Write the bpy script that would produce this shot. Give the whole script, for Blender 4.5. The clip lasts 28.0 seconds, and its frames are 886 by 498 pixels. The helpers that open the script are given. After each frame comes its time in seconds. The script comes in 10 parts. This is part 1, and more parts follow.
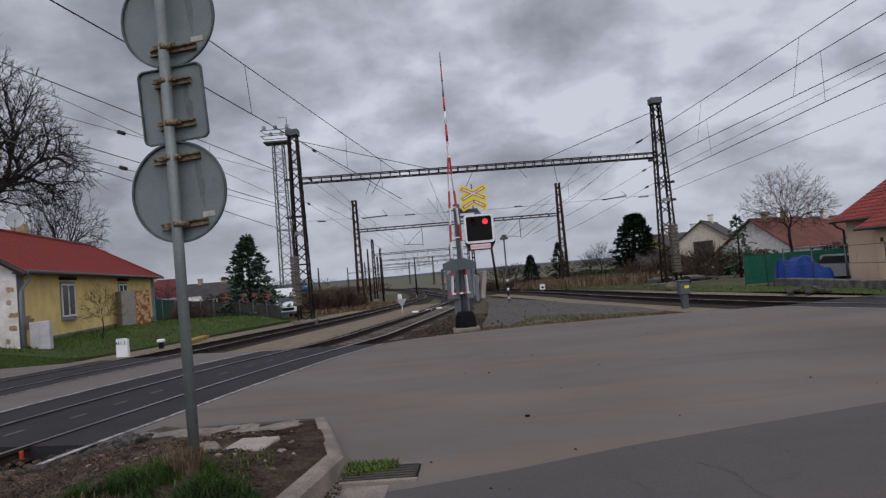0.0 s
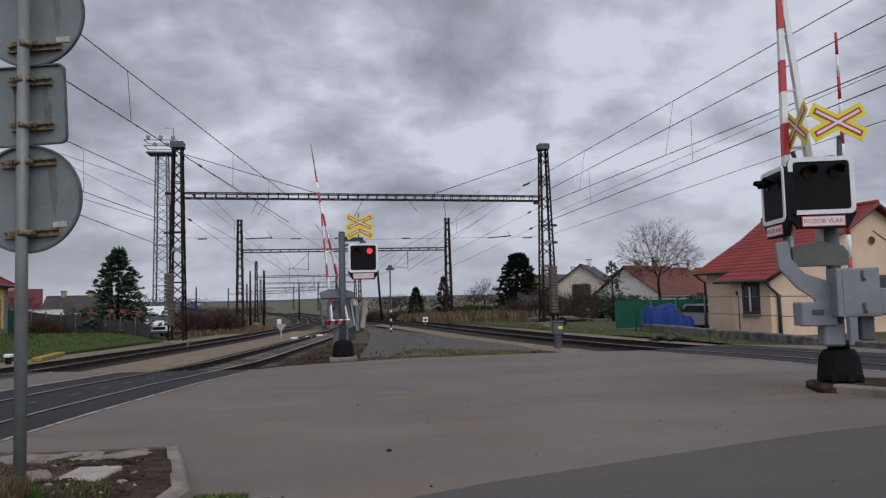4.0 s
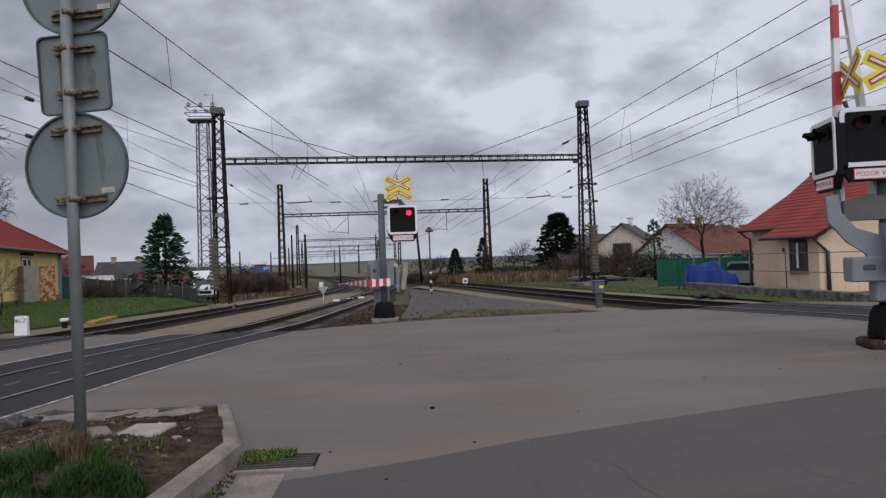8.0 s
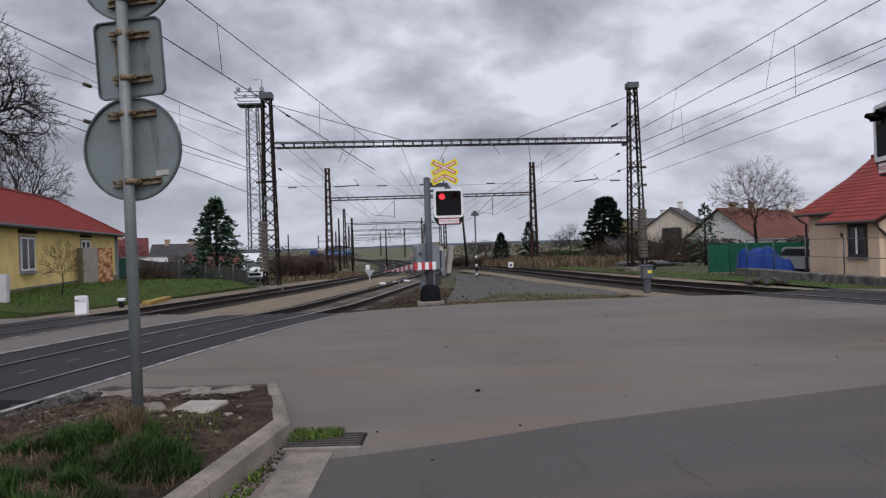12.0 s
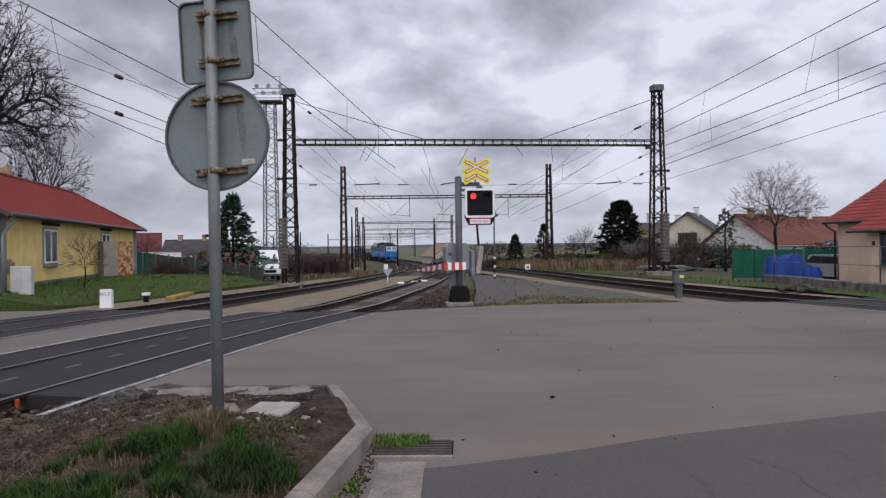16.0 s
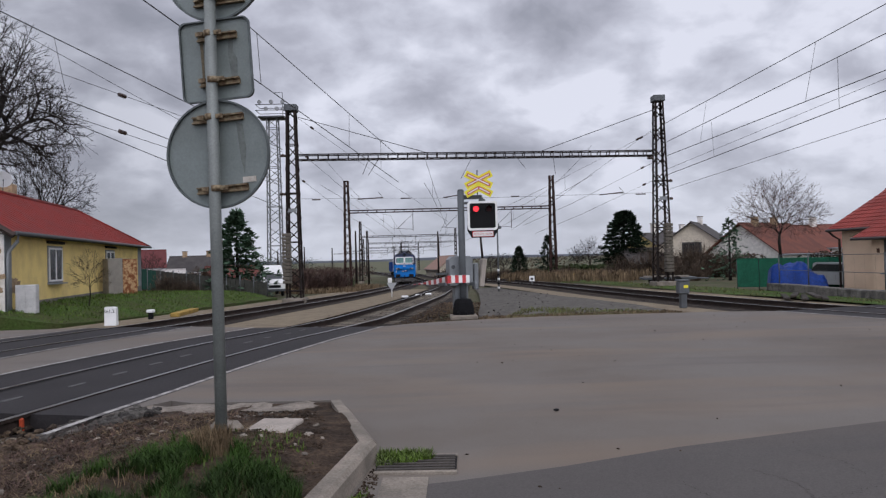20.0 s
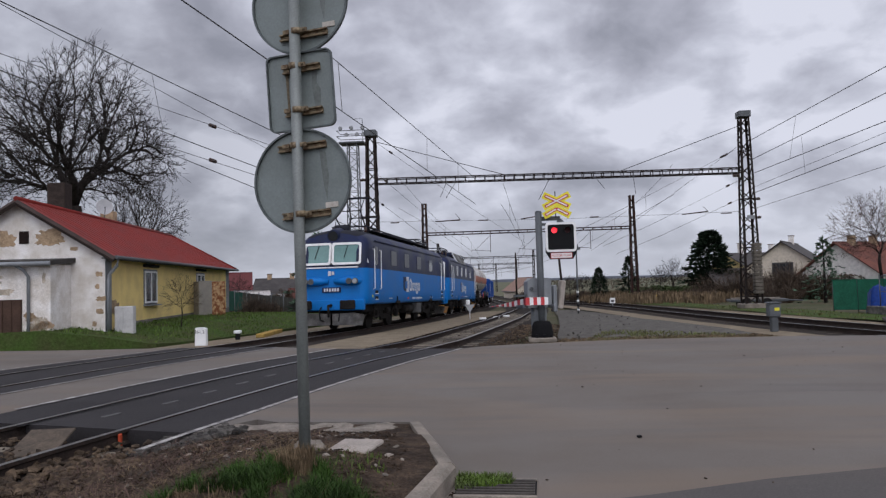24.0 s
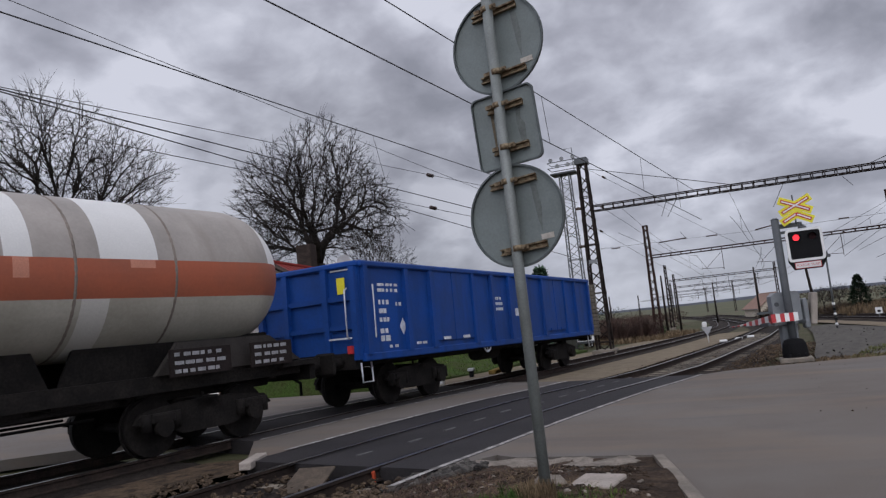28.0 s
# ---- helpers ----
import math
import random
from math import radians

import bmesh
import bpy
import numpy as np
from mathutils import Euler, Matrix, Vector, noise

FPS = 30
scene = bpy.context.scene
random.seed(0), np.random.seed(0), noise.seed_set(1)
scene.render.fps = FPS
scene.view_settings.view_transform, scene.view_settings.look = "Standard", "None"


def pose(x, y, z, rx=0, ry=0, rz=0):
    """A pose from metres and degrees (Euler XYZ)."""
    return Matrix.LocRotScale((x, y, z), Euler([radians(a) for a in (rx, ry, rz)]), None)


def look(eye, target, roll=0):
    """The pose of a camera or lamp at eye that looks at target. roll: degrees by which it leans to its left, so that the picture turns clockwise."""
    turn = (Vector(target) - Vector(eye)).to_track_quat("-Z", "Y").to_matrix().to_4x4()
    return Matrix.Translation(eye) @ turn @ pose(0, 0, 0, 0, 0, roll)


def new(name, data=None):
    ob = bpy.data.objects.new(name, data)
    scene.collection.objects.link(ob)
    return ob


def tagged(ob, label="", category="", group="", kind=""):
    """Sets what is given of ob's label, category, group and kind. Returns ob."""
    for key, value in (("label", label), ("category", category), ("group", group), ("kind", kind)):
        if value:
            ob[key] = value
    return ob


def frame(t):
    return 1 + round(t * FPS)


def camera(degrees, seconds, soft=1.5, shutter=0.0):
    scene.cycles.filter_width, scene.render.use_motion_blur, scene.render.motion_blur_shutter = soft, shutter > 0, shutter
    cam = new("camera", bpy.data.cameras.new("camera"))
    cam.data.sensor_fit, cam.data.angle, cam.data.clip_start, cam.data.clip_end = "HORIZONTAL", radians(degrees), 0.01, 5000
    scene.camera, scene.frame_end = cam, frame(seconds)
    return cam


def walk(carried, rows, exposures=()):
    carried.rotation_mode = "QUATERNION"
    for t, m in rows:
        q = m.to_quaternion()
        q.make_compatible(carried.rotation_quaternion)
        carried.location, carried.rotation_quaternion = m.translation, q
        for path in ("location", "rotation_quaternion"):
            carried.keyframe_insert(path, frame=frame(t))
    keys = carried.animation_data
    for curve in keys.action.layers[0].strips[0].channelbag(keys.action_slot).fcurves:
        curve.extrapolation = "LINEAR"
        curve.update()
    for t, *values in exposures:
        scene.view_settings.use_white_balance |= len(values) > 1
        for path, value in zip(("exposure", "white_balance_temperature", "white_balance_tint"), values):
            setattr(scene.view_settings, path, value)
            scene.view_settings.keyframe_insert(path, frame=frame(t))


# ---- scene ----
cam = camera(63.8, 28.0, soft=1.3)
walk(cam, [
    (0, pose(0.502, -0.268, 1.503, 92.01, 4.76, 0.09)),
    (0.5, pose(0.506, -0.261, 1.518, 90.45, 3.82, -4.53)),
    (1, pose(0.547, -0.280, 1.516, 89.88, 2.61, -6.83)),
    (1.5, pose(0.585, -0.286, 1.519, 90.20, 1.44, -7.17)),
    (2, pose(0.605, -0.284, 1.516, 90.97, 0.68, -7.23)),
    (2.5, pose(0.621, -0.279, 1.521, 91.38, 0.59, -7.25)),
    (3, pose(0.645, -0.286, 1.515, 91.82, 0.58, -7.55)),
    (3.5, pose(0.653, -0.286, 1.521, 93.12, 0.96, -8.55)),
    (5.5, pose(0.640, -0.294, 1.511, 94.52, 1.70, -9.42)),
    (6, pose(0.649, -0.287, 1.508, 93.47, 1.93, -9.58)),
    (6.5, pose(0.650, -0.289, 1.505, 92.06, 2.24, -9.91)),
    (7, pose(0.654, -0.290, 1.498, 91.76, 2.63, -9.02)),
    (7.5, pose(0.656, -0.291, 1.500, 91.23, 2.40, -7.57)),
    (8, pose(0.640, -0.282, 1.501, 90.94, 2.13, -5.87)),
    (8.5, pose(0.642, -0.266, 1.495, 90.66, 2.03, -4.29)),
    (9, pose(0.646, -0.274, 1.496, 90.28, 1.70, -2.87)),
    (9.5, pose(0.639, -0.282, 1.493, 89.86, 1.71, -2.25)),
    (10, pose(0.624, -0.272, 1.492, 89.72, 1.66, -2.43)),
    (10.5, pose(0.630, -0.254, 1.490, 89.75, 1.72, -2.36)),
    (11, pose(0.637, -0.282, 1.496, 89.97, 1.78, -2.80)),
    (11.5, pose(0.637, -0.269, 1.492, 90.17, 1.68, -3.01)),
    (12, pose(0.632, -0.273, 1.492, 89.77, 1.83, -2.21)),
    (12.5, pose(0.505, -0.249, 1.485, 89.63, 1.84, -1.11)),
    (14.5, pose(-0.002, 0.045, 1.484, 89.63, 1.00, -2.21)),
    (15, pose(-0.015, 0.058, 1.481, 89.62, 0.71, -2.14)),
    (15.5, pose(-0.019, 0.054, 1.482, 89.74, 0.80, -1.56)),
    (16, pose(-0.014, 0.056, 1.486, 89.84, 0.72, -1.57)),
    (16.5, pose(-0.012, 0.056, 1.487, 90.02, 0.75, -1.51)),
    (17, pose(-0.010, 0.051, 1.487, 90.01, 0.83, -1.42)),
    (17.5, pose(-0.018, 0.068, 1.489, 90.10, 0.88, -1.17)),
    (18, pose(0.003, 0.080, 1.494, 90.03, 1.11, -0.52)),
    (18.5, pose(-0.015, 0.068, 1.493, 90.02, 1.32, -0.42)),
    (19, pose(-0.012, 0.067, 1.490, 90.27, 1.51, -0.69)),
    (19.5, pose(0.011, 0.054, 1.500, 90.36, 1.62, -1.04)),
    (20, pose(0.009, 0.041, 1.498, 90.87, 1.49, -1.24)),
    (20.5, pose(0.017, 0.043, 1.502, 91.24, 1.60, -0.58)),
    (21, pose(0.011, 0.035, 1.503, 91.60, 1.86, 0.54)),
    (21.5, pose(0.022, 0.021, 1.509, 91.94, 1.81, 1.45)),
    (23.5, pose(0.000, 0.016, 1.509, 92.96, 1.28, 4.24)),
    (24, pose(0.007, 0.015, 1.505, 92.79, 1.61, 5.01)),
    (24.5, pose(0.005, 0.024, 1.508, 92.74, 2.01, 5.36)),
    (25, pose(0.006, 0.023, 1.505, 92.69, 2.39, 5.41)),
    (25.5, pose(0.015, 0.018, 1.505, 92.69, 3.16, 5.40)),
    (26, pose(0.023, 0.022, 1.506, 93.10, 3.51, 5.34)),
    (26.5, pose(0.034, 0.014, 1.505, 93.33, 3.35, 5.45)),
    (27, pose(0.038, 0.019, 1.503, 94.13, 4.13, 7.16)),
    (27.5, pose(0.066, 0.016, 1.503, 95.28, 5.42, 11.92)),
    (28, pose(0.013, 0.053, 1.497, 96.58, 5.93, 23.08)),
], exposures=[(0, -0.32), (0.4, -0.2), (1, -0.03), (3, -0.13), (4.5, -0.33), (6, -0.38), (6.6, -0.34), (8, -0.17), (11, 0.03), (12, -0.05), (15, 0.04), (17, 0.06), (20, 0.0), (24, -0.08), (25, -0.02), (27, -0.06), (28, -0.22)])

# ---- light: overcast spring sky ----
def build_world():
    w = bpy.data.worlds.new("world")
    scene.world = w
    w.use_nodes = True
    nt = w.node_tree
    nt.nodes.clear()
    N = nt.nodes.new
    L = nt.links.new
    out = N("ShaderNodeOutputWorld")
    bg = N("ShaderNodeBackground")
    sky = N("ShaderNodeTexSky")
    sky.sky_type = "NISHITA"
    sky.sun_disc = False
    sky.sun_elevation = radians(38)
    sky.sun_rotation = radians(162)
    tc = N("ShaderNodeTexCoord")
    sep = N("ShaderNodeSeparateXYZ")
    L(tc.outputs["Generated"], sep.inputs[0])

    def M(op, a, b=None, c=None):
        n = N("ShaderNodeMath")
        n.operation = op
        for i, v in enumerate((a, b, c)):
            if v is None:
                continue
            if isinstance(v, (int, float)):
                n.inputs[i].default_value = v
            else:
                L(v, n.inputs[i])
        return n.outputs[0]

    zc = M("MAXIMUM", sep.outputs[2], 0.0)
    den = M("ADD", zc, 0.46)
    comb = N("ShaderNodeCombineXYZ")
    L(M("DIVIDE", sep.outputs[0], den), comb.inputs[0])
    L(M("DIVIDE", sep.outputs[1], den), comb.inputs[1])
    comb.inputs[2].default_value = 0.4

    def noise_tex(scale, detail, rough, dist, offset):
        mp = N("ShaderNodeMapping")
        mp.inputs["Location"].default_value = offset
        L(comb.outputs[0], mp.inputs[0])
        n = N("ShaderNodeTexNoise")
        n.inputs["Scale"].default_value = scale
        n.inputs["Detail"].default_value = detail
        n.inputs["Roughness"].default_value = rough
        n.inputs["Distortion"].default_value = dist
        L(mp.outputs[0], n.inputs["Vector"])
        return n.outputs["Fac"]

    big = noise_tex(3.9, 7.0, 0.47, 0.2, CLOUD_A)
    wisp = noise_tex(1.3, 4.0, 0.5, 0.1, CLOUD_B)
    puff = noise_tex(9.5, 8.0, 0.52, 0.25, CLOUD_B)
    mix = M("ADD", M("ADD", M("MULTIPLY", big, 0.58), M("MULTIPLY", wisp, 0.18)), M("MULTIPLY", puff, 0.24))
    ramp = N("ShaderNodeValToRGB")
    L(mix, ramp.inputs[0])
    e = ramp.color_ramp.elements
    e[0].position, e[0].color = 0.385, (0.34, 0.352, 0.425, 1)
    e[1].position, e[1].color = 0.57, (0.77, 0.79, 0.91, 1)
    m1 = ramp.color_ramp.elements.new(0.465)
    m1.color = (0.475, 0.487, 0.58, 1)
    m2 = ramp.color_ramp.elements.new(0.525)
    m2.color = (0.63, 0.65, 0.76, 1)
    # the haze near the horizon evens the cloud out
    hz = N("ShaderNodeMapRange")
    L(zc, hz.inputs[0])
    hz.inputs[1].default_value, hz.inputs[2].default_value = 0.0, 0.14
    hz.inputs[3].default_value, hz.inputs[4].default_value = 0.75, 0.0
    mixh = N("ShaderNodeMix")
    mixh.data_type = "RGBA"
    L(hz.outputs[0], mixh.inputs[0])
    L(ramp.outputs[0], mixh.inputs[6])
    mixh.inputs[7].default_value = (0.58, 0.61, 0.71, 1)
    # an overcast sky is brighter towards the zenith
    zen = N("ShaderNodeMapRange")
    zen.interpolation_type = "SMOOTHSTEP"
    L(zc, zen.inputs[0])
    zen.inputs[1].default_value, zen.inputs[2].default_value = 0.36, 0.95
    zen.inputs[3].default_value, zen.inputs[4].default_value = 1.0, ZENITH
    sc = N("ShaderNodeVectorMath")
    sc.operation = "SCALE"
    L(mixh.outputs[2], sc.inputs[0])
    L(zen.outputs[0], sc.inputs[3])
    # and towards the veiled sun
    dt = N("ShaderNodeVectorMath")
    dt.operation = "DOT_PRODUCT"
    L(tc.outputs["Generated"], dt.inputs[0])
    dt.inputs[1].default_value = (0.06, -0.87, 0.49)
    veil = N("ShaderNodeMapRange")
    veil.interpolation_type = "SMOOTHSTEP"
    L(dt.outputs["Value"], veil.inputs[0])
    veil.inputs[1].default_value, veil.inputs[2].default_value = 0.0, 0.9
    veil.inputs[3].default_value, veil.inputs[4].default_value = 1.0, VEIL
    sv = N("ShaderNodeVectorMath")
    sv.operation = "SCALE"
    L(sc.outputs[0], sv.inputs[0])
    L(veil.outputs[0], sv.inputs[3])
    sc = sv
    # a darker bank of cloud low over the yellow house
    db = N("ShaderNodeVectorMath")
    db.operation = "DOT_PRODUCT"
    L(tc.outputs["Generated"], db.inputs[0])
    db.inputs[1].default_value = (-0.50, 0.855, 0.13)
    bank = N("ShaderNodeMapRange")
    bank.interpolation_type = "SMOOTHSTEP"
    L(db.outputs["Value"], bank.inputs[0])
    bank.inputs[1].default_value, bank.inputs[2].default_value = 0.95, 1.0
    bank.inputs[3].default_value, bank.inputs[4].default_value = 1.0, 0.74
    sb = N("ShaderNodeVectorMath")
    sb.operation = "SCALE"
    L(sc.outputs[0], sb.inputs[0])
    L(bank.outputs[0], sb.inputs[3])
    sc = sb
    sk = N("ShaderNodeVectorMath")
    sk.operation = "SCALE"
    L(sky.outputs[0], sk.inputs[0])
    sk.inputs[3].default_value = 0.05
    fin = N("ShaderNodeMix")
    fin.data_type = "RGBA"
    fin.inputs[0].default_value = 0.94
    L(sk.outputs[0], fin.inputs[6])
    L(sc.outputs[0], fin.inputs[7])
    L(fin.outputs[2], bg.inputs[0])
    bg.inputs[1].default_value = 1.0
    L(bg.outputs[0], out.inputs[0])
    sun = new("sun", bpy.data.lights.new("sun", "SUN"))
    sun.data.energy = 0.62
    sun.data.angle = radians(25)
    sun.data.color = (1.0, 0.97, 0.92)
    sun.matrix_world = look((0, 0, 60), (-20, 62, 0))


CLOUD_A = (3.1, 1.7, 0.0)
CLOUD_B = (0.4, 5.2, 0.0)
ZENITH = 1.2
VEIL = 2.2
build_world()
scene.view_settings.exposure = 0.0


# ---- materials ----
MATS = {}


def mat(name, col, rough=0.7, metal=0.0, var=0.25, scale=3.0, fine=40.0, bump=0.2, bdist=0.01, col2=None, spots=0.0,
        island=0.0, emit=0.0, clear=0.0, seed=0.0, coords="Object", spread=0.12, spec=None):
    """A surface: base colour with slow stains (scale, per metre) and fine grain, both also in the relief."""
    if name in MATS:
        return MATS[name]
    m = bpy.data.materials.new(name)
    MATS[name] = m
    m.use_nodes = True
    nt = m.node_tree
    N, L = nt.nodes.new, nt.links.new
    b = nt.nodes["Principled BSDF"]
    b.inputs["Roughness"].default_value = rough
    b.inputs["Metallic"].default_value = metal
    if spec is not None or (rough >= 0.7 and metal < 0.25):
        b.inputs["Specular IOR Level"].default_value = 0.15 if spec is None else spec
    if clear:
        b.inputs["Coat Weight"].default_value = clear
    tc = N("ShaderNodeTexCoord")
    mp = N("ShaderNodeMapping")
    mp.inputs["Location"].default_value = (seed, seed * 0.7, seed * 1.3)
    L(tc.outputs[coords], mp.inputs[0])

    def tex(s, d, r=0.55):
        n = N("ShaderNodeTexNoise")
        n.inputs["Scale"].default_value = s
        n.inputs["Detail"].default_value = d
        n.inputs["Roughness"].default_value = r
        L(mp.outputs[0], n.inputs["Vector"])
        return n.outputs["Fac"]

    slow, grain = tex(scale, 5.0, 0.6), tex(fine, 3.0)
    c2 = col2 or tuple(v * (1 - var) for v in col)
    rm = N("ShaderNodeMapRange")
    L(slow, rm.inputs[0])
    rm.inputs[1].default_value, rm.inputs[2].default_value = 0.5 - spread, 0.5 + spread
    mx = N("ShaderNodeMix")
    mx.data_type = "RGBA"
    L(rm.outputs[0], mx.inputs[0])
    mx.inputs[6].default_value = (*c2, 1)
    mx.inputs[7].default_value = (*col, 1)
    g = N("ShaderNodeMapRange")
    L(grain, g.inputs[0])
    g.inputs[1].default_value, g.inputs[2].default_value = 0.3, 0.7
    g.inputs[3].default_value, g.inputs[4].default_value = 1 - var * 0.8, 1 + var * 0.6
    sc = N("ShaderNodeVectorMath")
    sc.operation = "SCALE"
    L(mx.outputs[2], sc.inputs[0])
    L(g.outputs[0], sc.inputs[3])
    last = sc.outputs[0]
    if island:
        oi = N("ShaderNodeObjectInfo")
        ge = N("ShaderNodeNewGeometry")
        ad = N("ShaderNodeMath")
        ad.operation = "ADD"
        L(oi.outputs["Random"], ad.inputs[0])
        L(ge.outputs["Random Per Island"], ad.inputs[1])
        fr = N("ShaderNodeMath")
        fr.operation = "FRACT"
        L(ad.outputs[0], fr.inputs[0])
        r2 = N("ShaderNodeMapRange")
        L(fr.outputs[0], r2.inputs[0])
        r2.inputs[3].default_value, r2.inputs[4].default_value = 1 - island, 1 + island
        s2 = N("ShaderNodeVectorMath")
        s2.operation = "SCALE"
        L(last, s2.inputs[0])
        L(r2.outputs[0], s2.inputs[3])
        last = s2.outputs[0]
    L(last, b.inputs["Base Color"])
    rr = N("ShaderNodeMapRange")
    L(slow, rr.inputs[0])
    rr.inputs[3].default_value, rr.inputs[4].default_value = max(0.03, rough - 0.12), min(1.0, rough + 0.12)
    L(rr.outputs[0], b.inputs["Roughness"])
    if bump:
        bp = N("ShaderNodeBump")
        bp.inputs["Strength"].default_value = bump
        bp.inputs["Distance"].default_value = bdist
        L(grain, bp.inputs["Height"])
        L(bp.outputs[0], b.inputs["Normal"])
    if emit:
        b.inputs["Emission Color"].default_value = (*col, 1)
        b.inputs["Emission Strength"].default_value = emit
    return m


ASPHALT = mat("asphalt_worn", (0.15, 0.135, 0.122), 0.82, var=0.18, scale=0.35, fine=75, bump=0.3, bdist=0.006, col2=(0.126, 0.107, 0.091))
ASPHALT_DARK = mat("asphalt_dark", (0.089, 0.081, 0.076), 0.85, var=0.2, scale=0.5, fine=75, bump=0.3, bdist=0.006, col2=(0.078, 0.07, 0.066))
ASPHALT_RAIL = mat("asphalt_between_rails", (0.034, 0.031, 0.032), 0.8, var=0.3, scale=0.8, fine=50, bump=0.5, bdist=0.006)
CONCRETE = mat("concrete", (0.25, 0.215, 0.178), 0.85, var=0.3, scale=2.5, fine=60, bump=0.5, bdist=0.004, col2=(0.155, 0.135, 0.113))
CONCRETE_PALE = mat("concrete_pale", (0.37, 0.325, 0.285), 0.85, var=0.2, scale=4, fine=60, bump=0.3, bdist=0.004)
GALV = mat("galvanised_steel", (0.19, 0.205, 0.195), 0.55, metal=0.3, var=0.2, scale=5, fine=90, bump=0.06, bdist=0.002)
SIGN_BACK = mat("sign_back_grey", (0.165, 0.19, 0.185), 0.55, metal=0.15, var=0.12, scale=3.2, fine=60, bump=0.03, bdist=0.002, col2=(0.135, 0.155, 0.148))
RIM_DARK = mat("sign_rim_dark", (0.10, 0.115, 0.115), 0.6, metal=0.3, var=0.3, scale=6)
RUST = mat("rusty_clamp", (0.24, 0.19, 0.12), 0.8, metal=0.3, var=0.45, scale=22, col2=(0.12, 0.075, 0.04))
RUST_STEEL = mat("rusty_mast_steel", (0.03, 0.022, 0.019), 0.85, metal=0.05, var=0.4, scale=2.5, fine=30, col2=(0.016, 0.012, 0.011))
RUST_RED = mat("rusted_mast_red", (0.05, 0.025, 0.02), 0.85, metal=0.05, var=0.4, scale=1.5, fine=30, col2=(0.022, 0.014, 0.012))
MAST_GREY = mat("light_mast_grey", (0.15, 0.155, 0.16), 0.6, metal=0.5, var=0.25, scale=1.0)
WIRE = mat("catenary_wire", (0.045, 0.043, 0.045), 0.6, metal=0.1, var=0.2)
RAIL_SIDE = mat("rail_rust", (0.04, 0.029, 0.024), 0.9, spec=0.1, var=0.4, scale=4, col2=(0.022, 0.017, 0.015))
RAIL_TOP = mat("rail_polished", (0.3, 0.29, 0.285), 0.32, metal=1.0, var=0.2, scale=2)
SLEEPER = mat("sleeper_concrete", (0.22, 0.19, 0.15), 0.9, spec=0.1, var=0.3, scale=5, fine=40, island=0.2, col2=(0.15, 0.125, 0.1))
BALLAST = mat("ballast_stone", (0.045, 0.037, 0.032), 0.95, spec=0.08, var=0.5, scale=9, fine=28, bump=1.0, bdist=0.04, col2=(0.024, 0.02, 0.018), island=0.3)
BALLAST_RUST = mat("ballast_brown", (0.115, 0.082, 0.055), 0.95, spec=0.08, var=0.5, scale=5, fine=26, bump=1.0, bdist=0.04, col2=(0.045, 0.034, 0.026), island=0.3)
SAND = mat("sandy_gravel", (0.215, 0.175, 0.122), 0.95, spec=0.1, var=0.3, scale=2.0, fine=35, bump=0.7, bdist=0.02, col2=(0.155, 0.125, 0.09))
GREY_GRAVEL = mat("grey_gravel", (0.085, 0.078, 0.07), 0.95, spec=0.12, var=0.45, scale=3.0, fine=30, bump=0.8, bdist=0.02, col2=(0.04, 0.037, 0.034), island=0.5)
WEDGE_GRAVEL = mat("wedge_gravel", (0.125, 0.115, 0.1), 0.95, spec=0.1, var=0.45, scale=3.0, fine=30, bump=0.8, bdist=0.02, col2=(0.07, 0.064, 0.058))
SOIL = mat("dry_soil", (0.082, 0.057, 0.04), 0.95, spec=0.1, var=0.5, scale=4.0, fine=35, bump=1.0, bdist=0.04, col2=(0.028, 0.02, 0.015))
GROUND = mat("rough_ground", (0.09, 0.075, 0.048), 0.95, var=0.4, scale=0.25, fine=8, bump=0.8, bdist=0.05, col2=(0.045, 0.054, 0.021))
GRASS_SOIL = mat("grass_ground", (0.05, 0.085, 0.02), 0.95, spec=0.08, var=0.4, scale=0.8, fine=14, bump=0.8, bdist=0.04, col2=(0.055, 0.06, 0.024))
GRASS = mat("grass_blades", (0.032, 0.07, 0.010), 0.7, var=0.4, scale=1.2, fine=20, bump=0, col2=(0.016, 0.03, 0.007), island=0.35)
GRASS_BRIGHT = mat("grass_spring", (0.1, 0.16, 0.026), 0.7, var=0.4, scale=3, fine=20, bump=0, col2=(0.07, 0.09, 0.03), island=0.3)
DRY_GRASS = mat("dry_grass", (0.18, 0.13, 0.078), 0.9, var=0.4, scale=2, fine=20, bump=0, col2=(0.075, 0.052, 0.032), island=0.35)
FIELD = mat("far_fields", (0.115, 0.108, 0.068), 0.95, var=0.25, scale=0.008, fine=0.05, bump=0, col2=(0.085, 0.09, 0.052))
# blue-grey of the distance haze is put into the hills' colour
HILL = mat("hazy_wooded_hill", (0.085, 0.095, 0.115), 1.0, var=0.3, scale=0.01, fine=0.06, bump=0)
PINE = mat("pine_needles", (0.080, 0.136, 0.088), 0.8, var=0.4, scale=1.5, fine=12, bump=0, col2=(0.042, 0.068, 0.04), island=0.35)
YEW = mat("dark_conifer", (0.018, 0.032, 0.016), 0.85, var=0.4, scale=1.5, fine=12, bump=0, col2=(0.01, 0.02, 0.012), island=0.35)
BARK = mat("bark", (0.032, 0.026, 0.023), 0.95, var=0.4, scale=4, fine=30, bump=0.8, bdist=0.02, col2=(0.016, 0.013, 0.011))
TWIG = mat("twigs", (0.026, 0.021, 0.019), 0.95, var=0.3, scale=2, fine=20, bump=0)
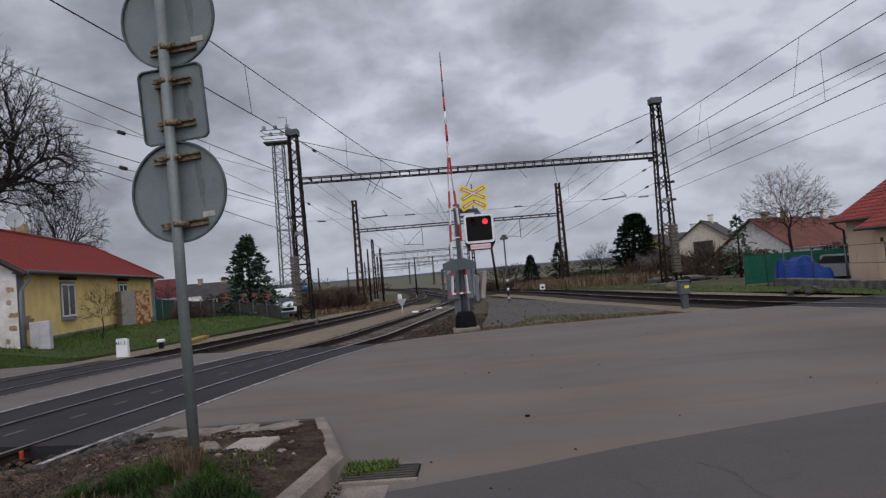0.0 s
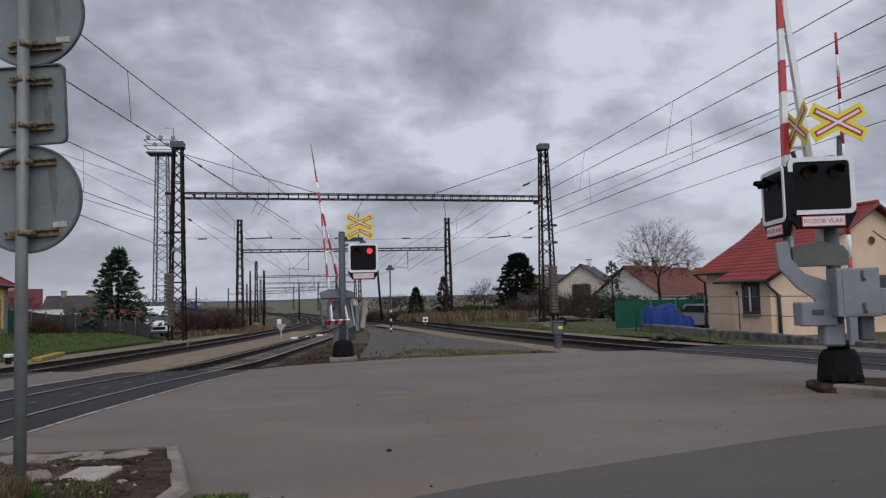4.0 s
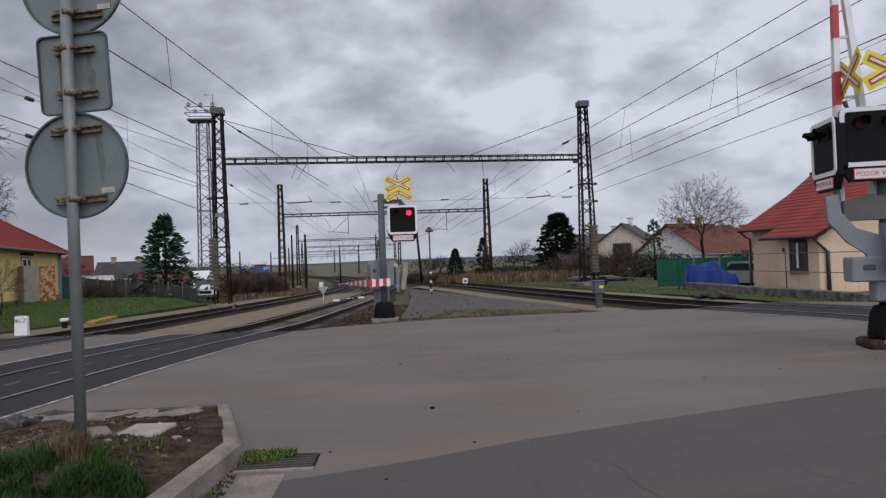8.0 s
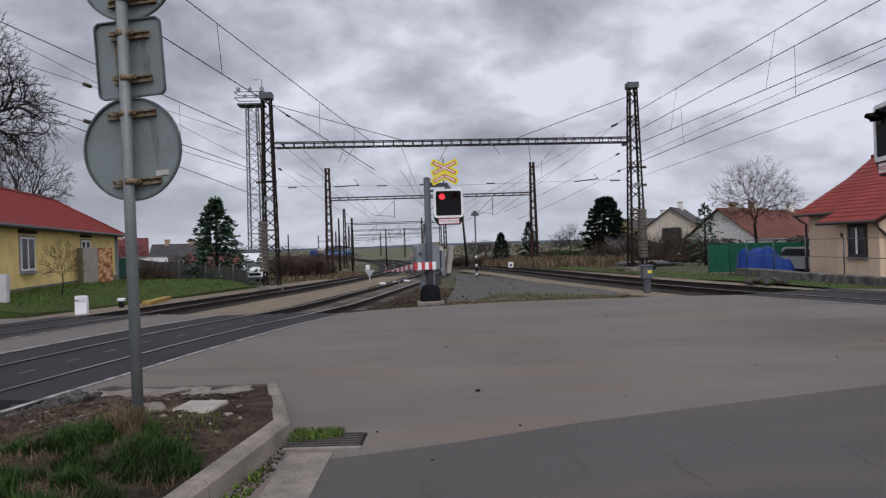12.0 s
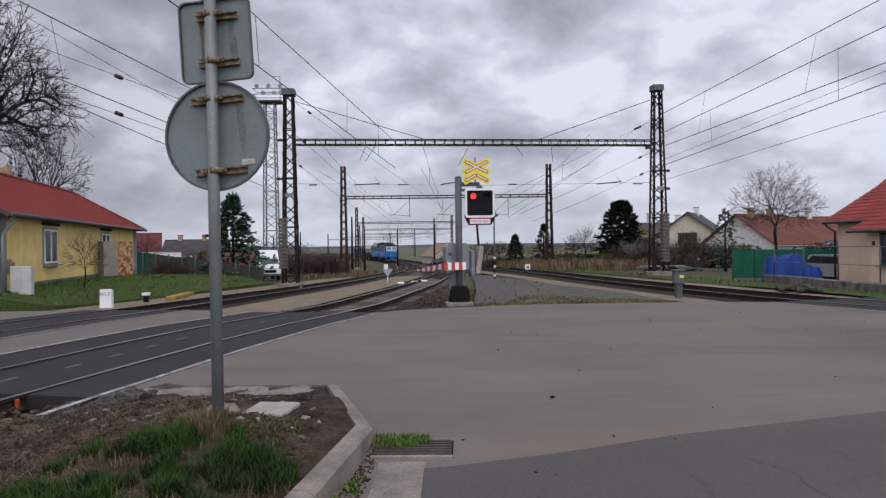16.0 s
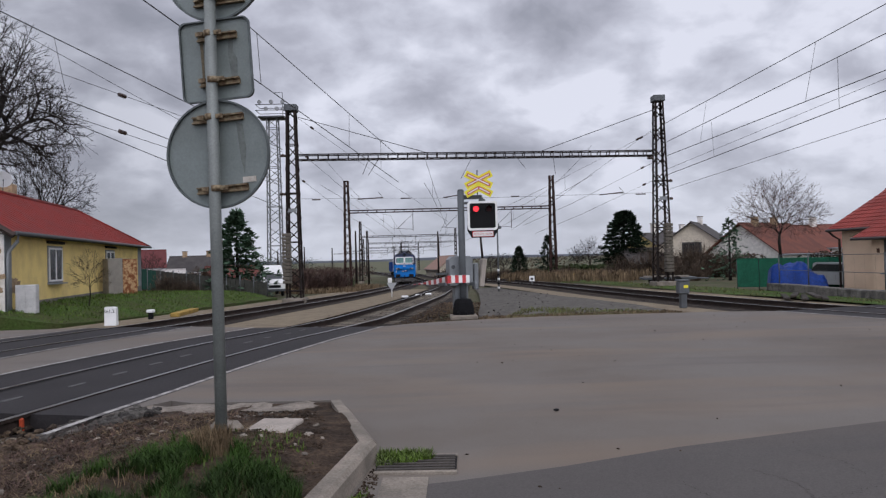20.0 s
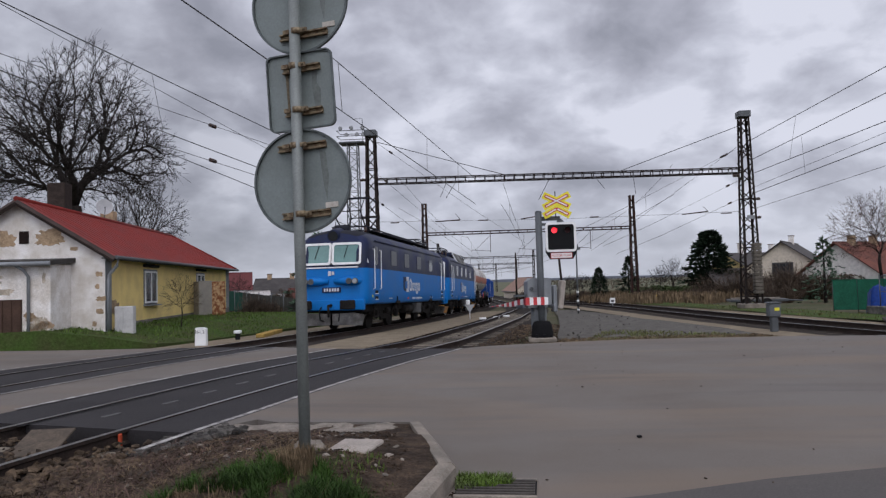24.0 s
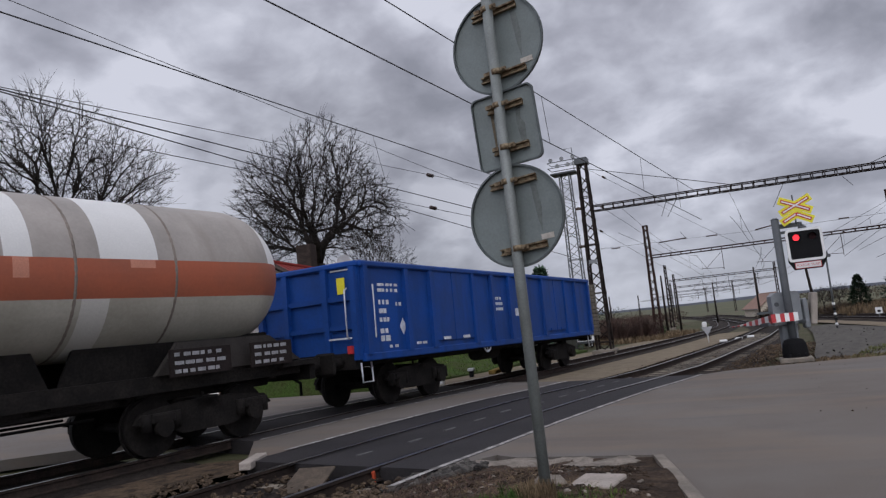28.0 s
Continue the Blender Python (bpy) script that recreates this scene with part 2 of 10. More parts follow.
BRUSH = mat("bare_shrub", (0.095, 0.069, 0.05), 0.95, var=0.35, scale=1.0, fine=15, bump=0, col2=(0.05, 0.037, 0.028), island=0.35)
BRUSH_RED = mat("reddish_shrub", (0.10, 0.062, 0.05), 0.95, var=0.35, scale=1.0, fine=15, bump=0, col2=(0.06, 0.04, 0.034), island=0.35)
HEDGE = mat("green_hedge", (0.05, 0.07, 0.026), 0.9, var=0.4, scale=1.5, fine=12, bump=0, col2=(0.03, 0.042, 0.018), island=0.35)
YELLOW_WALL = mat("yellow_plaster", (0.78, 0.60, 0.235), 0.9, var=0.2, scale=1.2, fine=50, bump=0.25, bdist=0.006, col2=(0.64, 0.48, 0.2))
WHITE_WALL = mat("white_plaster_peeling", (0.76, 0.73, 0.70), 0.9, var=0.3, scale=1.6, fine=45, bump=0.3, bdist=0.01, col2=(0.56, 0.51, 0.45))
PEACH_WALL = mat("peach_plaster", (0.66, 0.49, 0.345), 0.9, var=0.12, scale=0.9, fine=50, bump=0.2, bdist=0.006)
BARE_BRICK = mat("exposed_brick", (0.37, 0.265, 0.17), 0.9, var=0.35, scale=5, fine=40, bump=0.5, bdist=0.01, island=0.15)
GREY_TRIM = mat("grey_plaster_trim", (0.24, 0.25, 0.26), 0.9, var=0.2, scale=2)
PLINTH = mat("stained_plinth", (0.20, 0.185, 0.165), 0.9, var=0.35, scale=1.5, fine=40, bump=0.4)
ROOF_RED = mat("red_sheet_roof", (0.20, 0.024, 0.019), 0.6, spec=0.12, var=0.2, scale=1.2, fine=40, bump=0.1, col2=(0.15, 0.02, 0.016), island=0.06)
ROOF_TILE = mat("red_roof_tile", (0.25, 0.046, 0.038), 0.6, spec=0.15, var=0.25, scale=1.0, fine=30, bump=0.2, island=0.12)
ROOF_BROWN = mat("brown_old_tile", (0.15, 0.058, 0.042), 0.85, var=0.3, scale=0.8, fine=20, bump=0.3, col2=(0.105, 0.045, 0.035), island=0.15)
ROOF_DARK = mat("dark_roof", (0.075, 0.068, 0.066), 0.8, var=0.3, scale=0.8, fine=20, bump=0.2, island=0.15)
WHITE_PAINT = mat("white_paint", (0.74, 0.74, 0.73), 0.55, var=0.1, scale=3, fine=40, bump=0.05)
WHITE_LINE = mat("worn_white_line", (0.42, 0.4, 0.38), 0.85, var=0.35, scale=6, fine=50, bump=0.3, bdist=0.004, col2=(0.16, 0.15, 0.145))
RED_PAINT = mat("red_paint", (0.50, 0.03, 0.035), 0.45, var=0.18, scale=3, fine=40, bump=0.05)
YELLOW_SIGN = mat("yellow_sign_face", (0.72, 0.64, 0.03), 0.5, var=0.08, scale=4, bump=0.0)
BLACK_PLASTIC = mat("black_plastic", (0.009, 0.009, 0.010), 0.6, spec=0.12, var=0.25, scale=5, bump=0.05)
BLACK_RUBBER = mat("black_rubber", (0.008, 0.008, 0.009), 0.8, var=0.3, scale=6)
GREY_PAINT = mat("grey_machine_paint", (0.215, 0.228, 0.24), 0.5, metal=0.15, var=0.16, scale=3, fine=50, bump=0.05)
DARK_GREY = mat("dark_grey_steel", (0.085, 0.092, 0.098), 0.55, metal=0.3, var=0.25, scale=4)
OLIVE = mat("olive_housing", (0.10, 0.105, 0.085), 0.6, var=0.2, scale=3)
LAMP_RED = mat("red_lamp_lit", (1.0, 0.03, 0.05), 0.3, var=0.0, bump=0, emit=1.3)
LAMP_OFF = mat("red_lamp_dark", (0.03, 0.004, 0.005), 0.45, var=0.1, bump=0, spec=0.15)
GLASS_DARK = mat("window_glass_dark", (0.022, 0.025, 0.028), 0.12, var=0.15, scale=1, bump=0)
CURTAIN = mat("grey_curtain", (0.36, 0.37, 0.38), 0.9, var=0.3, scale=6, bump=0.1)
BLUE_LIGHT = mat("loco_light_blue", (0.002, 0.145, 0.46), 0.45, spec=0.2, var=0.06, scale=0.8, fine=25, bump=0.03, col2=(0.004, 0.12, 0.37))
BLUE_DARK = mat("loco_dark_blue", (0.004, 0.011, 0.06), 0.45, spec=0.22, var=0.08, scale=0.8, fine=25, bump=0.03, col2=(0.012, 0.016, 0.036))
BLUE_WAGON = mat("wagon_blue", (0.006, 0.055, 0.26), 0.55, spec=0.2, var=0.1, scale=0.9, fine=20, bump=0.05, col2=(0.01, 0.047, 0.2))
LOCO_ROOF = mat("loco_roof", (0.02, 0.021, 0.029), 0.75, var=0.3, scale=1.5, fine=25)
UNDER = mat("dirty_running_gear", (0.018, 0.0155, 0.014), 0.85, metal=0.05, var=0.45, scale=3, fine=25, bump=0.3, col2=(0.009, 0.008, 0.0075))
WHEEL_RIM = mat("wheel_worn_rim", (0.36, 0.35, 0.33), 0.45, metal=0.7, var=0.25, scale=6)
ORANGE_PLOUGH = mat("orange_plough", (0.50, 0.21, 0.03), 0.6, var=0.4, scale=3, col2=(0.22, 0.12, 0.05))
GREY_PLOUGH = mat("grey_plough", (0.12, 0.115, 0.11), 0.65, var=0.4, scale=3, col2=(0.05, 0.046, 0.043))
WIN_GREEN = mat("windscreen_glass", (0.13, 0.25, 0.235), 0.1, var=0.2, scale=0.8, bump=0)
TANK_GREY = mat("tank_grey_paint", (0.36, 0.325, 0.295), 0.6, var=0.07, scale=0.8, fine=20, bump=0.04, col2=(0.27, 0.245, 0.22))
TANK_WHITE = mat("tank_white_patch", (0.68, 0.67, 0.65), 0.6, var=0.06, scale=1.2, bump=0.03)
TANK_ORANGE = mat("tank_orange_band", (0.37, 0.095, 0.045), 0.6, var=0.07, scale=0.8, fine=20, bump=0.03, col2=(0.29, 0.085, 0.045))
TANK_WELD = mat("tank_weld_stain", (0.25, 0.21, 0.18), 0.7, var=0.3, scale=2)
ORANGE_PLATE = mat("orange_plate", (0.75, 0.20, 0.02), 0.55, var=0.15, scale=4)
MARKING = mat("white_marking", (0.62, 0.64, 0.68), 0.6, var=0.25, scale=5, bump=0)
TARP_BLUE = mat("blue_tarpaulin", (0.003, 0.033, 0.20), 0.5, spec=0.2, var=0.4, scale=2, fine=12, bump=0.6, bdist=0.03)
GREEN_NET = mat("green_screen_cloth", (0.016, 0.105, 0.062), 0.75, var=0.25, scale=2, fine=15, bump=0.3, bdist=0.02)
FENCE_WOOD = mat("grey_old_boards", (0.06, 0.052, 0.045), 0.9, var=0.35, scale=2, fine=30, island=0.2)
MESH_FENCE = mat("mesh_fence_dark", (0.055, 0.055, 0.048), 0.9, var=0.3, scale=2, fine=25)
CARDBOARD = mat("weathered_panel", (0.255, 0.235, 0.205), 0.9, var=0.2, scale=2)
RUST_DOOR = mat("rust_streaked_sheet", (0.44, 0.28, 0.15), 0.85, var=0.5, scale=5, fine=30, col2=(0.19, 0.07, 0.03), spread=0.05)
STONE_WALL = mat("garden_wall_stone", (0.2, 0.185, 0.165), 0.95, var=0.5, scale=2.5, fine=25, bump=0.6, bdist=0.02, col2=(0.075, 0.07, 0.064), island=0.2)
TYRE = mat("tyre", (0.02, 0.02, 0.02), 0.85, var=0.2)
CAR_GREY = mat("car_silver", (0.36, 0.37, 0.38), 0.35, metal=0.4, var=0.08)
INSULATOR = mat("brown_insulator", (0.05, 0.025, 0.018), 0.3, var=0.2)
TERRACOTTA = mat("dish_white", (0.62, 0.63, 0.64), 0.5, var=0.12)

POST_GREY = mat("dark_post_paint", (0.10, 0.108, 0.115), 0.6, var=0.2, scale=3, fine=50, bump=0.05, spec=0.25)
BANK_GRASS = mat("short_bank_grass", (0.085, 0.145, 0.028), 0.85, spec=0.15, var=0.4, scale=1.2, fine=20, bump=0, col2=(0.075, 0.1, 0.03), island=0.4)
THIN_GRASS = mat("thin_pale_grass", (0.125, 0.145, 0.05), 0.85, var=0.4, scale=1.2, fine=20, bump=0, col2=(0.1, 0.09, 0.045), island=0.4)
PALE_STONE = mat("pale_stone", (0.25, 0.215, 0.18), 0.9, var=0.3, scale=6, col2=(0.15, 0.13, 0.11), island=0.35)

SLEEPER_DARK = mat("dark_sleeper", (0.06, 0.05, 0.042), 0.9, spec=0.08, var=0.3, scale=5, fine=40, island=0.2)


def dusty(m, col, scale, turn, lo, hi, strength):
    """Adds long sweeping dust stains to a road surface."""
    nt = m.node_tree
    N, L = nt.nodes.new, nt.links.new
    b = nt.nodes["Principled BSDF"]
    old = b.inputs["Base Color"].links[0].from_socket
    tc, mp, n, r, mx = N("ShaderNodeTexCoord"), N("ShaderNodeMapping"), N("ShaderNodeTexNoise"), N("ShaderNodeMapRange"), N("ShaderNodeMix")
    mp.inputs["Scale"].default_value = scale
    mp.inputs["Rotation"].default_value = (0, 0, radians(turn))
    L(tc.outputs["Object"], mp.inputs[0])
    L(mp.outputs[0], n.inputs["Vector"])
    n.inputs["Scale"].default_value = 1.0
    n.inputs["Detail"].default_value = 4.0
    n.inputs["Distortion"].default_value = 0.6
    L(n.outputs["Fac"], r.inputs[0])
    r.inputs[1].default_value, r.inputs[2].default_value = lo, hi
    r.inputs[3].default_value, r.inputs[4].default_value = 0.0, strength
    mx.data_type = "RGBA"
    L(r.outputs[0], mx.inputs[0])
    L(old, mx.inputs[6])
    mx.inputs[7].default_value = (*col, 1)
    L(mx.outputs[2], b.inputs["Base Color"])


dusty(ASPHALT, (0.19, 0.142, 0.105), (0.16, 0.75, 1.0), 14, 0.5, 0.72, 0.6)
dusty(ASPHALT, (0.085, 0.078, 0.075), (0.3, 1.3, 1.0), -8, 0.55, 0.75, 0.5)
dusty(ASPHALT_DARK, (0.12, 0.10, 0.085), (0.25, 1.0, 1.0), 20, 0.52, 0.75, 0.45)
dusty(TANK_GREY, (0.20, 0.17, 0.14), (0.6, 2.2, 0.35), 0, 0.52, 0.75, 0.5)
dusty(BLUE_WAGON, (0.008, 0.03, 0.12), (0.8, 2.6, 0.4), 0, 0.5, 0.75, 0.6)

# ---- mesh helpers ----
def link_mesh(name, bm, material, smooth=False):
    me = bpy.data.meshes.new(name)
    bm.normal_update()
    bm.to_mesh(me)
    bm.free()
    for m in (material if isinstance(material, (list, tuple)) else [material]):
        me.materials.append(m)
    if smooth:
        me.polygons.foreach_set("use_smooth", [True] * len(me.polygons))
    return new(name, me)


def part(name, bm, material, parent, label="", smooth=False):
    ob = link_mesh(name, bm, material, smooth)
    ob.parent = parent
    if label:
        tagged(ob, label)
    return ob


def share(name, mesh, parent, m):
    ob = new(name, mesh)
    ob.parent = parent
    ob.matrix_basis = m
    return ob


def thing(name, m, label, category, group="", kind=""):
    ob = new(name)
    ob.empty_display_size = 0.2
    ob.matrix_basis = m
    return tagged(ob, label, category, group, kind)


def B():
    return bmesh.new()


def box(bm, c, s, m=None, bevel=0.0, mi=0):
    """A box round c with full sizes s, turned by m about its own centre."""
    t = Matrix.Translation(c) @ (m or Matrix()) @ Matrix.Diagonal((s[0], s[1], s[2], 1))
    r = bmesh.ops.create_cube(bm, size=1.0, matrix=t)
    fs = {f for v in r["verts"] for f in v.link_faces}
    for f in fs:
        f.material_index = mi
    if bevel:
        es = list({e for v in r["verts"] for e in v.link_edges})
        bmesh.ops.bevel(bm, geom=es, offset=bevel, segments=1, affect="EDGES", profile=0.5)
    return bm


def rod(bm, a, b, r0, r1=None, n=8, caps=True, mi=0):
    a, b = Vector(a), Vector(b)
    d = b - a
    if d.length < 1e-5:
        return bm
    q = d.to_track_quat("Z", "Y").to_matrix()
    r1 = r0 if r1 is None else r1
    lo, hi = [], []
    for i in range(n):
        w = 2 * math.pi * i / n
        u = q @ Vector((math.cos(w), math.sin(w), 0))
        lo.append(bm.verts.new(a + u * r0))
        hi.append(bm.verts.new(b + u * r1))
    for i in range(n):
        f = bm.faces.new((lo[i], lo[(i + 1) % n], hi[(i + 1) % n], hi[i]))
        f.material_index = mi
        f.smooth = n > 5
    if caps:
        bm.faces.new(lo[::-1]).material_index = mi
        bm.faces.new(hi).material_index = mi
    return bm


def tube(bm, pts, r, n=6, mi=0):
    """A round bar through the points."""
    pts = [Vector(p) for p in pts]
    rings = []
    for i, p in enumerate(pts):
        d = (pts[min(i + 1, len(pts) - 1)] - pts[max(i - 1, 0)]).normalized()
        q = d.to_track_quat("Z", "Y").to_matrix()
        rr = r[i] if isinstance(r, (list, tuple)) else r
        rings.append([bm.verts.new(p + q @ Vector((math.cos(2 * math.pi * k / n) * rr, math.sin(2 * math.pi * k / n) * rr, 0))) for k in range(n)])
    for a, b in zip(rings, rings[1:]):
        best = min(range(n), key=lambda s: (a[0].co - b[s].co).length)
        for k in range(n):
            f = bm.faces.new((a[k], a[(k + 1) % n], b[(k + 1 + best) % n], b[(k + best) % n]))
            f.smooth = True
            f.material_index = mi
    bm.faces.new(rings[0][::-1]).material_index = mi
    bm.faces.new(rings[-1]).material_index = mi
    return bm


def prism(bm, poly, lo, hi, axis="z", mi=0):
    """The outline poly, drawn out from lo to hi along an axis. For y the outline is (x, z), for x it is (y, z)."""
    def at(p, h):
        return {"z": (p[0], p[1], h), "y": (p[0], h, p[1]), "x": (h, p[0], p[1])}[axis]
    a = [bm.verts.new(at(p, lo)) for p in poly]
    b = [bm.verts.new(at(p, hi)) for p in poly]
    n = len(poly)
    fs = [bm.faces.new((a[i], a[(i + 1) % n], b[(i + 1) % n], b[i])) for i in range(n)]
    fs += [bm.faces.new(a[::-1]), bm.faces.new(b)]
    for f in fs:
        f.material_index = mi
    bmesh.ops.recalc_face_normals(bm, faces=fs)
    return bm


def rounded(w, h, r, n=4):
    """A rounded rectangle about the origin."""
    o = []
    for cx, cy, a0 in ((w / 2 - r, h / 2 - r, 0), (-w / 2 + r, h / 2 - r, 90), (-w / 2 + r, -h / 2 + r, 180), (w / 2 - r, -h / 2 + r, 270)):
        for k in range(n + 1):
            a = radians(a0 + 90 * k / n)
            o.append((cx + r * math.cos(a), cy + r * math.sin(a)))
    return o


def disc(r, n=40):
    return [(r * math.cos(2 * math.pi * k / n), r * math.sin(2 * math.pi * k / n)) for k in range(n)]


def spline(P, n=8):
    """Points on a smooth line through P."""
    P = [np.array(p, float) for p in P]
    T = [2 * P[0] - P[1], *P, 2 * P[-1] - P[-2]]
    o = []
    for i in range(1, len(T) - 2):
        a, b, c, d = T[i - 1:i + 3]
        for k in range(n):
            u = k / n
            o.append(0.5 * (2 * b + (c - a) * u + (2 * a - 5 * b + 4 * c - d) * u * u + (3 * b - a - 3 * c + d) * u ** 3))
    o.append(T[-2])
    return np.array(o)


class Line:
    """A way over the ground, by its length from the first point."""

    def __init__(self, P, n=12):
        self.p = spline(P, n)
        self.s = np.concatenate(([0], np.cumsum(np.linalg.norm(np.diff(self.p, axis=0), axis=1))))

    def at(self, s):
        i = int(np.clip(np.searchsorted(self.s, s) - 1, 0, len(self.s) - 2))
        u = (s - self.s[i]) / (self.s[i + 1] - self.s[i])
        return self.p[i] + u * (self.p[i + 1] - self.p[i])

    def way(self, s):
        d = self.at(s + 0.5) - self.at(s - 0.5)
        return d / np.linalg.norm(d)

    def s_of_y(self, y):
        return float(np.interp(y, self.p[:, 1], self.s))


def lift(x, y):
    """The height of the crossing and of the land that falls away behind it."""
    k = 1 - 0.6 * min(max((x - 2) / 10, 0), 1)
    return -0.0185 * min(max(y - 14, 0), 96) * k


def sheet(name, poly, material, off, step, parent=None, bump=0.0, thick=0.0, hump=None, smooth=True):
    """A patch of surface that follows the land, off above it; hump(x, y) adds to its height; thick draws its rim down."""
    bm = B()
    f = bm.faces.new([bm.verts.new((x, y, 0)) for x, y in poly])
    if f.normal.z < 0 or sum((b[0] - a[0]) * (b[1] + a[1]) for a, b in zip(poly, poly[1:] + poly[:1])) > 0:
        f.normal_flip()
    bmesh.ops.triangulate(bm, faces=bm.faces[:])
    for ax in (0, 1):
        lo, hi = min(p[ax] for p in poly), max(p[ax] for p in poly)
        k = math.ceil(lo / step)
        while k * step < hi:
            co, no = [0, 0, 0], [0, 0, 0]
            co[ax], no[ax] = k * step, 1
            bmesh.ops.bisect_plane(bm, geom=bm.verts[:] + bm.edges[:] + bm.faces[:], plane_co=co, plane_no=no, dist=1e-4)
            k += 1
    for v in bm.verts:
        x, y = v.co.x, v.co.y
        z = lift(x, y) + off
        if hump:
            z += hump(x, y)
        if bump:
            z += bump * noise.noise((x * 1.7, y * 1.7, 3.3))
        v.co.z = z
    if thick:
        rim = [e for e in bm.edges if len(e.link_faces) == 1]
        r = bmesh.ops.extrude_edge_only(bm, edges=rim)
        for v in [g for g in r["geom"] if isinstance(g, bmesh.types.BMVert)]:
            v.co.z -= thick
    ob = link_mesh(name, bm, material, smooth=False)
    if parent:
        ob.parent = parent
    return ob


# ---- the tracks' lines ----
FAR_LINE = Line([(-22, -62), (-16, -30), (-13.0, -10), (-11.45, 0), (-10.0, 7), (-8.83, 13), (-8.27, 16), (-7.8, 19), (-7.31, 23.6), (-6.93, 27), (-6.12, 34),
                 (-5.15, 44), (-4.35, 56), (-3.6, 70), (-3.1, 92), (-3.6, 118), (-5.2, 143), (-9.5, 176), (-17.7, 216), (-27.4, 248), (-75, 400), (-120, 540)])
NEAR_LINE = Line([(-10.4, -30), (-7.6, -8), (-6.3, 0), (-5.1, 7), (-4.69, 9), (-4.25, 11.2), (-3.55, 14), (-2.9, 16.5), (-2.42, 18.7), (-1.98, 21), (-1.25, 27.5), (-0.6, 33.5),
                  (0.1, 40.5), (0.75, 49.5), (1.5, 60), (2.0, 70), (1.6, 85), (0.3, 105), (-2.2, 130), (-5.5, 160), (-12, 200), (-20, 236)])
RIGHT_LINE = Line([(22, -34), (17.0, -12), (14.6, 0), (12.6, 10), (11.55, 15), (10.6, 19), (10.15, 22.5), (9.7, 27.2), (9.2, 35), (8.5, 51.6), (6.6, 84), (3.2, 125), (-2.5, 170), (-10, 215)])

# ---- ground, road, tracks ----
def build_ground():
    xs = [-2600, -1500, -800, -400, -200, -120, -80, -60, -48, *range(-40, 41, 4), 48, 60, 80, 120, 200, 400, 800, 1500, 2600]
    ys = [-900, -400, -200, -100, -60, -40, *range(-30, 121, 4), 135, 160, 200, 260, 340, 450, 600, 800, 1100, 1600, 2400, 3200]
    bm = B()
    grid = [[bm.verts.new((x, y, lift(x, y) - 0.24 + 0.05 * noise.noise((x * 0.11, y * 0.11, 0)) * (abs(x) < 60)
                           + (6 * min(max((y - 700) / 2400, 0), 1) ** 1.5))) for x in xs] for y in ys]
    for j in range(len(ys) - 1):
        for i in range(len(xs) - 1):
            f = bm.faces.new((grid[j][i], grid[j][i + 1], grid[j + 1][i + 1], grid[j + 1][i]))
            f.smooth = True
            f.material_index = 1 if ys[j] >= 160 or abs(xs[i]) > 150 else 0
    g = link_mesh("ground", bm, [GROUND, FIELD])
    tagged(g, "rough spring ground of dry grass and soil running to far fields", "ground", kind="structure")


def strip(line, s0, s1, half0, half1, off, step=1.5):
    """A ribbon along a line between two offsets to its right, as an outline."""
    a, b = [], []
    n = max(2, int((s1 - s0) / step))
    for i in range(n + 1):
        s = s0 + (s1 - s0) * i / n
        p, w = line.at(s), line.way(s)
        r = np.array((w[1], -w[0]))
        a.append(p + r * half0)
        b.append(p + r * half1)
    return a, b


def ribbon(bm, line, s0, s1, h0, h1, z0, z1, step=1.5, mi=0):
    a, b = strip(line, s0, s1, h0, h1, 0, step)
    va = [bm.verts.new((p[0], p[1], lift(*p) + z0)) for p in a]
    vb = [bm.verts.new((p[0], p[1], lift(*p) + z1)) for p in b]
    for i in range(len(a) - 1):
        f = bm.faces.new((va[i], vb[i], vb[i + 1], va[i + 1]))
        f.material_index = mi
        f.smooth = True
    return bm


def rail(bm, line, s0, s1, off, step=1.5):
    """One rail: foot, web and head along the line."""
    prof = [(-0.065, -0.155), (0.065, -0.155), (0.02, -0.13), (0.012, -0.05), (0.036, -0.035), (0.034, 0.0), (-0.034, 0.0), (-0.036, -0.035), (-0.012, -0.05), (-0.02, -0.13)]
    n = max(2, int((s1 - s0) / step))
    rings = []
    for i in range(n + 1):
        s = s0 + (s1 - s0) * i / n
        p, w = line.at(s), line.way(s)
        r = np.array((w[1], -w[0]))
        c = p + r * off
        z = lift(*c) + 0.012
        rings.append([bm.verts.new((c[0] + r[0] * u, c[1] + r[1] * u, z + v)) for u, v in prof])
    k = len(prof)
    for a, b in zip(rings, rings[1:]):
        for j in range(k):
            f = bm.faces.new((a[j], a[(j + 1) % k], b[(j + 1) % k], b[j]))
            f.material_index = 1 if j == 5 else 0
    bm.faces.new(rings[0])
    bm.faces.new(rings[-1][::-1])
    return bm


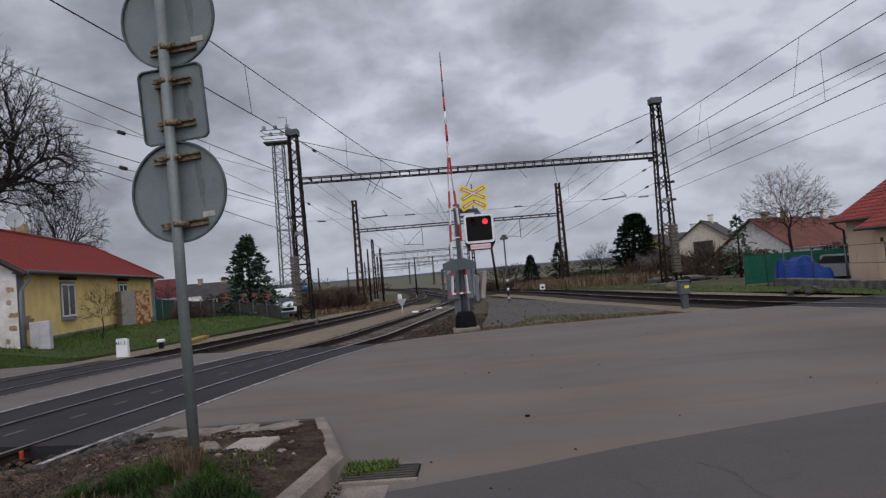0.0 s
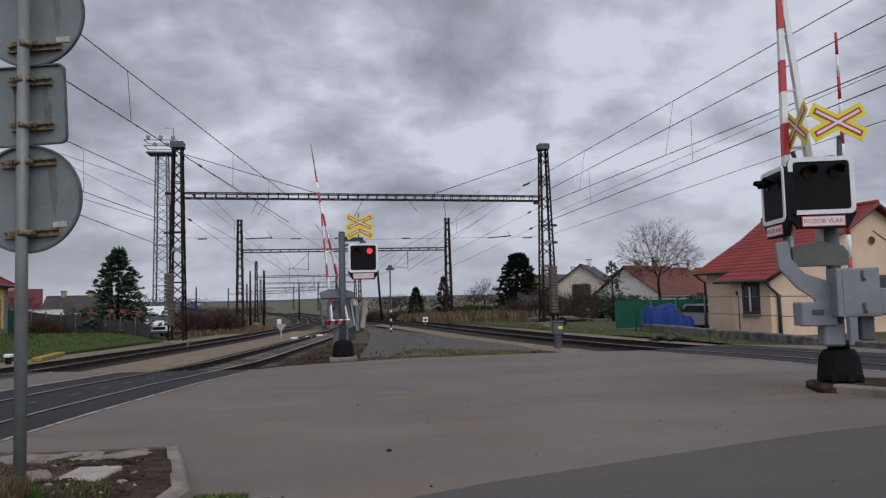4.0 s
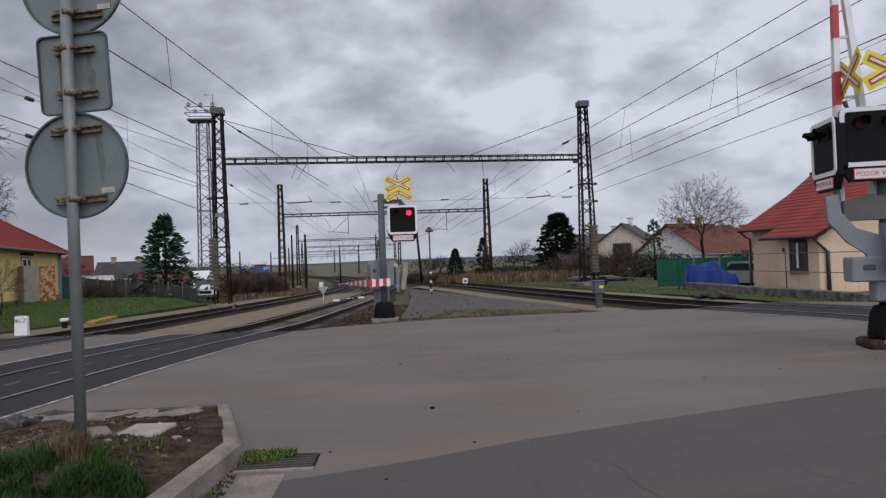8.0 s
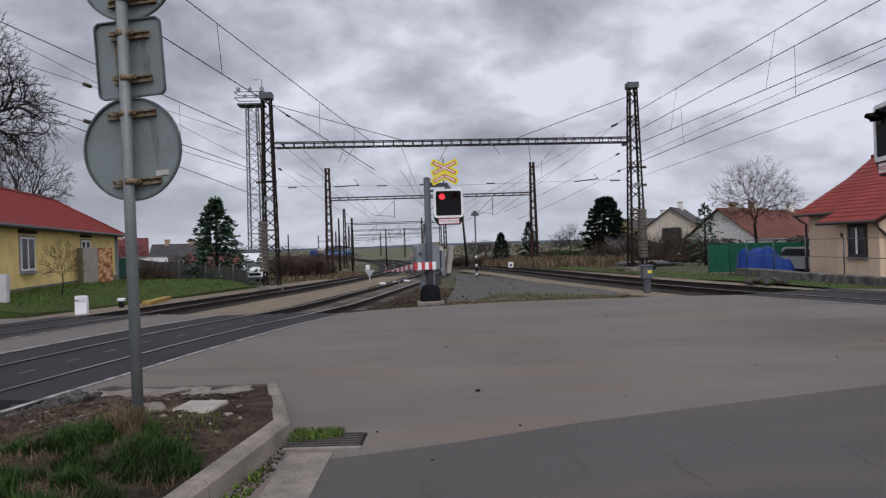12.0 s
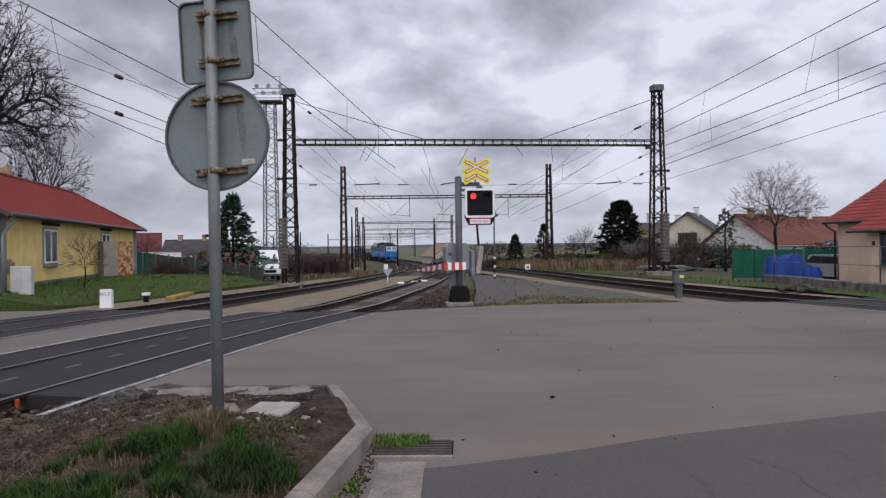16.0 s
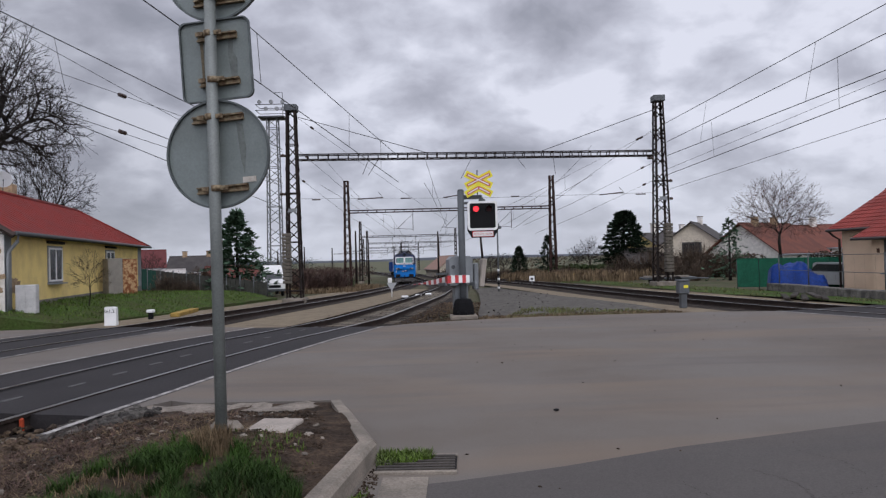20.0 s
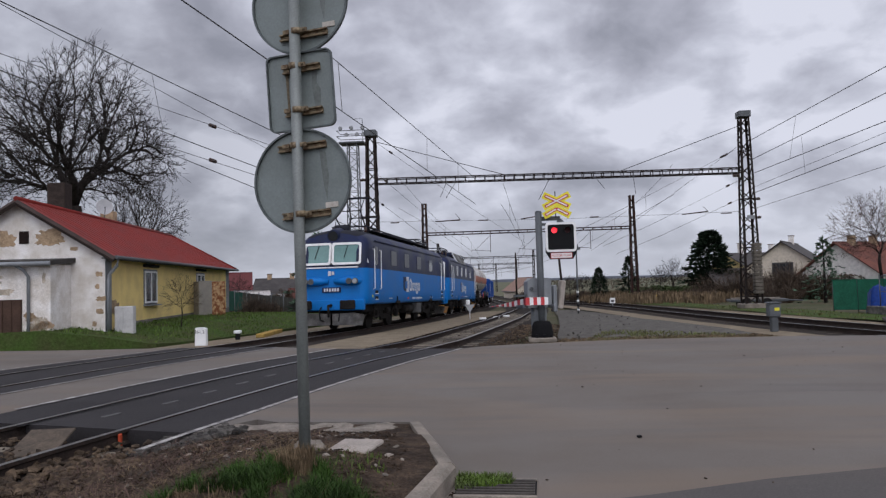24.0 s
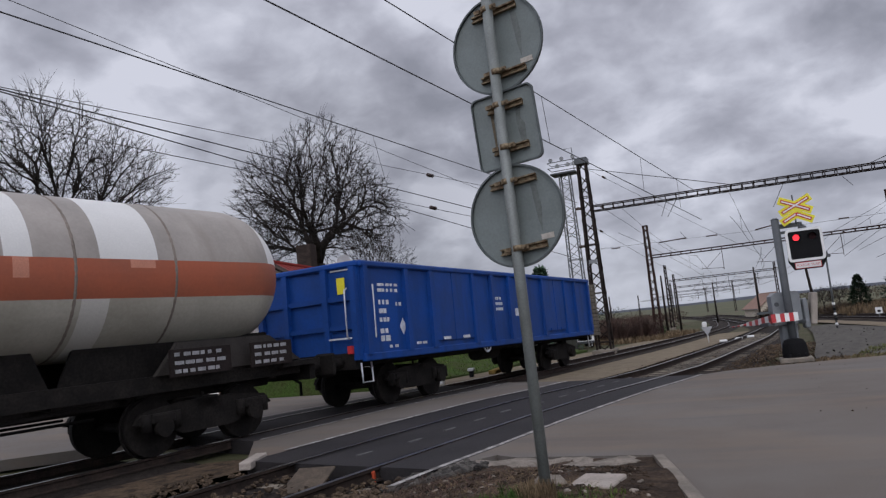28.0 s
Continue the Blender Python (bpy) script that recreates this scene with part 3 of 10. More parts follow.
def build_track(label, line, spans, s_end, sleeper_from, sleeper_to, bed, s_start=0.0, tie=None):
    t = thing("railway_track", Matrix(), label, "railway track", "railway tracks", "structure")
    for a, b in spans:
        bm = B()
        ribbon(bm, line, a, b, -2.0, -1.25, -0.23, -0.15)
        ribbon(bm, line, a, b, -1.25, 1.25, -0.155, -0.155)
        ribbon(bm, line, a, b, 1.25, 2.0, -0.15, -0.23)
        part("ballast_bed", bm, bed, t)
    for off in (-0.7525, 0.7525):
        part("rail", rail(B(), line, s_start, s_end, off), [RAIL_SIDE, RAIL_TOP], t, "rusty rail with a polished running surface")
    bm = B()
    box(bm, (0, 0, 0), (2.4, 0.24, 0.14), bevel=0.02)
    me = bpy.data.meshes.new("sleeper")
    bm.to_mesh(me)
    bm.free()
    me.materials.append(tie or SLEEPER)
    rng = random.Random(5)
    s = sleeper_from
    while s < sleeper_to:
        if any(a + 0.15 < s < b - 0.15 for a, b in spans):
            p, w = line.at(s), line.way(s)
            share("sleeper", me, t, pose(p[0], p[1], lift(*p) - 0.221 + rng.uniform(-0.004, 0.004), 0, 0, math.degrees(math.atan2(-w[0], w[1])) + rng.uniform(-1, 1)))
        s += 0.62
    return t


def crossing_span(line, y0, y1):
    return line.s_of_y(y0), line.s_of_y(y1)


build_ground()
FX, NX, RX = crossing_span(FAR_LINE, 9.3, 19.6), crossing_span(NEAR_LINE, 7.6, 17.6), crossing_span(RIGHT_LINE, 9.0, 19.6)
near_track = build_track("curving single track with concrete sleepers through the crossing", NEAR_LINE, [(0, NX[0]), (NX[1], NEAR_LINE.s[-1])], NEAR_LINE.s[-1],
                         NX[0] - 9, NX[1] + 60, BALLAST)
far_track = build_track("main track that the freight train runs on", FAR_LINE, [(0, FX[0]), (FX[1], FAR_LINE.s[-1])], FAR_LINE.s[-1], FX[1], FX[1] + 60, BALLAST, tie=SLEEPER_DARK)
right_track = build_track("third track crossing the road beside the peach house", RIGHT_LINE, [(0, RX[0]), (RX[1], RIGHT_LINE.s[-1])], RIGHT_LINE.s[-1], RX[0] - 1, RX[1] + 45, BALLAST, tie=SLEEPER_DARK)

# the carriageway, in strips that butt against the crossing panels
def edge_pts(line, y0, y1, off, n=8):
    o = []
    for i in range(n + 1):
        s = line.s_of_y(y0 + (y1 - y0) * i / n)
        p, w = line.at(s), line.way(s)
        o.append((p[0] + w[1] * off, p[1] - w[0] * off))
    return o


def band(name, left, right, material, off, label, step=2.0, thick=0.25):
    ob = sheet(name, left + right[::-1], material, off, step, thick=thick)
    return tagged(ob, label, "road", kind="structure")


n_r, n_l = edge_pts(NEAR_LINE, 7.7, 17.5, 1.66), edge_pts(NEAR_LINE, 7.9, 17.6, -1.72)
f_r, f_l = edge_pts(FAR_LINE, 10.3, 19.3, 1.5), edge_pts(FAR_LINE, 10.8, 19.5, -1.5)
r_l, r_r = edge_pts(RIGHT_LINE, 4.0, 18.6, -1.7), edge_pts(RIGHT_LINE, 4.0, 19.0, 1.7)
# main area: from the near crossing to the right-hand one and back past the camera
MAIN = [(-2.9, 8.1), (-2.6, 7.92), (-1.02, 7.84), (-0.47, 5.52), (-0.5, 5.2), (-0.7, 4.0), (-1.5, 1.0), (-3.4, -6), (-6, -16), (-9, -30), (14, -30)] + r_l + [
    (7.5, 18.75), (6.3, 18.85), (4.5, 19.05), (3.0, 19.1), (1.6, 18.75), (0.4, 18.3), (-0.6, 17.7)] + n_r[::-1]
road = tagged(sheet("road", MAIN, ASPHALT, 0.0, 1.5, thick=0.3), "worn grey asphalt of the road junction by the crossing", "road", kind="structure")
band("road_crossing_panel", n_l, n_r, ASPHALT_RAIL, -0.004, "dark asphalt panel between the rails of the near track", 3.0)
band("road_middle_strip", f_r, n_l, ASPHALT, -0.006, "grey asphalt strip between the two tracks", 3.0)
band("road_crossing_panel", f_l, f_r, ASPHALT_RAIL, -0.004, "dark asphalt panel between the rails of the far track", 3.0)
band("road_crossing_panel", r_l, r_r, ASPHALT_RAIL, -0.004, "dark asphalt panel in the right-hand track", 3.0)
road_left = tagged(sheet("road_left", f_l + [(-12.5, 19.6), (-20, 20.5), (-45, 20), (-80, 14), (-80, 4), (-45, 8), (-22, 8.5), (-13, 9)], ASPHALT, -0.006, 4.0, thick=0.2),
                   "asphalt road leading away past the yellow house", "road", kind="structure")
road_right = tagged(sheet("road_right", [(p[0], p[1]) for p in r_r[::-1]] + [(20, 2), (40, -6), (40, 4), (24, 10), (17, 14.5)], ASPHALT, -0.006, 4.0, thick=0.2),
                    "asphalt road leading away past the peach house", "road", kind="structure")
# darker repair laid over the near part of the junction
PATCH = [(-0.2, 4.78), (0.16, 4.86), (0.95, 5.12), (1.9, 5.52), (3.0, 5.86), (4.2, 6.22), (5.7, 6.65), (8.2, 7.1), (9.2, 4.0), (10, -30), (-8.4, -30), (-5.2, -16), (-2.6, -6), (-0.75, 1.0), (-0.15, 4.0)]
tagged(sheet("road_patch", PATCH, ASPHALT_DARK, 0.005, 1.0), "darker asphalt relaid on the near side of the junction", "road", kind="structure")

# ---- the verge by the junction, kerb, drain, signpost ----
def verge_hump(x, y):
    d = min(max((x + 3.9) / 2.2, 0), 1)
    h = -0.11 + 0.275 * d * d * (3 - 2 * d) + 0.075 * math.exp(-((x + 1.62) ** 2 + (y - 5.1) ** 2) / 0.35)
    # down to the kerb's top
    k = min(max((x + 1.05 + max(0, y - 5.4) * 0.23 + max(0, 5.4 - y) * 0.15) / 0.4, 0), 1)
    h -= 0.045 * k
    # towards the road it evens out to the road's level
    u = min(max((y - 6.25) / 1.3, 0), 1)
    e = -0.11 + 0.10 * min(max((x + 3.8) / 0.7, 0), 1)
    h += (e - h) * u * u * (3 - 2 * u)
    return h + 0.035 * noise.noise((x * 2.3, y * 2.3, 1.0)) * (1 - 0.7 * k) + 0.014 * noise.noise((x * 9, y * 9, 2.0))


VERGE = [(-3.95, 6.4), (-3.62, 7.2), (-3.15, 7.8), (-2.6, 7.84), (-1.07, 7.78), (-0.72, 6.3), (-0.54, 5.5), (-0.53, 5.36), (-0.63, 4.7), (-0.75, 3.95), (-1.0, 2.2), (-1.35, 0.0), (-3.5, -5.8), (-6.5, -16), (-7.3, -16), (-5.6, -4), (-4.9, 2.0)]
verge = tagged(sheet("verge", VERGE, SOIL, 0.0, 0.22, hump=verge_hump, thick=0.25), "bare stony soil verge with rubbish of dry stalks beside the kerb", "verge", kind="structure")


def scatter_in(poly, n, rng):
    xs, ys = [p[0] for p in poly], [p[1] for p in poly]
    out = []
    while len(out) < n:
        x, y = rng.uniform(min(xs), max(xs)), rng.uniform(min(ys), max(ys))
        c = False
        for (x0, y0), (x1, y1) in zip(poly, poly[1:] + poly[:1]):
            if (y0 > y) != (y1 > y) and x < (x1 - x0) * (y - y0) / (y1 - y0) + x0:
                c = not c
        if c:
            out.append((x, y))
    return out


def blades(name, spots, height, rng, material, label, category="grass", width=0.006, lean=0.5, zf=None):
    """Many bent blades in one mesh."""
    v, f = [], []
    for x, y, z in spots:
        h = height * rng.uniform(0.5, 1.25)
        a = rng.uniform(0, 6.283)
        l = lean * rng.uniform(0.2, 1.0) * h
        dx, dy = math.cos(a) * l, math.sin(a) * l
        wx, wy = -math.sin(a) * width, math.cos(a) * width
        k = len(v)
        v += [(x - wx, y - wy, z), (x + wx, y + wy, z), (x + dx * 0.35 + wx * 0.8, y + dy * 0.35 + wy * 0.8, z + h * 0.6), (x + dx * 0.35 - wx * 0.8, y + dy * 0.35 - wy * 0.8, z + h * 0.6), (x + dx, y + dy, z + h)]
        f += [(k, k + 1, k + 2, k + 3), (k + 3, k + 2, k + 4)]
    me = bpy.data.meshes.new(name)
    me.from_pydata(v, [], f)
    me.materials.append(material)
    return tagged(new(name, me), label, category, kind="stuff")


def stones(name, spots, size, rng, material, label, category="stones"):
    """Many small uneven stones in one mesh."""
    bm0 = bmesh.new()
    bmesh.ops.create_icosphere(bm0, subdivisions=1, radius=1.0)
    bv = [v.co.copy() for v in bm0.verts]
    bm0.verts.index_update()
    bf = [[q.index for q in fc.verts] for fc in bm0.faces]
    bm0.free()
    v, f = [], []
    for x, y, z in spots:
        s = size * rng.uniform(0.45, 1.5)
        sx, sy, sz = s * rng.uniform(0.7, 1.4), s * rng.uniform(0.6, 1.1), s * rng.uniform(0.4, 0.8)
        e = Euler((rng.uniform(-0.4, 0.4), rng.uniform(-0.4, 0.4), rng.uniform(0, 6.3))).to_matrix()
        jag = [rng.uniform(0.72, 1.2) for _ in bv]
        k = len(v)
        for p, j in zip(bv, jag):
            q = e @ Vector((p.x * sx * j, p.y * sy * j, p.z * sz * j))
            v.append((x + q.x, y + q.y, z + q.z + sz * 0.25))
        f += [tuple(i + k for i in fc) for fc in bf]
    me = bpy.data.meshes.new(name)
    me.from_pydata(v, [], f)
    me.materials.append(material)
    return tagged(new(name, me), label, category, kind="stuff")


def vz(x, y):
    return lift(x, y) + verge_hump(x, y)


rv = random.Random(11)
near_grass = [(-2.5, 4.3), (-2.2, 4.9), (-1.85, 5.25), (-1.25, 4.95), (-1.2, 4.75), (-0.86, 4.55), (-0.76, 4.3), (-0.8, 4.0), (-1.1, 3.0), (-2.0, 2.6), (-2.7, 3.4)]
sp = [(x, y, vz(x, y) - 0.01) for x, y in scatter_in(near_grass, 34000, rv) if noise.noise((x * 2.2, y * 2.2, 7)) + 0.7 * noise.noise((x * 6, y * 6, 3)) > 0.02]
blades("grass", sp, 0.105, rv, GRASS, "thick green grass tufts on the verge", width=0.0032, lean=1.1)
sp = [(x, y, vz(x, y) - 0.01) for x, y in scatter_in(near_grass, 5200, rv) if noise.noise((x * 3.1, y * 3.1, 17)) > 0.0]
blades("dry_stalks", sp, 0.07, rv, DRY_GRASS, "dry straw mixed into the green grass", "dry grass", width=0.0026, lean=1.6)
sp = [(x, y, vz(x, y) - 0.01) for x, y in scatter_in([(-1.95, 4.6), (-1.6, 5.75), (-1.05, 5.7), (-0.75, 5.0), (-1.0, 4.3)], 700, rv) if noise.noise((x * 3, y * 3, 4)) > 0.02]
blades("grass", sp, 0.05, rv, GRASS_BRIGHT, "low yellowish moss and grass by the kerb")
sp = [(x, y, vz(x, y)) for x, y in scatter_in([(-4.2, 3.6), (-3.8, 6.2), (-3.3, 6.9), (-2.2, 7.1), (-1.3, 6.0), (-0.9, 5.2), (-1.2, 4.9), (-1.9, 5.2), (-2.3, 4.6), (-2.8, 3.4)], 5200, rv) if noise.noise((x * 1.6, y * 1.6, 9)) > -0.2]
blades("dry_stalks", sp, 0.028, rv, DRY_GRASS, "matted dry brown stalks on the verge", "dry grass", width=0.0028, lean=6.5)
sp = [(x, y, vz(x, y) + 0.004) for x, y in scatter_in([(-4.2, 3.6), (-3.8, 6.2), (-3.3, 6.9), (-2.2, 7.1), (-1.5, 6.2), (-1.9, 5.2), (-2.4, 4.6), (-2.8, 3.4)], 900, rv)]
blades("dead_twigs", sp, 0.05, rv, BRUSH_RED, "long dead reddish twigs strewn on the soil", "dry grass", width=0.003, lean=7.0)
sp = [(x, y, vz(x, y) - 0.004) for x, y in scatter_in([(-4.2, 3.6), (-3.9, 6.2), (-3.4, 7.0), (-2.2, 7.4), (-1.2, 7.3), (-0.75, 5.6), (-0.68, 4.3), (-1.2, 4.9), (-1.9, 5.2), (-2.3, 4.6), (-2.8, 3.4)], 5200, rv)]
stones("soil_clods", sp, 0.017, rv, SOIL, "crumbly clods of brown soil on the verge", "soil")
sp = [(x, y, vz(x, y)) for x, y in scatter_in([(-1.66, 4.95), (-1.6, 5.1), (-1.4, 5.1), (-1.36, 4.85), (-1.5, 4.8)], 900, rv)]
blades("dry_tuft", sp, 0.15, rv, DRY_GRASS, "dry straw tuft at the foot of the signpost", "dry grass", width=0.004, lean=0.5)
sp = [(x, y, 0.0) for x, y in scatter_in([(-0.40, 5.22), (-0.40, 5.6), (0.0, 5.55), (0.02, 5.36), (-0.2, 5.25)], 1300, rv)]
blades("grass", sp, 0.055, rv, GRASS_BRIGHT, "bright green grass growing through the drain grating", lean=0.9)
sp = [(x, y, vz(x, y) - 0.01) for x, y in scatter_in([(-3.9, 6.2), (-3.6, 7.25), (-3.1, 7.6), (-2.5, 7.55), (-1.3, 7.2), (-1.2, 5.8), (-2.0, 5.6), (-3.2, 5.2)], 2200, rv)]
stones("loose_stones", sp, 0.015, rv, GREY_GRAVEL, "loose grey stones and crumbs on the verge")
sp = [(x, y, vz(x, y)) for x, y in scatter_in([(-3.75, 6.75), (-3.6, 7.5), (-3.1, 7.72), (-2.75, 7.5), (-3.1, 6.9)], 420, rv)]
stones("ballast_heap", sp, 0.045, rv, GREY_GRAVEL, "heap of grey crushed stone at the end of the crossing edge")
sp = []
for i in range(2600):
    s = rv.uniform(NX[0] - 9, NX[0])
    o = rv.uniform(-2.1, 2.0)
    p, w_ = NEAR_LINE.at(s), NEAR_LINE.way(s)
    sp.append((p[0] + w_[1] * o, p[1] - w_[0] * o, lift(*p) - 0.115 + rv.uniform(-0.02, 0.02)))
stones("track_ballast", sp, 0.036, rv, BALLAST_RUST, "brown ballast stones between and beside the near rails", "ballast")
sp = []
for i in range(2600):
    s = rv.uniform(NX[1], NX[1] + 16)
    o = rv.choice((rv.uniform(-1.9, -1.1), rv.uniform(-0.6, 0.6))) if i % 4 == 0 else rv.uniform(1.1, 3.4)
    p, w_ = NEAR_LINE.at(s), NEAR_LINE.way(s)
    q = (p[0] + w_[1] * o, p[1] - w_[0] * o)
    sp.append((q[0], q[1], lift(*q) - (0.185 if abs(o) < 1.2 else 0.16) + rv.uniform(-0.02, 0.02)))
stones("track_ballast", sp, 0.04, rv, BALLAST_RUST, "rust-brown ballast beyond the crossing", "ballast")

sp = [(x, y, vz(x, y) - 0.006) for x, y in scatter_in([(-3.9, 5.0), (-3.7, 6.6), (-2.6, 7.3), (-1.2, 7.2), (-0.75, 5.6), (-0.72, 4.7), (-1.3, 5.1), (-2.2, 5.0), (-3.0, 4.2)], 90, rv)]
stones("pale_stones", sp, 0.026, rv, PALE_STONE, "pale stones and mortar crumbs lying on the soil")
sp = [(x, y, vz(x, y) - 0.006) for x, y in scatter_in([(-4.6, 5.6), (-4.5, 6.9), (-3.75, 7.0), (-3.3, 6.2), (-3.7, 5.0)], 260, rv)]
stones("track_ballast", sp, 0.05, rv, BALLAST_RUST, "large brown ballast stones beside the rail", "ballast")

sp = [(x, y, 0.002) for x, y in scatter_in([(-0.60, 3.9), (-0.55, 4.4), (-0.42, 4.75), (-0.40, 4.5), (-0.46, 3.9)], 380, rv) if noise.noise((x * 9, y * 9, 2)) > 0.05]
blades("grass", sp, 0.035, rv, GRASS_BRIGHT, "small weeds along the foot of the kerb", lean=1.2)
sp = [(x, y, 0.002) for x, y in scatter_in([(-0.66, 3.4), (-0.43, 5.2), (-0.36, 5.2), (-0.38, 4.6), (-0.5, 3.4)], 420, rv)]
stones("kerb_grit", sp, 0.009, rv, SOIL, "dark grit washed against the kerb", "grit")
sp = [(x, y, vz(x, y) - 0.004) for x, y in scatter_in([(-4.4, 4.4), (-3.9, 6.6), (-3.4, 7.1), (-2.5, 6.2), (-2.6, 4.9), (-3.4, 4.0)], 900, rv)]
blades("dead_twigs", sp, 0.09, rv, BRUSH_RED, "tangle of dead reddish stalks beside the rail", "dry grass", width=0.003, lean=3.2)

# concrete cover slab, edge stone, pale slab under the road edge
slab = thing("cover_slab", pose(-1.285, 5.92, 0.162, 0, 0, -8), "square pale concrete cover slab set in the verge", "slab")
part("slab", box(B(), (0, 0, 0), (0.36, 0.47, 0.05), bevel=0.012), CONCRETE_PALE, slab)
slab2 = thing("concrete_lump", pose(-1.62, 5.75, vz(-1.62, 5.75), 8, 4, 30), "broken grey concrete lump behind the signpost", "rubble")
part("lump", box(B(), (0, 0, 0.03), (0.24, 0.15, 0.09), bevel=0.03), CONCRETE, slab2)
fringe = tagged(sheet("road_fringe", [(-3.05, 7.9), (-2.55, 7.86), (-1.12, 7.78), (-1.25, 7.42), (-2.0, 7.3), (-2.4, 7.46), (-2.75, 7.42), (-3.1, 7.62)], PALE_STONE, -0.006, 0.12, hump=lambda x, y: 0.03 * noise.noise((x * 4, y * 4, 0)) + 0.012 * noise.noise((x * 14, y * 14, 3)), thick=0.12),
                "pale crumbling concrete footing under the road edge", "road edge", kind="structure")


def kerb_run(a, b, w=0.15, h=0.12, drop=(0, 0)):
    """One kerb stone from a to b, its road edge rounded."""
    a, b = Vector((*a, 0)), Vector((*b, 0))
    d = (b - a)
    n = Vector((-d.y, d.x, 0)).normalized()
    bm = B()
    prof = [(0, -0.2), (0, h - 0.03), (0.03, h), (w, h), (w, -0.2)]
    rows = []
    for p, dr in ((a, drop[0]), (b, drop[1])):
        rows.append([bm.verts.new((p.x + n.x * u, p.y + n.y * u, z - (dr if z > 0 else 0))) for u, z in prof])
    for i in range(len(prof) - 1):
        bm.faces.new((rows[0][i], rows[1][i], rows[1][i + 1], rows[0][i + 1]))
    bm.faces.new(rows[0][::-1])
    bm.faces.new(rows[1])
    bmesh.ops.recalc_face_normals(bm, faces=bm.faces[:])
    return bm


kerb = thing("kerb", Matrix(), "weathered concrete kerb stones round the verge", "kerb", kind="structure")
K = [(-1.25, 0.0), (-1.1, 0.95), (-0.975, 1.75), (-0.86, 2.5), (-0.745, 3.25), (-0.632, 3.98), (-0.411, 5.43)]
for p, q in zip(K, K[1:]):
    d = (Vector(q) - Vector(p)).normalized() * 0.006
    part("kerb_stone", kerb_run(Vector(p) + d, Vector(q) - d, w=0.128, h=0.155), CONCRETE, kerb)
K2 = [(-0.412, 5.46), (-0.592, 6.23), (-0.77, 7.0), (-0.945, 7.76)]
for i, (p, q) in enumerate(zip(K2, K2[1:])):
    part("kerb_stone", kerb_run(p, Vector(q) - (Vector(q) - Vector(p)).normalized() * 0.008, w=0.13, h=0.155, drop=((0, 0.04, 0.085)[i], (0.04, 0.085, 0.13)[i])), CONCRETE, kerb)

grate = thing("drain_grating", pose(-0.105, 5.28, 0.008, 0, 0, -3), "rusty iron drain grating half hidden by grass", "drain")
for sy in (-1, 1):
    part("grate_frame", box(B(), (0, sy * 0.212, -0.02), (0.59, 0.045, 0.064), bevel=0.004), CONCRETE, grate)
# flat black sheet: the dark of the hole is painted, none is cut
part("shaft_shade", box(B(), (0, 0, -0.0), (0.58, 0.38, 0.006)), BLACK_RUBBER, grate)
for i in range(6):
    part("bar", box(B(), (0, -0.165 + 0.066 * i, 0.01), (0.56, 0.026, 0.02), bevel=0.004), mat("grate_iron", (0.07, 0.06, 0.052), 0.7, metal=0.4, var=0.3, scale=8), grate)
gutter = tagged(sheet("road_gutter", [(-0.40, 3.2), (-0.09, 3.2), (-0.022, 4.96), (-0.335, 4.98)], CONCRETE, 0.009, 0.5), "pale concrete gutter strip running into the drain", "gutter", kind="structure")


# ---- white edge lines of the crossing ----
def line_strip(name, line, y0, y1, off, width, label, lift_by=0.008):
    bm = B()
    s0, s1 = line.s_of_y(y0), line.s_of_y(y1)
    ribbon(bm, line, s0, s1, off - width / 2, off + width / 2, lift_by, lift_by, step=0.6)
    return tagged(link_mesh(name, bm, WHITE_LINE), label, "road marking", kind="structure")


line_strip("edge_line", NEAR_LINE, 6.9, 17.45, 1.62, 0.075, "worn white edge line beside the near track")
line_strip("edge_line", NEAR_LINE, 8.6, 17.55, -1.76, 0.09, "worn white edge line beyond the near track")
line_strip("edge_line", FAR_LINE, 10.4, 19.2, 1.55, 0.06, "worn white edge line beside the far track")
line_strip("edge_line", FAR_LINE, 11.0, 19.4, -1.55, 0.06, "worn white edge line beyond the far track")
line_strip("edge_line", RIGHT_LINE, 9.0, 18.6, -1.75, 0.08, "faint white edge line beside the third track")
# rail grooves as flat black ribbons: their shade is painted, not cut
for nm, line, y0, y1 in (("near", NEAR_LINE, 7.7, 17.5), ("far", FAR_LINE, 10.4, 19.3), ("right", RIGHT_LINE, 6.0, 18.8)):
    for off in (-0.7525 + 0.068, 0.7525 - 0.068):
        bm = B()
        s0, s1 = line.s_of_y(y0), line.s_of_y(y1)
        ribbon(bm, line, s0, s1, off - 0.03, off + 0.03, 0.002, 0.002, step=0.7)
        tagged(link_mesh("groove_shade", bm, BLACK_RUBBER), "flat black strip painted as the shade in the flange groove", "groove", kind="structure")
# pale worn marks between the rails
rm = random.Random(21)
for i in range(11):
    s = NX[0] + 0.9 + i * 0.93
    p, w_ = NEAR_LINE.at(s), NEAR_LINE.way(s)
    o = rm.uniform(-0.12, 0.12)
    m_ = thing("repair_mark", pose(p[0] + o * w_[1], p[1], lift(*p) + 0.004, 0, 0, math.degrees(math.atan2(-w_[0], w_[1])) + 90), "pale filled bolt recess in the crossing panel", "repair mark", "bolt recesses")
    part("filling", prism(B(), rounded(0.30, 0.07, 0.03, 2), -0.01, 0.003), mat("pale_filling", (0.115, 0.112, 0.112), 0.9, var=0.3, scale=8), m_)
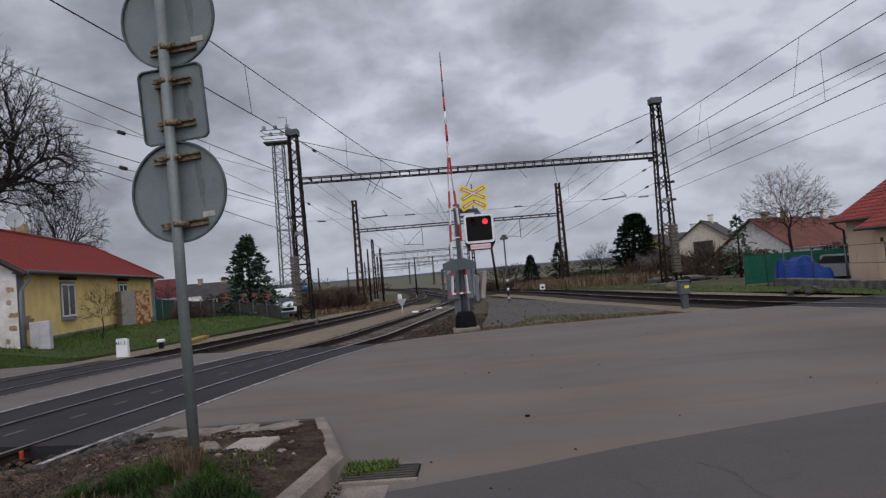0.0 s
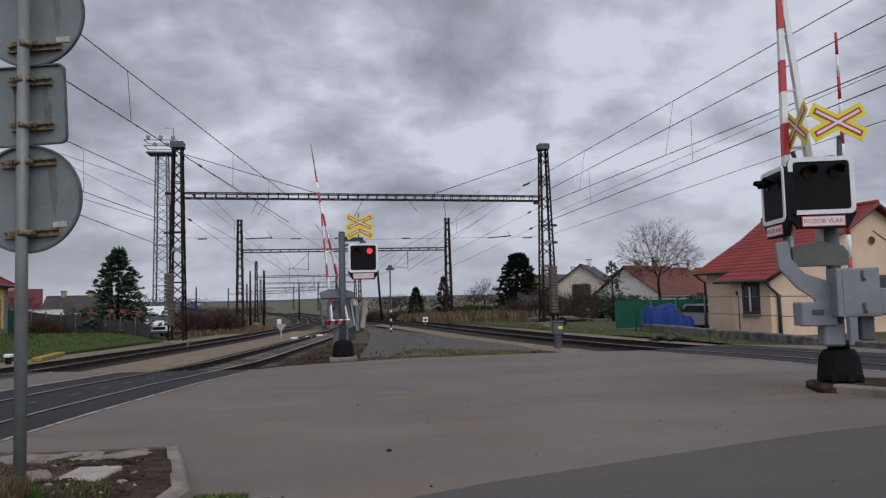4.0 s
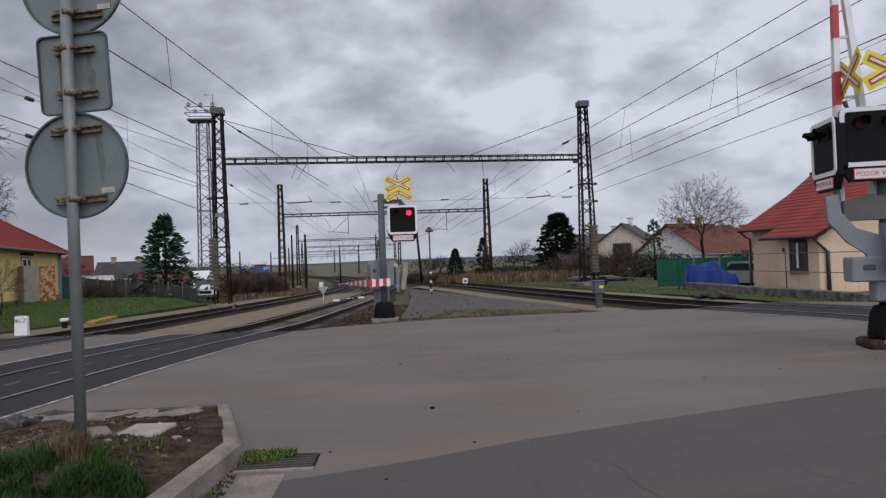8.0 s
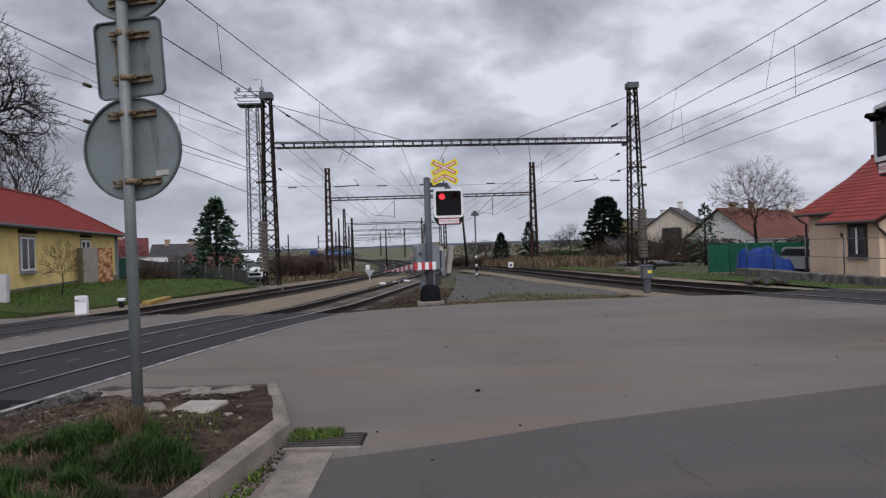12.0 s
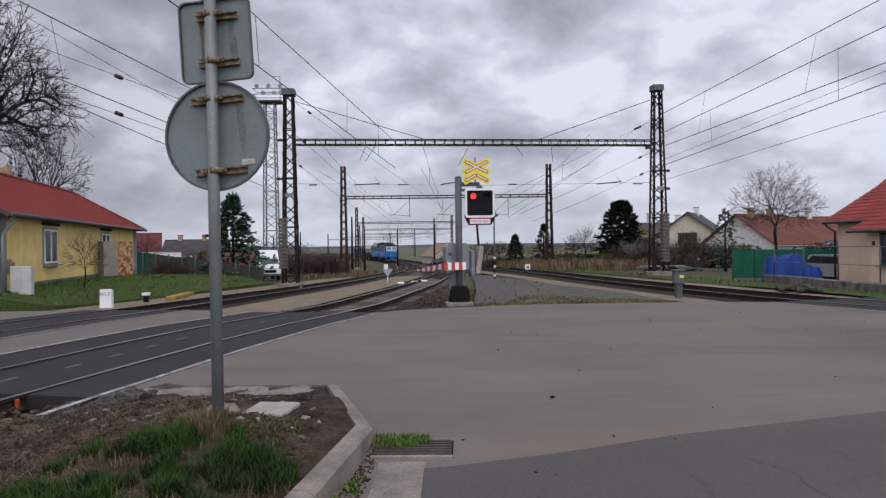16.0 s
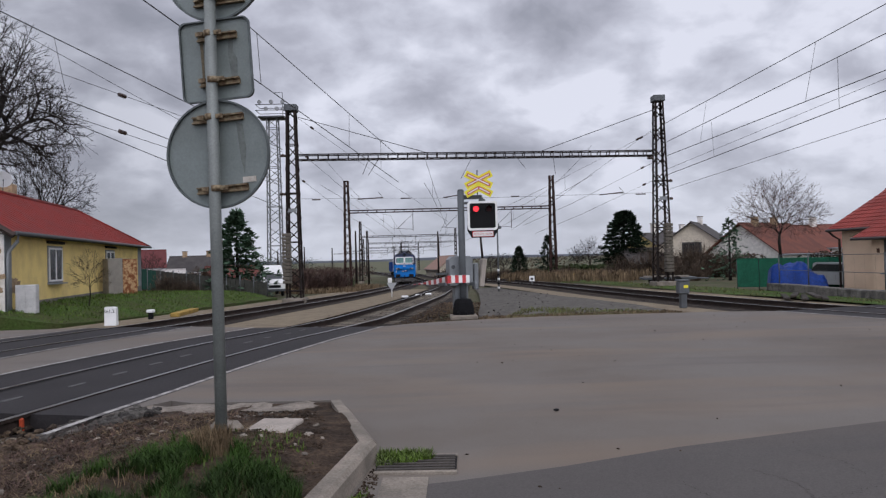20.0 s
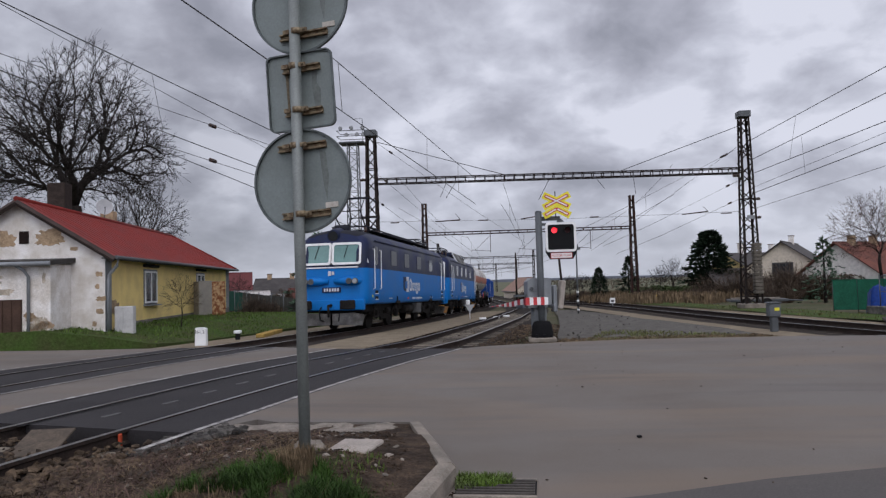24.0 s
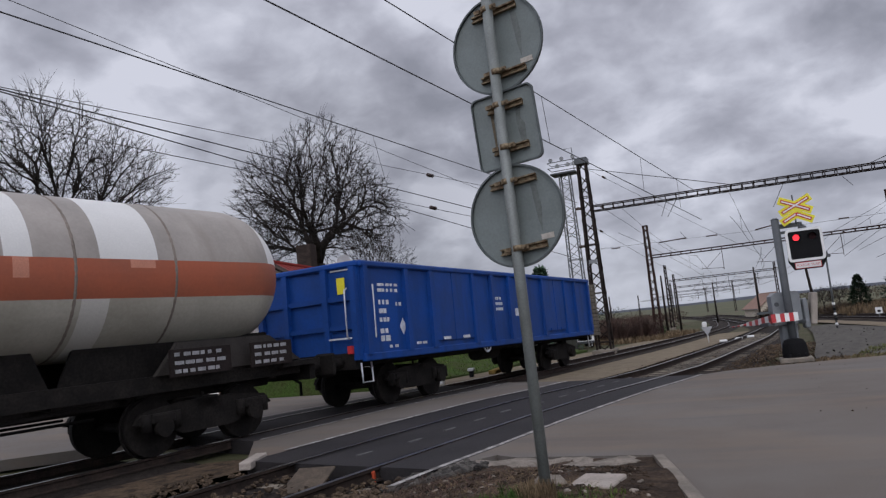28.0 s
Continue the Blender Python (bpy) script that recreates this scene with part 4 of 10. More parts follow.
# end stone and plank at the near end of the crossing
es = thing("edge_stone", pose(-6.55, 8.3, -0.02, 0, 2, -74), "pale worn concrete edge stone at the end of the crossing", "edge stone")
part("stone", box(B(), (0, 0, 0), (0.62, 0.17, 0.11), bevel=0.012), CONCRETE_PALE, es)
rp = thing("guard_ramp", pose(-4.95, 7.25, -0.06, 14, 0, 12) @ Matrix.Scale(0.85, 4), "rusty steel guard ramp between the rails", "ramp")
part("plate", box(B(), (0, 0, 0), (0.55, 0.75, 0.03), bevel=0.008), mat("ramp_rust", (0.11, 0.083, 0.06), 0.85, metal=0.3, var=0.4, scale=6), rp)
rmk = thing("rail_marker", pose(-4.22, 7.45, -0.11), "orange-red painted mark on the web of the rail", "marker")
part("mark", box(B(), (0.03, 0, 0.02), (0.03, 0.06, 0.15), bevel=0.01), mat("orange_red_mark", (0.45, 0.07, 0.03), 0.7, var=0.2), rmk)

# ---- signpost with three signs seen from behind ----
def plate_on(parent, name, outline, z, rz, y0):
    """A sheet-metal sign with a folded rim, in the plane of x and z, facing away."""
    ob = new(name)
    ob.parent = parent
    ob.matrix_basis = pose(0, 0, z, 0, -2.6, rz)
    bm = prism(B(), outline, y0, y0 + 0.006, axis="y")
    part("sheet", bm, SIGN_BACK, ob)
    bm = B()
    n = len(outline)
    inner = [(x * 0.965, h * 0.965) for x, h in outline]
    ring = [[bm.verts.new((p[0], y, p[1])) for p in poly] for poly, y in ((outline, y0), (outline, y0 - 0.022), (inner, y0 - 0.022), (inner, y0 - 0.001))]
    for a, b in zip(ring, ring[1:]):
        for i in range(n):
            bm.faces.new((a[i], a[(i + 1) % n], b[(i + 1) % n], b[i]))
    bmesh.ops.recalc_face_normals(bm, faces=bm.faces[:])
    part("rim", bm, RIM_DARK, ob, "dark folded rim")
    return ob


def clamp(parent, z, y0, w):
    rail_ = B()
    box(rail_, (0.022, y0 - 0.022, 0.02), (w, 0.03, 0.011))
    box(rail_, (0.022, y0 - 0.022, -0.02), (w, 0.03, 0.011))
    box(rail_, (0.022, y0 - 0.008, 0), (w, 0.01, 0.046))
    o = part("mounting_rail", rail_, RUST, parent, "rusty mounting rail")
    o.matrix_basis = pose(0, 0, z)
    bm = B()
    rod(bm, (0, 0, -0.022), (0, 0, 0.022), 0.045, n=16)
    box(bm, (0.07, -0.02, 0), (0.05, 0.02, 0.03))
    box(bm, (-0.07, -0.02, 0), (0.05, 0.02, 0.03))
    rod(bm, (0.075, -0.05, 0), (0.075, 0.02, 0), 0.008, n=6)
    o = part("clamp", bm, RUST, parent, "rusty pipe clamp")
    o.matrix_basis = pose(0, 0, z)


def build_signpost():
    s = thing("signpost", pose(-1.478, 5.13, 0.2, 0, -0.4, 0), "grey galvanised signpost with three traffic signs seen from behind", "signpost")
    part("pole", rod(B(), (0, 0, -0.4), (0, 0, 3.83), 0.041, n=20), GALV, s)
    part("pole_cap", rod(B(), (0, 0, 3.82), (0, 0, 3.845), 0.044, 0.028, n=20), BLACK_PLASTIC, s)
    y0 = 0.074
    streak = mat("run_stain", (0.115, 0.13, 0.12), 0.5, var=0.25, scale=9)
    for yo, (nm, outline, z, h) in zip((0.0, 0.012, 0.024), (("round_sign", disc(0.393, 56), 2.10, 0.255), ("square_sign", rounded(0.54, 0.59, 0.05, 5), 2.785, 0.166), ("round_sign", disc(0.393, 56), 3.465, 0.255))):
        o = plate_on(s, nm, outline, z, -10, y0 + yo)
        for k in (-1, 1):
            clamp(o, k * h, y0 + yo, 0.385 if nm == "round_sign" else 0.30)
        if nm == "round_sign":
            part("label_strip", box(B(), (0.225, y0 + yo - 0.004, -0.2), (0.1, 0.006, 0.04)), mat("sticker_pale", (0.46, 0.42, 0.37), 0.7, var=0.2, scale=12), o, "pale maker's sticker")
            part("stain", prism(B(), [(0.15, 0.22), (0.2, 0.2), (0.215, 0.02), (0.19, -0.16), (0.17, -0.05)], y0 + yo - 0.002, y0 + yo + 0.001, axis="y"), streak, o, "faint run-down stain")
        else:
            part("stain", prism(B(), [(0.11, -0.15), (0.15, -0.165), (0.16, 0.0), (0.13, 0.05), (0.145, 0.2), (0.11, 0.21), (0.09, 0.04)], y0 + yo - 0.002, y0 + yo + 0.001, axis="y"), streak, o, "dark run-down stain")
            part("rust_run", prism(B(), [(-0.115, -0.16), (-0.1, -0.16), (-0.095, 0.16), (-0.12, 0.16)], y0 + yo - 0.002, y0 + yo + 0.001, axis="y"), mat("rust_run", (0.15, 0.12, 0.08), 0.7, var=0.3, scale=14), o, "thin rust run")
    return s


build_signpost()


# ---- crossing lights and barriers ----
def saltire(parent, w, h, m, double, k=1.0):
    """The yellow-backed crossing cross; double adds the chevron of several tracks."""
    ob = new("crossing_cross")
    ob.parent = parent
    ob.matrix_basis = m
    a = math.atan2(h * (0.62 if double else 1.0), w)
    hh = h * (0.62 if double else 1.0)
    zc = h * 0.19 if double else 0.0

    def arm(bm, p, q, wd, y, t):
        p, q = Vector((p[0], 0, p[1])), Vector((q[0], 0, q[1]))
        d = (q - p)
        n = Vector((-d.z, 0, d.x)).normalized() * wd / 2
        e = d.normalized() * wd * 0.3
        pts = [p + n, p - n, q - n, q + n]
        prism(bm, [(v.x, v.z) for v in pts], y, y + t, axis="y")
    segs = [((-w / 2 * 0.88, zc - hh / 2 * 0.8), (w / 2 * 0.88, zc + hh / 2 * 0.8)), ((-w / 2 * 0.88, zc + hh / 2 * 0.8), (w / 2 * 0.88, zc - hh / 2 * 0.8))]
    if double:
        segs += [((-w / 2 * 0.88, -h / 2 * 0.86), (0.005, -h / 2 * 0.86 + hh * 0.45)), ((w / 2 * 0.88, -h / 2 * 0.86), (-0.005, -h / 2 * 0.86 + hh * 0.45))]
    for i, (wd, y, t, m_) in enumerate(((0.255, 0.0, 0.008, YELLOW_SIGN), (0.11, -0.006, 0.005, RED_PAINT), (0.045, -0.011, 0.004, TANK_WHITE))):
        for j, (p, q) in enumerate(segs):
            bm = B()
            pp, qq = Vector(p), Vector(q)
            ext = (qq - pp).normalized() * (0.055 if i == 0 else (0.0 if i == 1 else -0.03))
            arm(bm, pp - ext, qq + ext, wd * k, y - 0.0006 * j, t)
            part(("backing", "red_border", "pale_bar")[i], bm, m_, ob)
    return ob


def text_mesh(s, size, material, parent, m, name="lettering"):
    cu = bpy.data.curves.new(name, "FONT")
    cu.body, cu.size, cu.align_x, cu.align_y, cu.extrude = s, size, "CENTER", "CENTER", 0.002
    tmp = bpy.data.objects.new(name, cu)
    scene.collection.objects.link(tmp)
    me = bpy.data.meshes.new_from_object(tmp.evaluated_get(bpy.context.evaluated_depsgraph_get()))
    bpy.data.objects.remove(tmp)
    me.materials.clear()
    me.materials.append(material)
    ob = new(name, me)
    ob.parent = parent
    ob.matrix_basis = m
    return ob


def lamp_head(parent, m, lit, w=0.84, h=0.86):
    """The warning light: a dark shield with a white edge, two hooded red lamps and its word plate."""
    ob = new("warning_light")
    ob.parent = parent
    ob.matrix_basis = m
    part("shield", prism(B(), rounded(w, h, 0.09, 5), 0.0, 0.05, axis="y"), BLACK_PLASTIC, ob)
    bm = B()
    o, i = rounded(w, h, 0.09, 5), rounded(w - 0.13, h - 0.13, 0.05, 5)
    n = len(o)
    ring = [[bm.verts.new((p[0], y, p[1])) for p in poly] for poly, y in ((o, 0.0), (o, -0.016), (i, -0.016), (i, 0.0))]
    for a, b in zip(ring, ring[1:]):
        for k in range(n):
            bm.faces.new((a[k], a[(k + 1) % n], b[(k + 1) % n], b[k]))
    bmesh.ops.recalc_face_normals(bm, faces=bm.faces[:])
    part("white_border", bm, WHITE_PAINT, ob)
    part("lower_box", prism(B(), [(-w / 2 - 0.01, -h / 2 + 0.12), (w / 2 + 0.01, -h / 2 + 0.12), (w / 2 + 0.01, -h / 2 + 0.0), (w / 2 - 0.11, -h / 2 - 0.21), (-w / 2 + 0.11, -h / 2 - 0.21), (-w / 2 - 0.01, -h / 2)], 0.012, 0.09, axis="y"), BLACK_PLASTIC, ob)
    part("rear_case", box(B(), (0, 0.12, 0.0), (w * 0.86, 0.16, h * 0.8), bevel=0.03), BLACK_PLASTIC, ob)
    for k, sx in enumerate((-1, 1)):
        bm = B()
        rod(bm, (sx * 0.19, -0.001, 0.2), (sx * 0.19, -0.02, 0.2), 0.085, n=24)
        part("red_lens", bm, LAMP_OFF, ob, "dark red lamp lens")
        bm = B()
        v0, v1 = [], []
        for j in range(11):
            a = radians(-10 + 200 * j / 10)
            ln = 0.2 if 1 < j < 9 else 0.12
            v0.append(bm.verts.new((sx * 0.19 + 0.105 * math.cos(a), 0.0, 0.2 + 0.105 * math.sin(a))))
            v1.append(bm.verts.new((sx * 0.19 + 0.1 * math.cos(a), -ln, 0.2 + 0.1 * math.sin(a) - 0.012)))
        for j in range(10):
            bm.faces.new((v0[j], v0[j + 1], v1[j + 1], v1[j]))
        bmesh.ops.solidify(bm, geom=bm.faces[:], thickness=0.006)
        part("hood", bm, BLACK_PLASTIC, ob)
    pl = part("word_plate", box(B(), (0, -0.004, -h / 2 - 0.105), (0.62, 0.012, 0.165), bevel=0.004), RED_PAINT, ob, "white plate with red edge and red words")
    part("plate_face", box(B(), (0, -0.012, -h / 2 - 0.105), (0.59, 0.006, 0.135)), TANK_WHITE, pl)
    text_mesh("POZOR VLAK", 0.092, RED_PAINT, pl, pose(0, -0.016, -h / 2 - 0.107, 90, 0, 0), "words")
    return ob


def bellows(parent, r, h):
    """The black rubber shroud at a light's foot."""
    bm = B()
    prof = [(0.72, 0.0), (0.98, 0.06), (1.0, 0.3), (0.9, 0.75), (0.72, 0.95), (0.42, 1.0)]
    rings = []
    for rr, z in prof:
        rings.append([bm.verts.new((r * rr * math.cos(a) * (1 + 0.05 * math.cos(4 * a)), r * rr * 0.8 * math.sin(a), z * h)) for a in [2 * math.pi * k / 24 for k in range(24)]])
    for a, b in zip(rings, rings[1:]):
        for k in range(24):
            bm.faces.new((a[k], a[(k + 1) % 24], b[(k + 1) % 24], b[k]))
    bm.faces.new(rings[-1])
    part("rubber_shroud", bm, BLACK_RUBBER, parent, "black rubber shroud round the foot")
    for k in range(8):
        a = 2 * math.pi * k / 8 + 0.2
        part("shroud_lug", box(B(), (r * 0.93 * math.cos(a), r * 0.78 * math.sin(a), h * 0.12), (0.09, 0.09, h * 0.26), bevel=0.02), BLACK_RUBBER, parent)


def boom(parent, m, length, twin, thin, sep=0.46, name="barrier_boom", root=False, thick=0.02, red_side=1):
    """A red and white boom that lies along +y when lowered: twin rails joined by rungs that run together into a thin tip."""
    ob = new(name)
    ob.parent = parent
    ob.matrix_basis = m
    n = 9
    for sx in (-1, 1):
        for i in range(n):
            y0, y1 = twin * i / n, twin * (i + 1) / n
            f0, f1 = 1 - y0 / twin, 1 - y1 / twin
            bm = B()
            k_ = 0.12 if root else 0.085
            thick = 0.014 if root else thick
            w0, w1 = k_ * (0.5 + 0.5 * f0), k_ * (0.5 + 0.5 * f1)
            a = [bm.verts.new((sx * sep / 2 * f0 + dx, y0, dz)) for dx, dz in ((-thick, -w0), (thick, -w0), (thick, w0), (-thick, w0))]
            b = [bm.verts.new((sx * sep / 2 * f1 + dx, y1, dz)) for dx, dz in ((-thick, -w1), (thick, -w1), (thick, w1), (-thick, w1))]
            for k in range(4):
                bm.faces.new((a[k], a[(k + 1) % 4], b[(k + 1) % 4], b[k]))
            bm.faces.new(a[::-1])
            bm.faces.new(b)
            red = (i % 2 == 1) and (sx == red_side or root)
            part("red_band" if red else "white_band", bm, RED_PAINT if red else WHITE_PAINT, ob)
    for k in range(4):
        y = twin * (0.16 + 0.2 * k)
        f = 1 - y / twin
        part("rung", box(B(), (0, y, 0), (sep * f, 0.04, 0.03)), WHITE_PAINT, ob)
    k = 6
    for i in range(k):
        y0, y1 = twin + (length - twin) * i / k, twin + (length - twin) * (i + 1) / k
        r0, r1 = 0.038 - 0.022 * i / k, 0.038 - 0.022 * (i + 1) / k
        part("red_band" if i % 2 == 0 else "white_band", rod(B(), (0, y0, 0), (0, y1, 0), r0, r1, n=10), RED_PAINT if i % 2 == 0 else (WHITE_PAINT if i < 3 else GREY_PAINT), ob)
    if root:
        # the peaked yoke that carries both rails, and the striped board across their ends
        part("yoke", prism(B(), [(-0.5, 0.66), (0.5, 0.66), (0.5, 0.86), (0.2, 0.98), (-0.2, 0.98), (-0.5, 0.86)], 0.16, 0.22), mat("yoke_paint", (0.07, 0.085, 0.09), 0.55, var=0.2, scale=3), ob, "peaked dark grey yoke plate")
        for i in range(6):
            part("red_board" if i % 2 == 0 else "white_board", box(B(), (-0.32 + 0.11 * i, -0.03, 0), (0.11, 0.04, 0.22)), RED_PAINT if i % 2 == 0 else WHITE_PAINT, ob)
        for sx in (-1, 1):
            part("pivot_arm", box(B(), (sx * 0.46, 0.3, -0.14), (0.06, 0.85, 0.1), bevel=0.01), DARK_GREY if sx < 0 else GREY_PAINT, ob)
        return ob
    for sx in (-1, 1):
        part("pivot_arm", prism(B(), [(-0.22, -0.12), (-0.2, 0.12), (0.0, 0.14), (0.35, 0.07), (0.35, -0.07), (0.0, -0.1)], sx * (sep / 2 + 0.03) - 0.02, sx * (sep / 2 + 0.03) + 0.02, axis="x"), GREY_PAINT, ob)
    return ob


def build_left_light():
    x, y = 1.03, 21.0
    z = lift(x, y) - 0.02
    g = thing("crossing_light", pose(x, y, z), "crossing light on a grey post with a lit red lamp", "crossing light", "crossing lights")
    part("post", rod(B(), (0, 0, 0), (0, 0, 3.67), 0.1, n=20), POST_GREY, g)
    part("post_cap", rod(B(), (0, 0, 3.67), (0, 0, 3.71), 0.105, 0.06, n=20), DARK_GREY, g)
    bellows(g, 0.30, 0.5)
    part("footing", box(B(), (0, 0, -0.05), (0.8, 0.7, 0.14), bevel=0.03), CONCRETE, g)
    head = lamp_head(g, pose(0.62, -0.18, 2.91), "moving", w=0.88, h=0.86)
    part("upper_bracket", box(B(), (0.3, -0.02, 3.30), (0.6, 0.07, 0.07)), DARK_GREY, g)
    part("sign_bracket", box(B(), (0.32, -0.02, 3.47), (0.62, 0.06, 0.12)), DARK_GREY, g)
    part("bell", rod(rod(B(), (0.62, -0.05, 3.31), (0.62, -0.05, 3.41), 0.12, 0.09, n=16), (0.62, -0.05, 3.41), (0.62, -0.05, 3.45), 0.05, n=12), DARK_GREY, g)
    saltire(g, 0.76, 0.66, pose(0.53, -0.16, 3.84), True, 0.8)
    glow = part("lit_lamp", rod(B(), (0, -0.022, 0.2), (0, -0.03, 0.2), 0.083, n=24), LAMP_RED, head, "glowing red lamp")
    part("sign_finial", rod(B(), (0.5, -0.05, 3.48), (0.5, -0.05, 4.26), 0.018, n=6), DARK_GREY, g)
    return glow


def build_left_barrier():
    """The barrier drive behind the light, and its boom that straddles the post."""
    x, y = 0.93, 20.75
    z = lift(x, y) - 0.02
    g = thing("barrier_drive", pose(x, y, z, 0, 0, 12.6), "grey barrier drive with counterweights behind the crossing light", "barrier drive", "barriers")
    part("pedestal", box(B(), (0.2, 0.72, 0.42), (0.4, 0.36, 0.9), bevel=0.03), GREY_PAINT, g)
    c = part("drive_case", prism(B(), [(-0.17, 0.86), (0.55, 0.86), (0.55, 1.66), (0.46, 1.74), (-0.06, 1.74), (-0.17, 1.64)], 0.5, 0.96, axis="y"), GREY_PAINT, g)
    part("case_seam", box(B(), (0.2, 0.495, 1.3), (0.02, 0.012, 0.8)), DARK_GREY, c)
    for zz in (1.42, 1.12):
        part("lock", rod(B(), (-0.06, 0.5, zz), (-0.06, 0.47, zz), 0.06, n=12), DARK_GREY, c)
    for sx, w_ in ((0.68, 0.14),):
        part("side_plate", box(B(), (sx, 0.72, 1.12), (w_, 0.3, 0.8), bevel=0.03), DARK_GREY if sx < 0 else GREY_PAINT, g)
    part("side_plate", box(B(), (0.9, 0.72, 1.22), (0.16, 0.3, 0.86), m=pose(0, 0, 0, 0, 8, 0), bevel=0.03), CONCRETE_PALE, g)
    b = boom(g, pose(0, 0, 1.07), 7.2, 4.5, 0, root=True)
    return g, b


lit_lamp = build_left_light()
left_drive, left_boom = build_left_barrier()


def build_right_light():
    x, y, z = 8.2, 9.43, 0.13
    g = thing("crossing_light", pose(x, y, z, 0, 0, -19), "level crossing post with two warning lights, crosses, cabinet and raised barrier", "crossing light", "crossing lights")
    part("post", rod(B(), (0, 0, 0), (0, 0, 3.3), 0.1, n=20), POST_GREY, g)
    bellows(g, 0.30, 0.5)
    part("footing", box(B(), (0, 0, -0.1), (0.8, 0.7, 0.2), bevel=0.06), SOIL, g)
    lamp_head(g, pose(-0.2, -0.3, 2.93, 0, 0, 3), None, w=0.93, h=0.86)
    lamp_head(g, pose(-0.80, 0.0, 2.82, 0, 0, -84), None, w=0.88, h=0.84)
    part("top_bracket", tube(B(), [(-0.52, -0.1, 3.5), (-0.48, -0.1, 3.36), (0, 0, 3.3), (0.14, -0.1, 3.36), (0.16, -0.1, 3.7)], 0.04, n=8), DARK_GREY, g)
    part("bell", rod(B(), (0.0, -0.05, 3.28), (0.0, -0.05, 3.4), 0.14, 0.1, n=16), DARK_GREY, g)
    part("bell", rod(B(), (-0.45, -0.05, 3.18), (-0.45, -0.05, 3.26), 0.13, 0.1, n=16), DARK_GREY, g)
    saltire(g, 0.80, 0.46, pose(0.10, -0.25, 3.88, 0, 0, 10), False, 0.85)
    saltire(g, 0.80, 0.56, pose(-0.46, -0.15, 3.86, 0, 0, -86), False, 0.85)
    cab = new("cabinet")
    cab.parent = g
    cab.matrix_basis = pose(0.12, -0.36, 1.33, 0, 0, -2) @ Matrix.Scale(0.92, 4)
    part("case", box(B(), (0, 0, 0), (0.62, 0.5, 0.76), bevel=0.015), GREY_PAINT, cab)
    part("door", box(B(), (0.03, -0.255, 0), (0.5, 0.012, 0.68), bevel=0.004), GREY_PAINT, cab)
    for zz in (0.24, -0.26):
        part("lock", rod(box(B(), (0.06, -0.27, zz + 0.05), (0.045, 0.03, 0.1), bevel=0.008), (0.06, -0.275, zz - 0.03), (0.1, -0.285, zz - 0.03), 0.028, n=10), DARK_GREY, cab, "padlocked hasp")
    part("side_case", box(B(), (0.39, 0.1, -0.15), (0.16, 0.3, 0.42), bevel=0.02), GREY_PAINT, cab)
    part("cable_duct", box(B(), (0.16, 0.0, -0.56), (0.2, 0.16, 0.4), bevel=0.02), DARK_GREY, cab)
    dr = new("barrier_drive")
    dr.parent = g
    part("drive_case", box(B(), (-0.34, -0.12, 1.02), (0.5, 0.4, 0.36), bevel=0.02), GREY_PAINT, dr)
    part("drive_latch", box(B(), (-0.36, -0.33, 1.05), (0.16, 0.02, 0.08), bevel=0.01), DARK_GREY, dr)
    part("lower_case", box(B(), (-0.12, -0.1, 0.72), (0.3, 0.3, 0.36), bevel=0.03), GREY_PAINT, dr)
    part("support_collar", rod(B(), (0, 0, 0.5), (0, 0, 0.62), 0.15, n=16), BLACK_PLASTIC, dr)
    part("upper_housing", prism(B(), [(-0.6, 2.03), (-0.2, 2.11), (0.12, 2.03), (0.18, 1.92), (0.18, 1.74), (-0.54, 1.74), (-0.6, 1.83)], -0.12, 0.24, axis="y"), OLIVE, dr, "olive-grey gear housing")
    part("swan_arm", prism(B(), [(-0.88, 2.1), (-0.72, 2.12), (-0.68, 1.85), (-0.5, 1.62), (-0.22, 1.52), (-0.08, 1.3), (-0.14, 0.98), (-0.34, 0.98), (-0.38, 1.24), (-0.62, 1.42), (-0.86, 1.72)], -0.3, -0.22, axis="y"), GREY_PAINT, dr, "curved grey counterweight arm")
    boom(g, pose(-0.34, 0.1, 1.95, 88, -1.5, 4), 6.6, 4.6, 0, sep=0.5, thick=0.042, red_side=-1)
    return g


build_right_light()


def build_far_boom():
    g = thing("barrier", pose(14.57, 16.82, 0.0, 0, 0, 60), "raised red and white barrier boom beyond the third track", "barrier", "barriers")
    part("drive_case", box(B(), (0, 0, 0.6), (0.5, 0.5, 1.2), bevel=0.03), GREY_PAINT, g)
    bo = new("boom")
    bo.parent = g
    bo.matrix_basis = pose(0, 0.1, 1.1)
    for i in range(12):
        part("red_band" if i % 2 else "white_band", rod(B(), (0, 0, i * 0.62), (0, 0, i * 0.62 + 0.62), 0.06 - 0.002 * i, n=8), RED_PAINT if i % 2 else WHITE_PAINT, bo)


build_far_boom()
isl = tagged(sheet("traffic_island", [(7.85, 9.5), (8.0, 9.95), (8.9, 10.0), (10.2, 9.2), (11.2, 4.2), (10.6, 4.0), (9.1, 6.6), (8.2, 8.6)], SOIL, 0.1, 0.6, thick=0.2, bump=0.02), "raised soil island under the crossing post", "island", kind="structure")
kr = thing("kerb", Matrix(), "low concrete kerb stones round the island", "kerb", kind="structure")
KR = [(10.6, 3.9), (9.85, 5.1), (9.1, 6.3), (8.65, 7.4), (8.2, 8.5), (7.85, 9.3)]
for p, q in zip(KR[::-1], KR[::-1][1:]):
    part("kerb_stone", kerb_run(Vector(p), Vector(q) - (Vector(q) - Vector(p)).normalized() * 0.01, h=0.13), CONCRETE, kr)


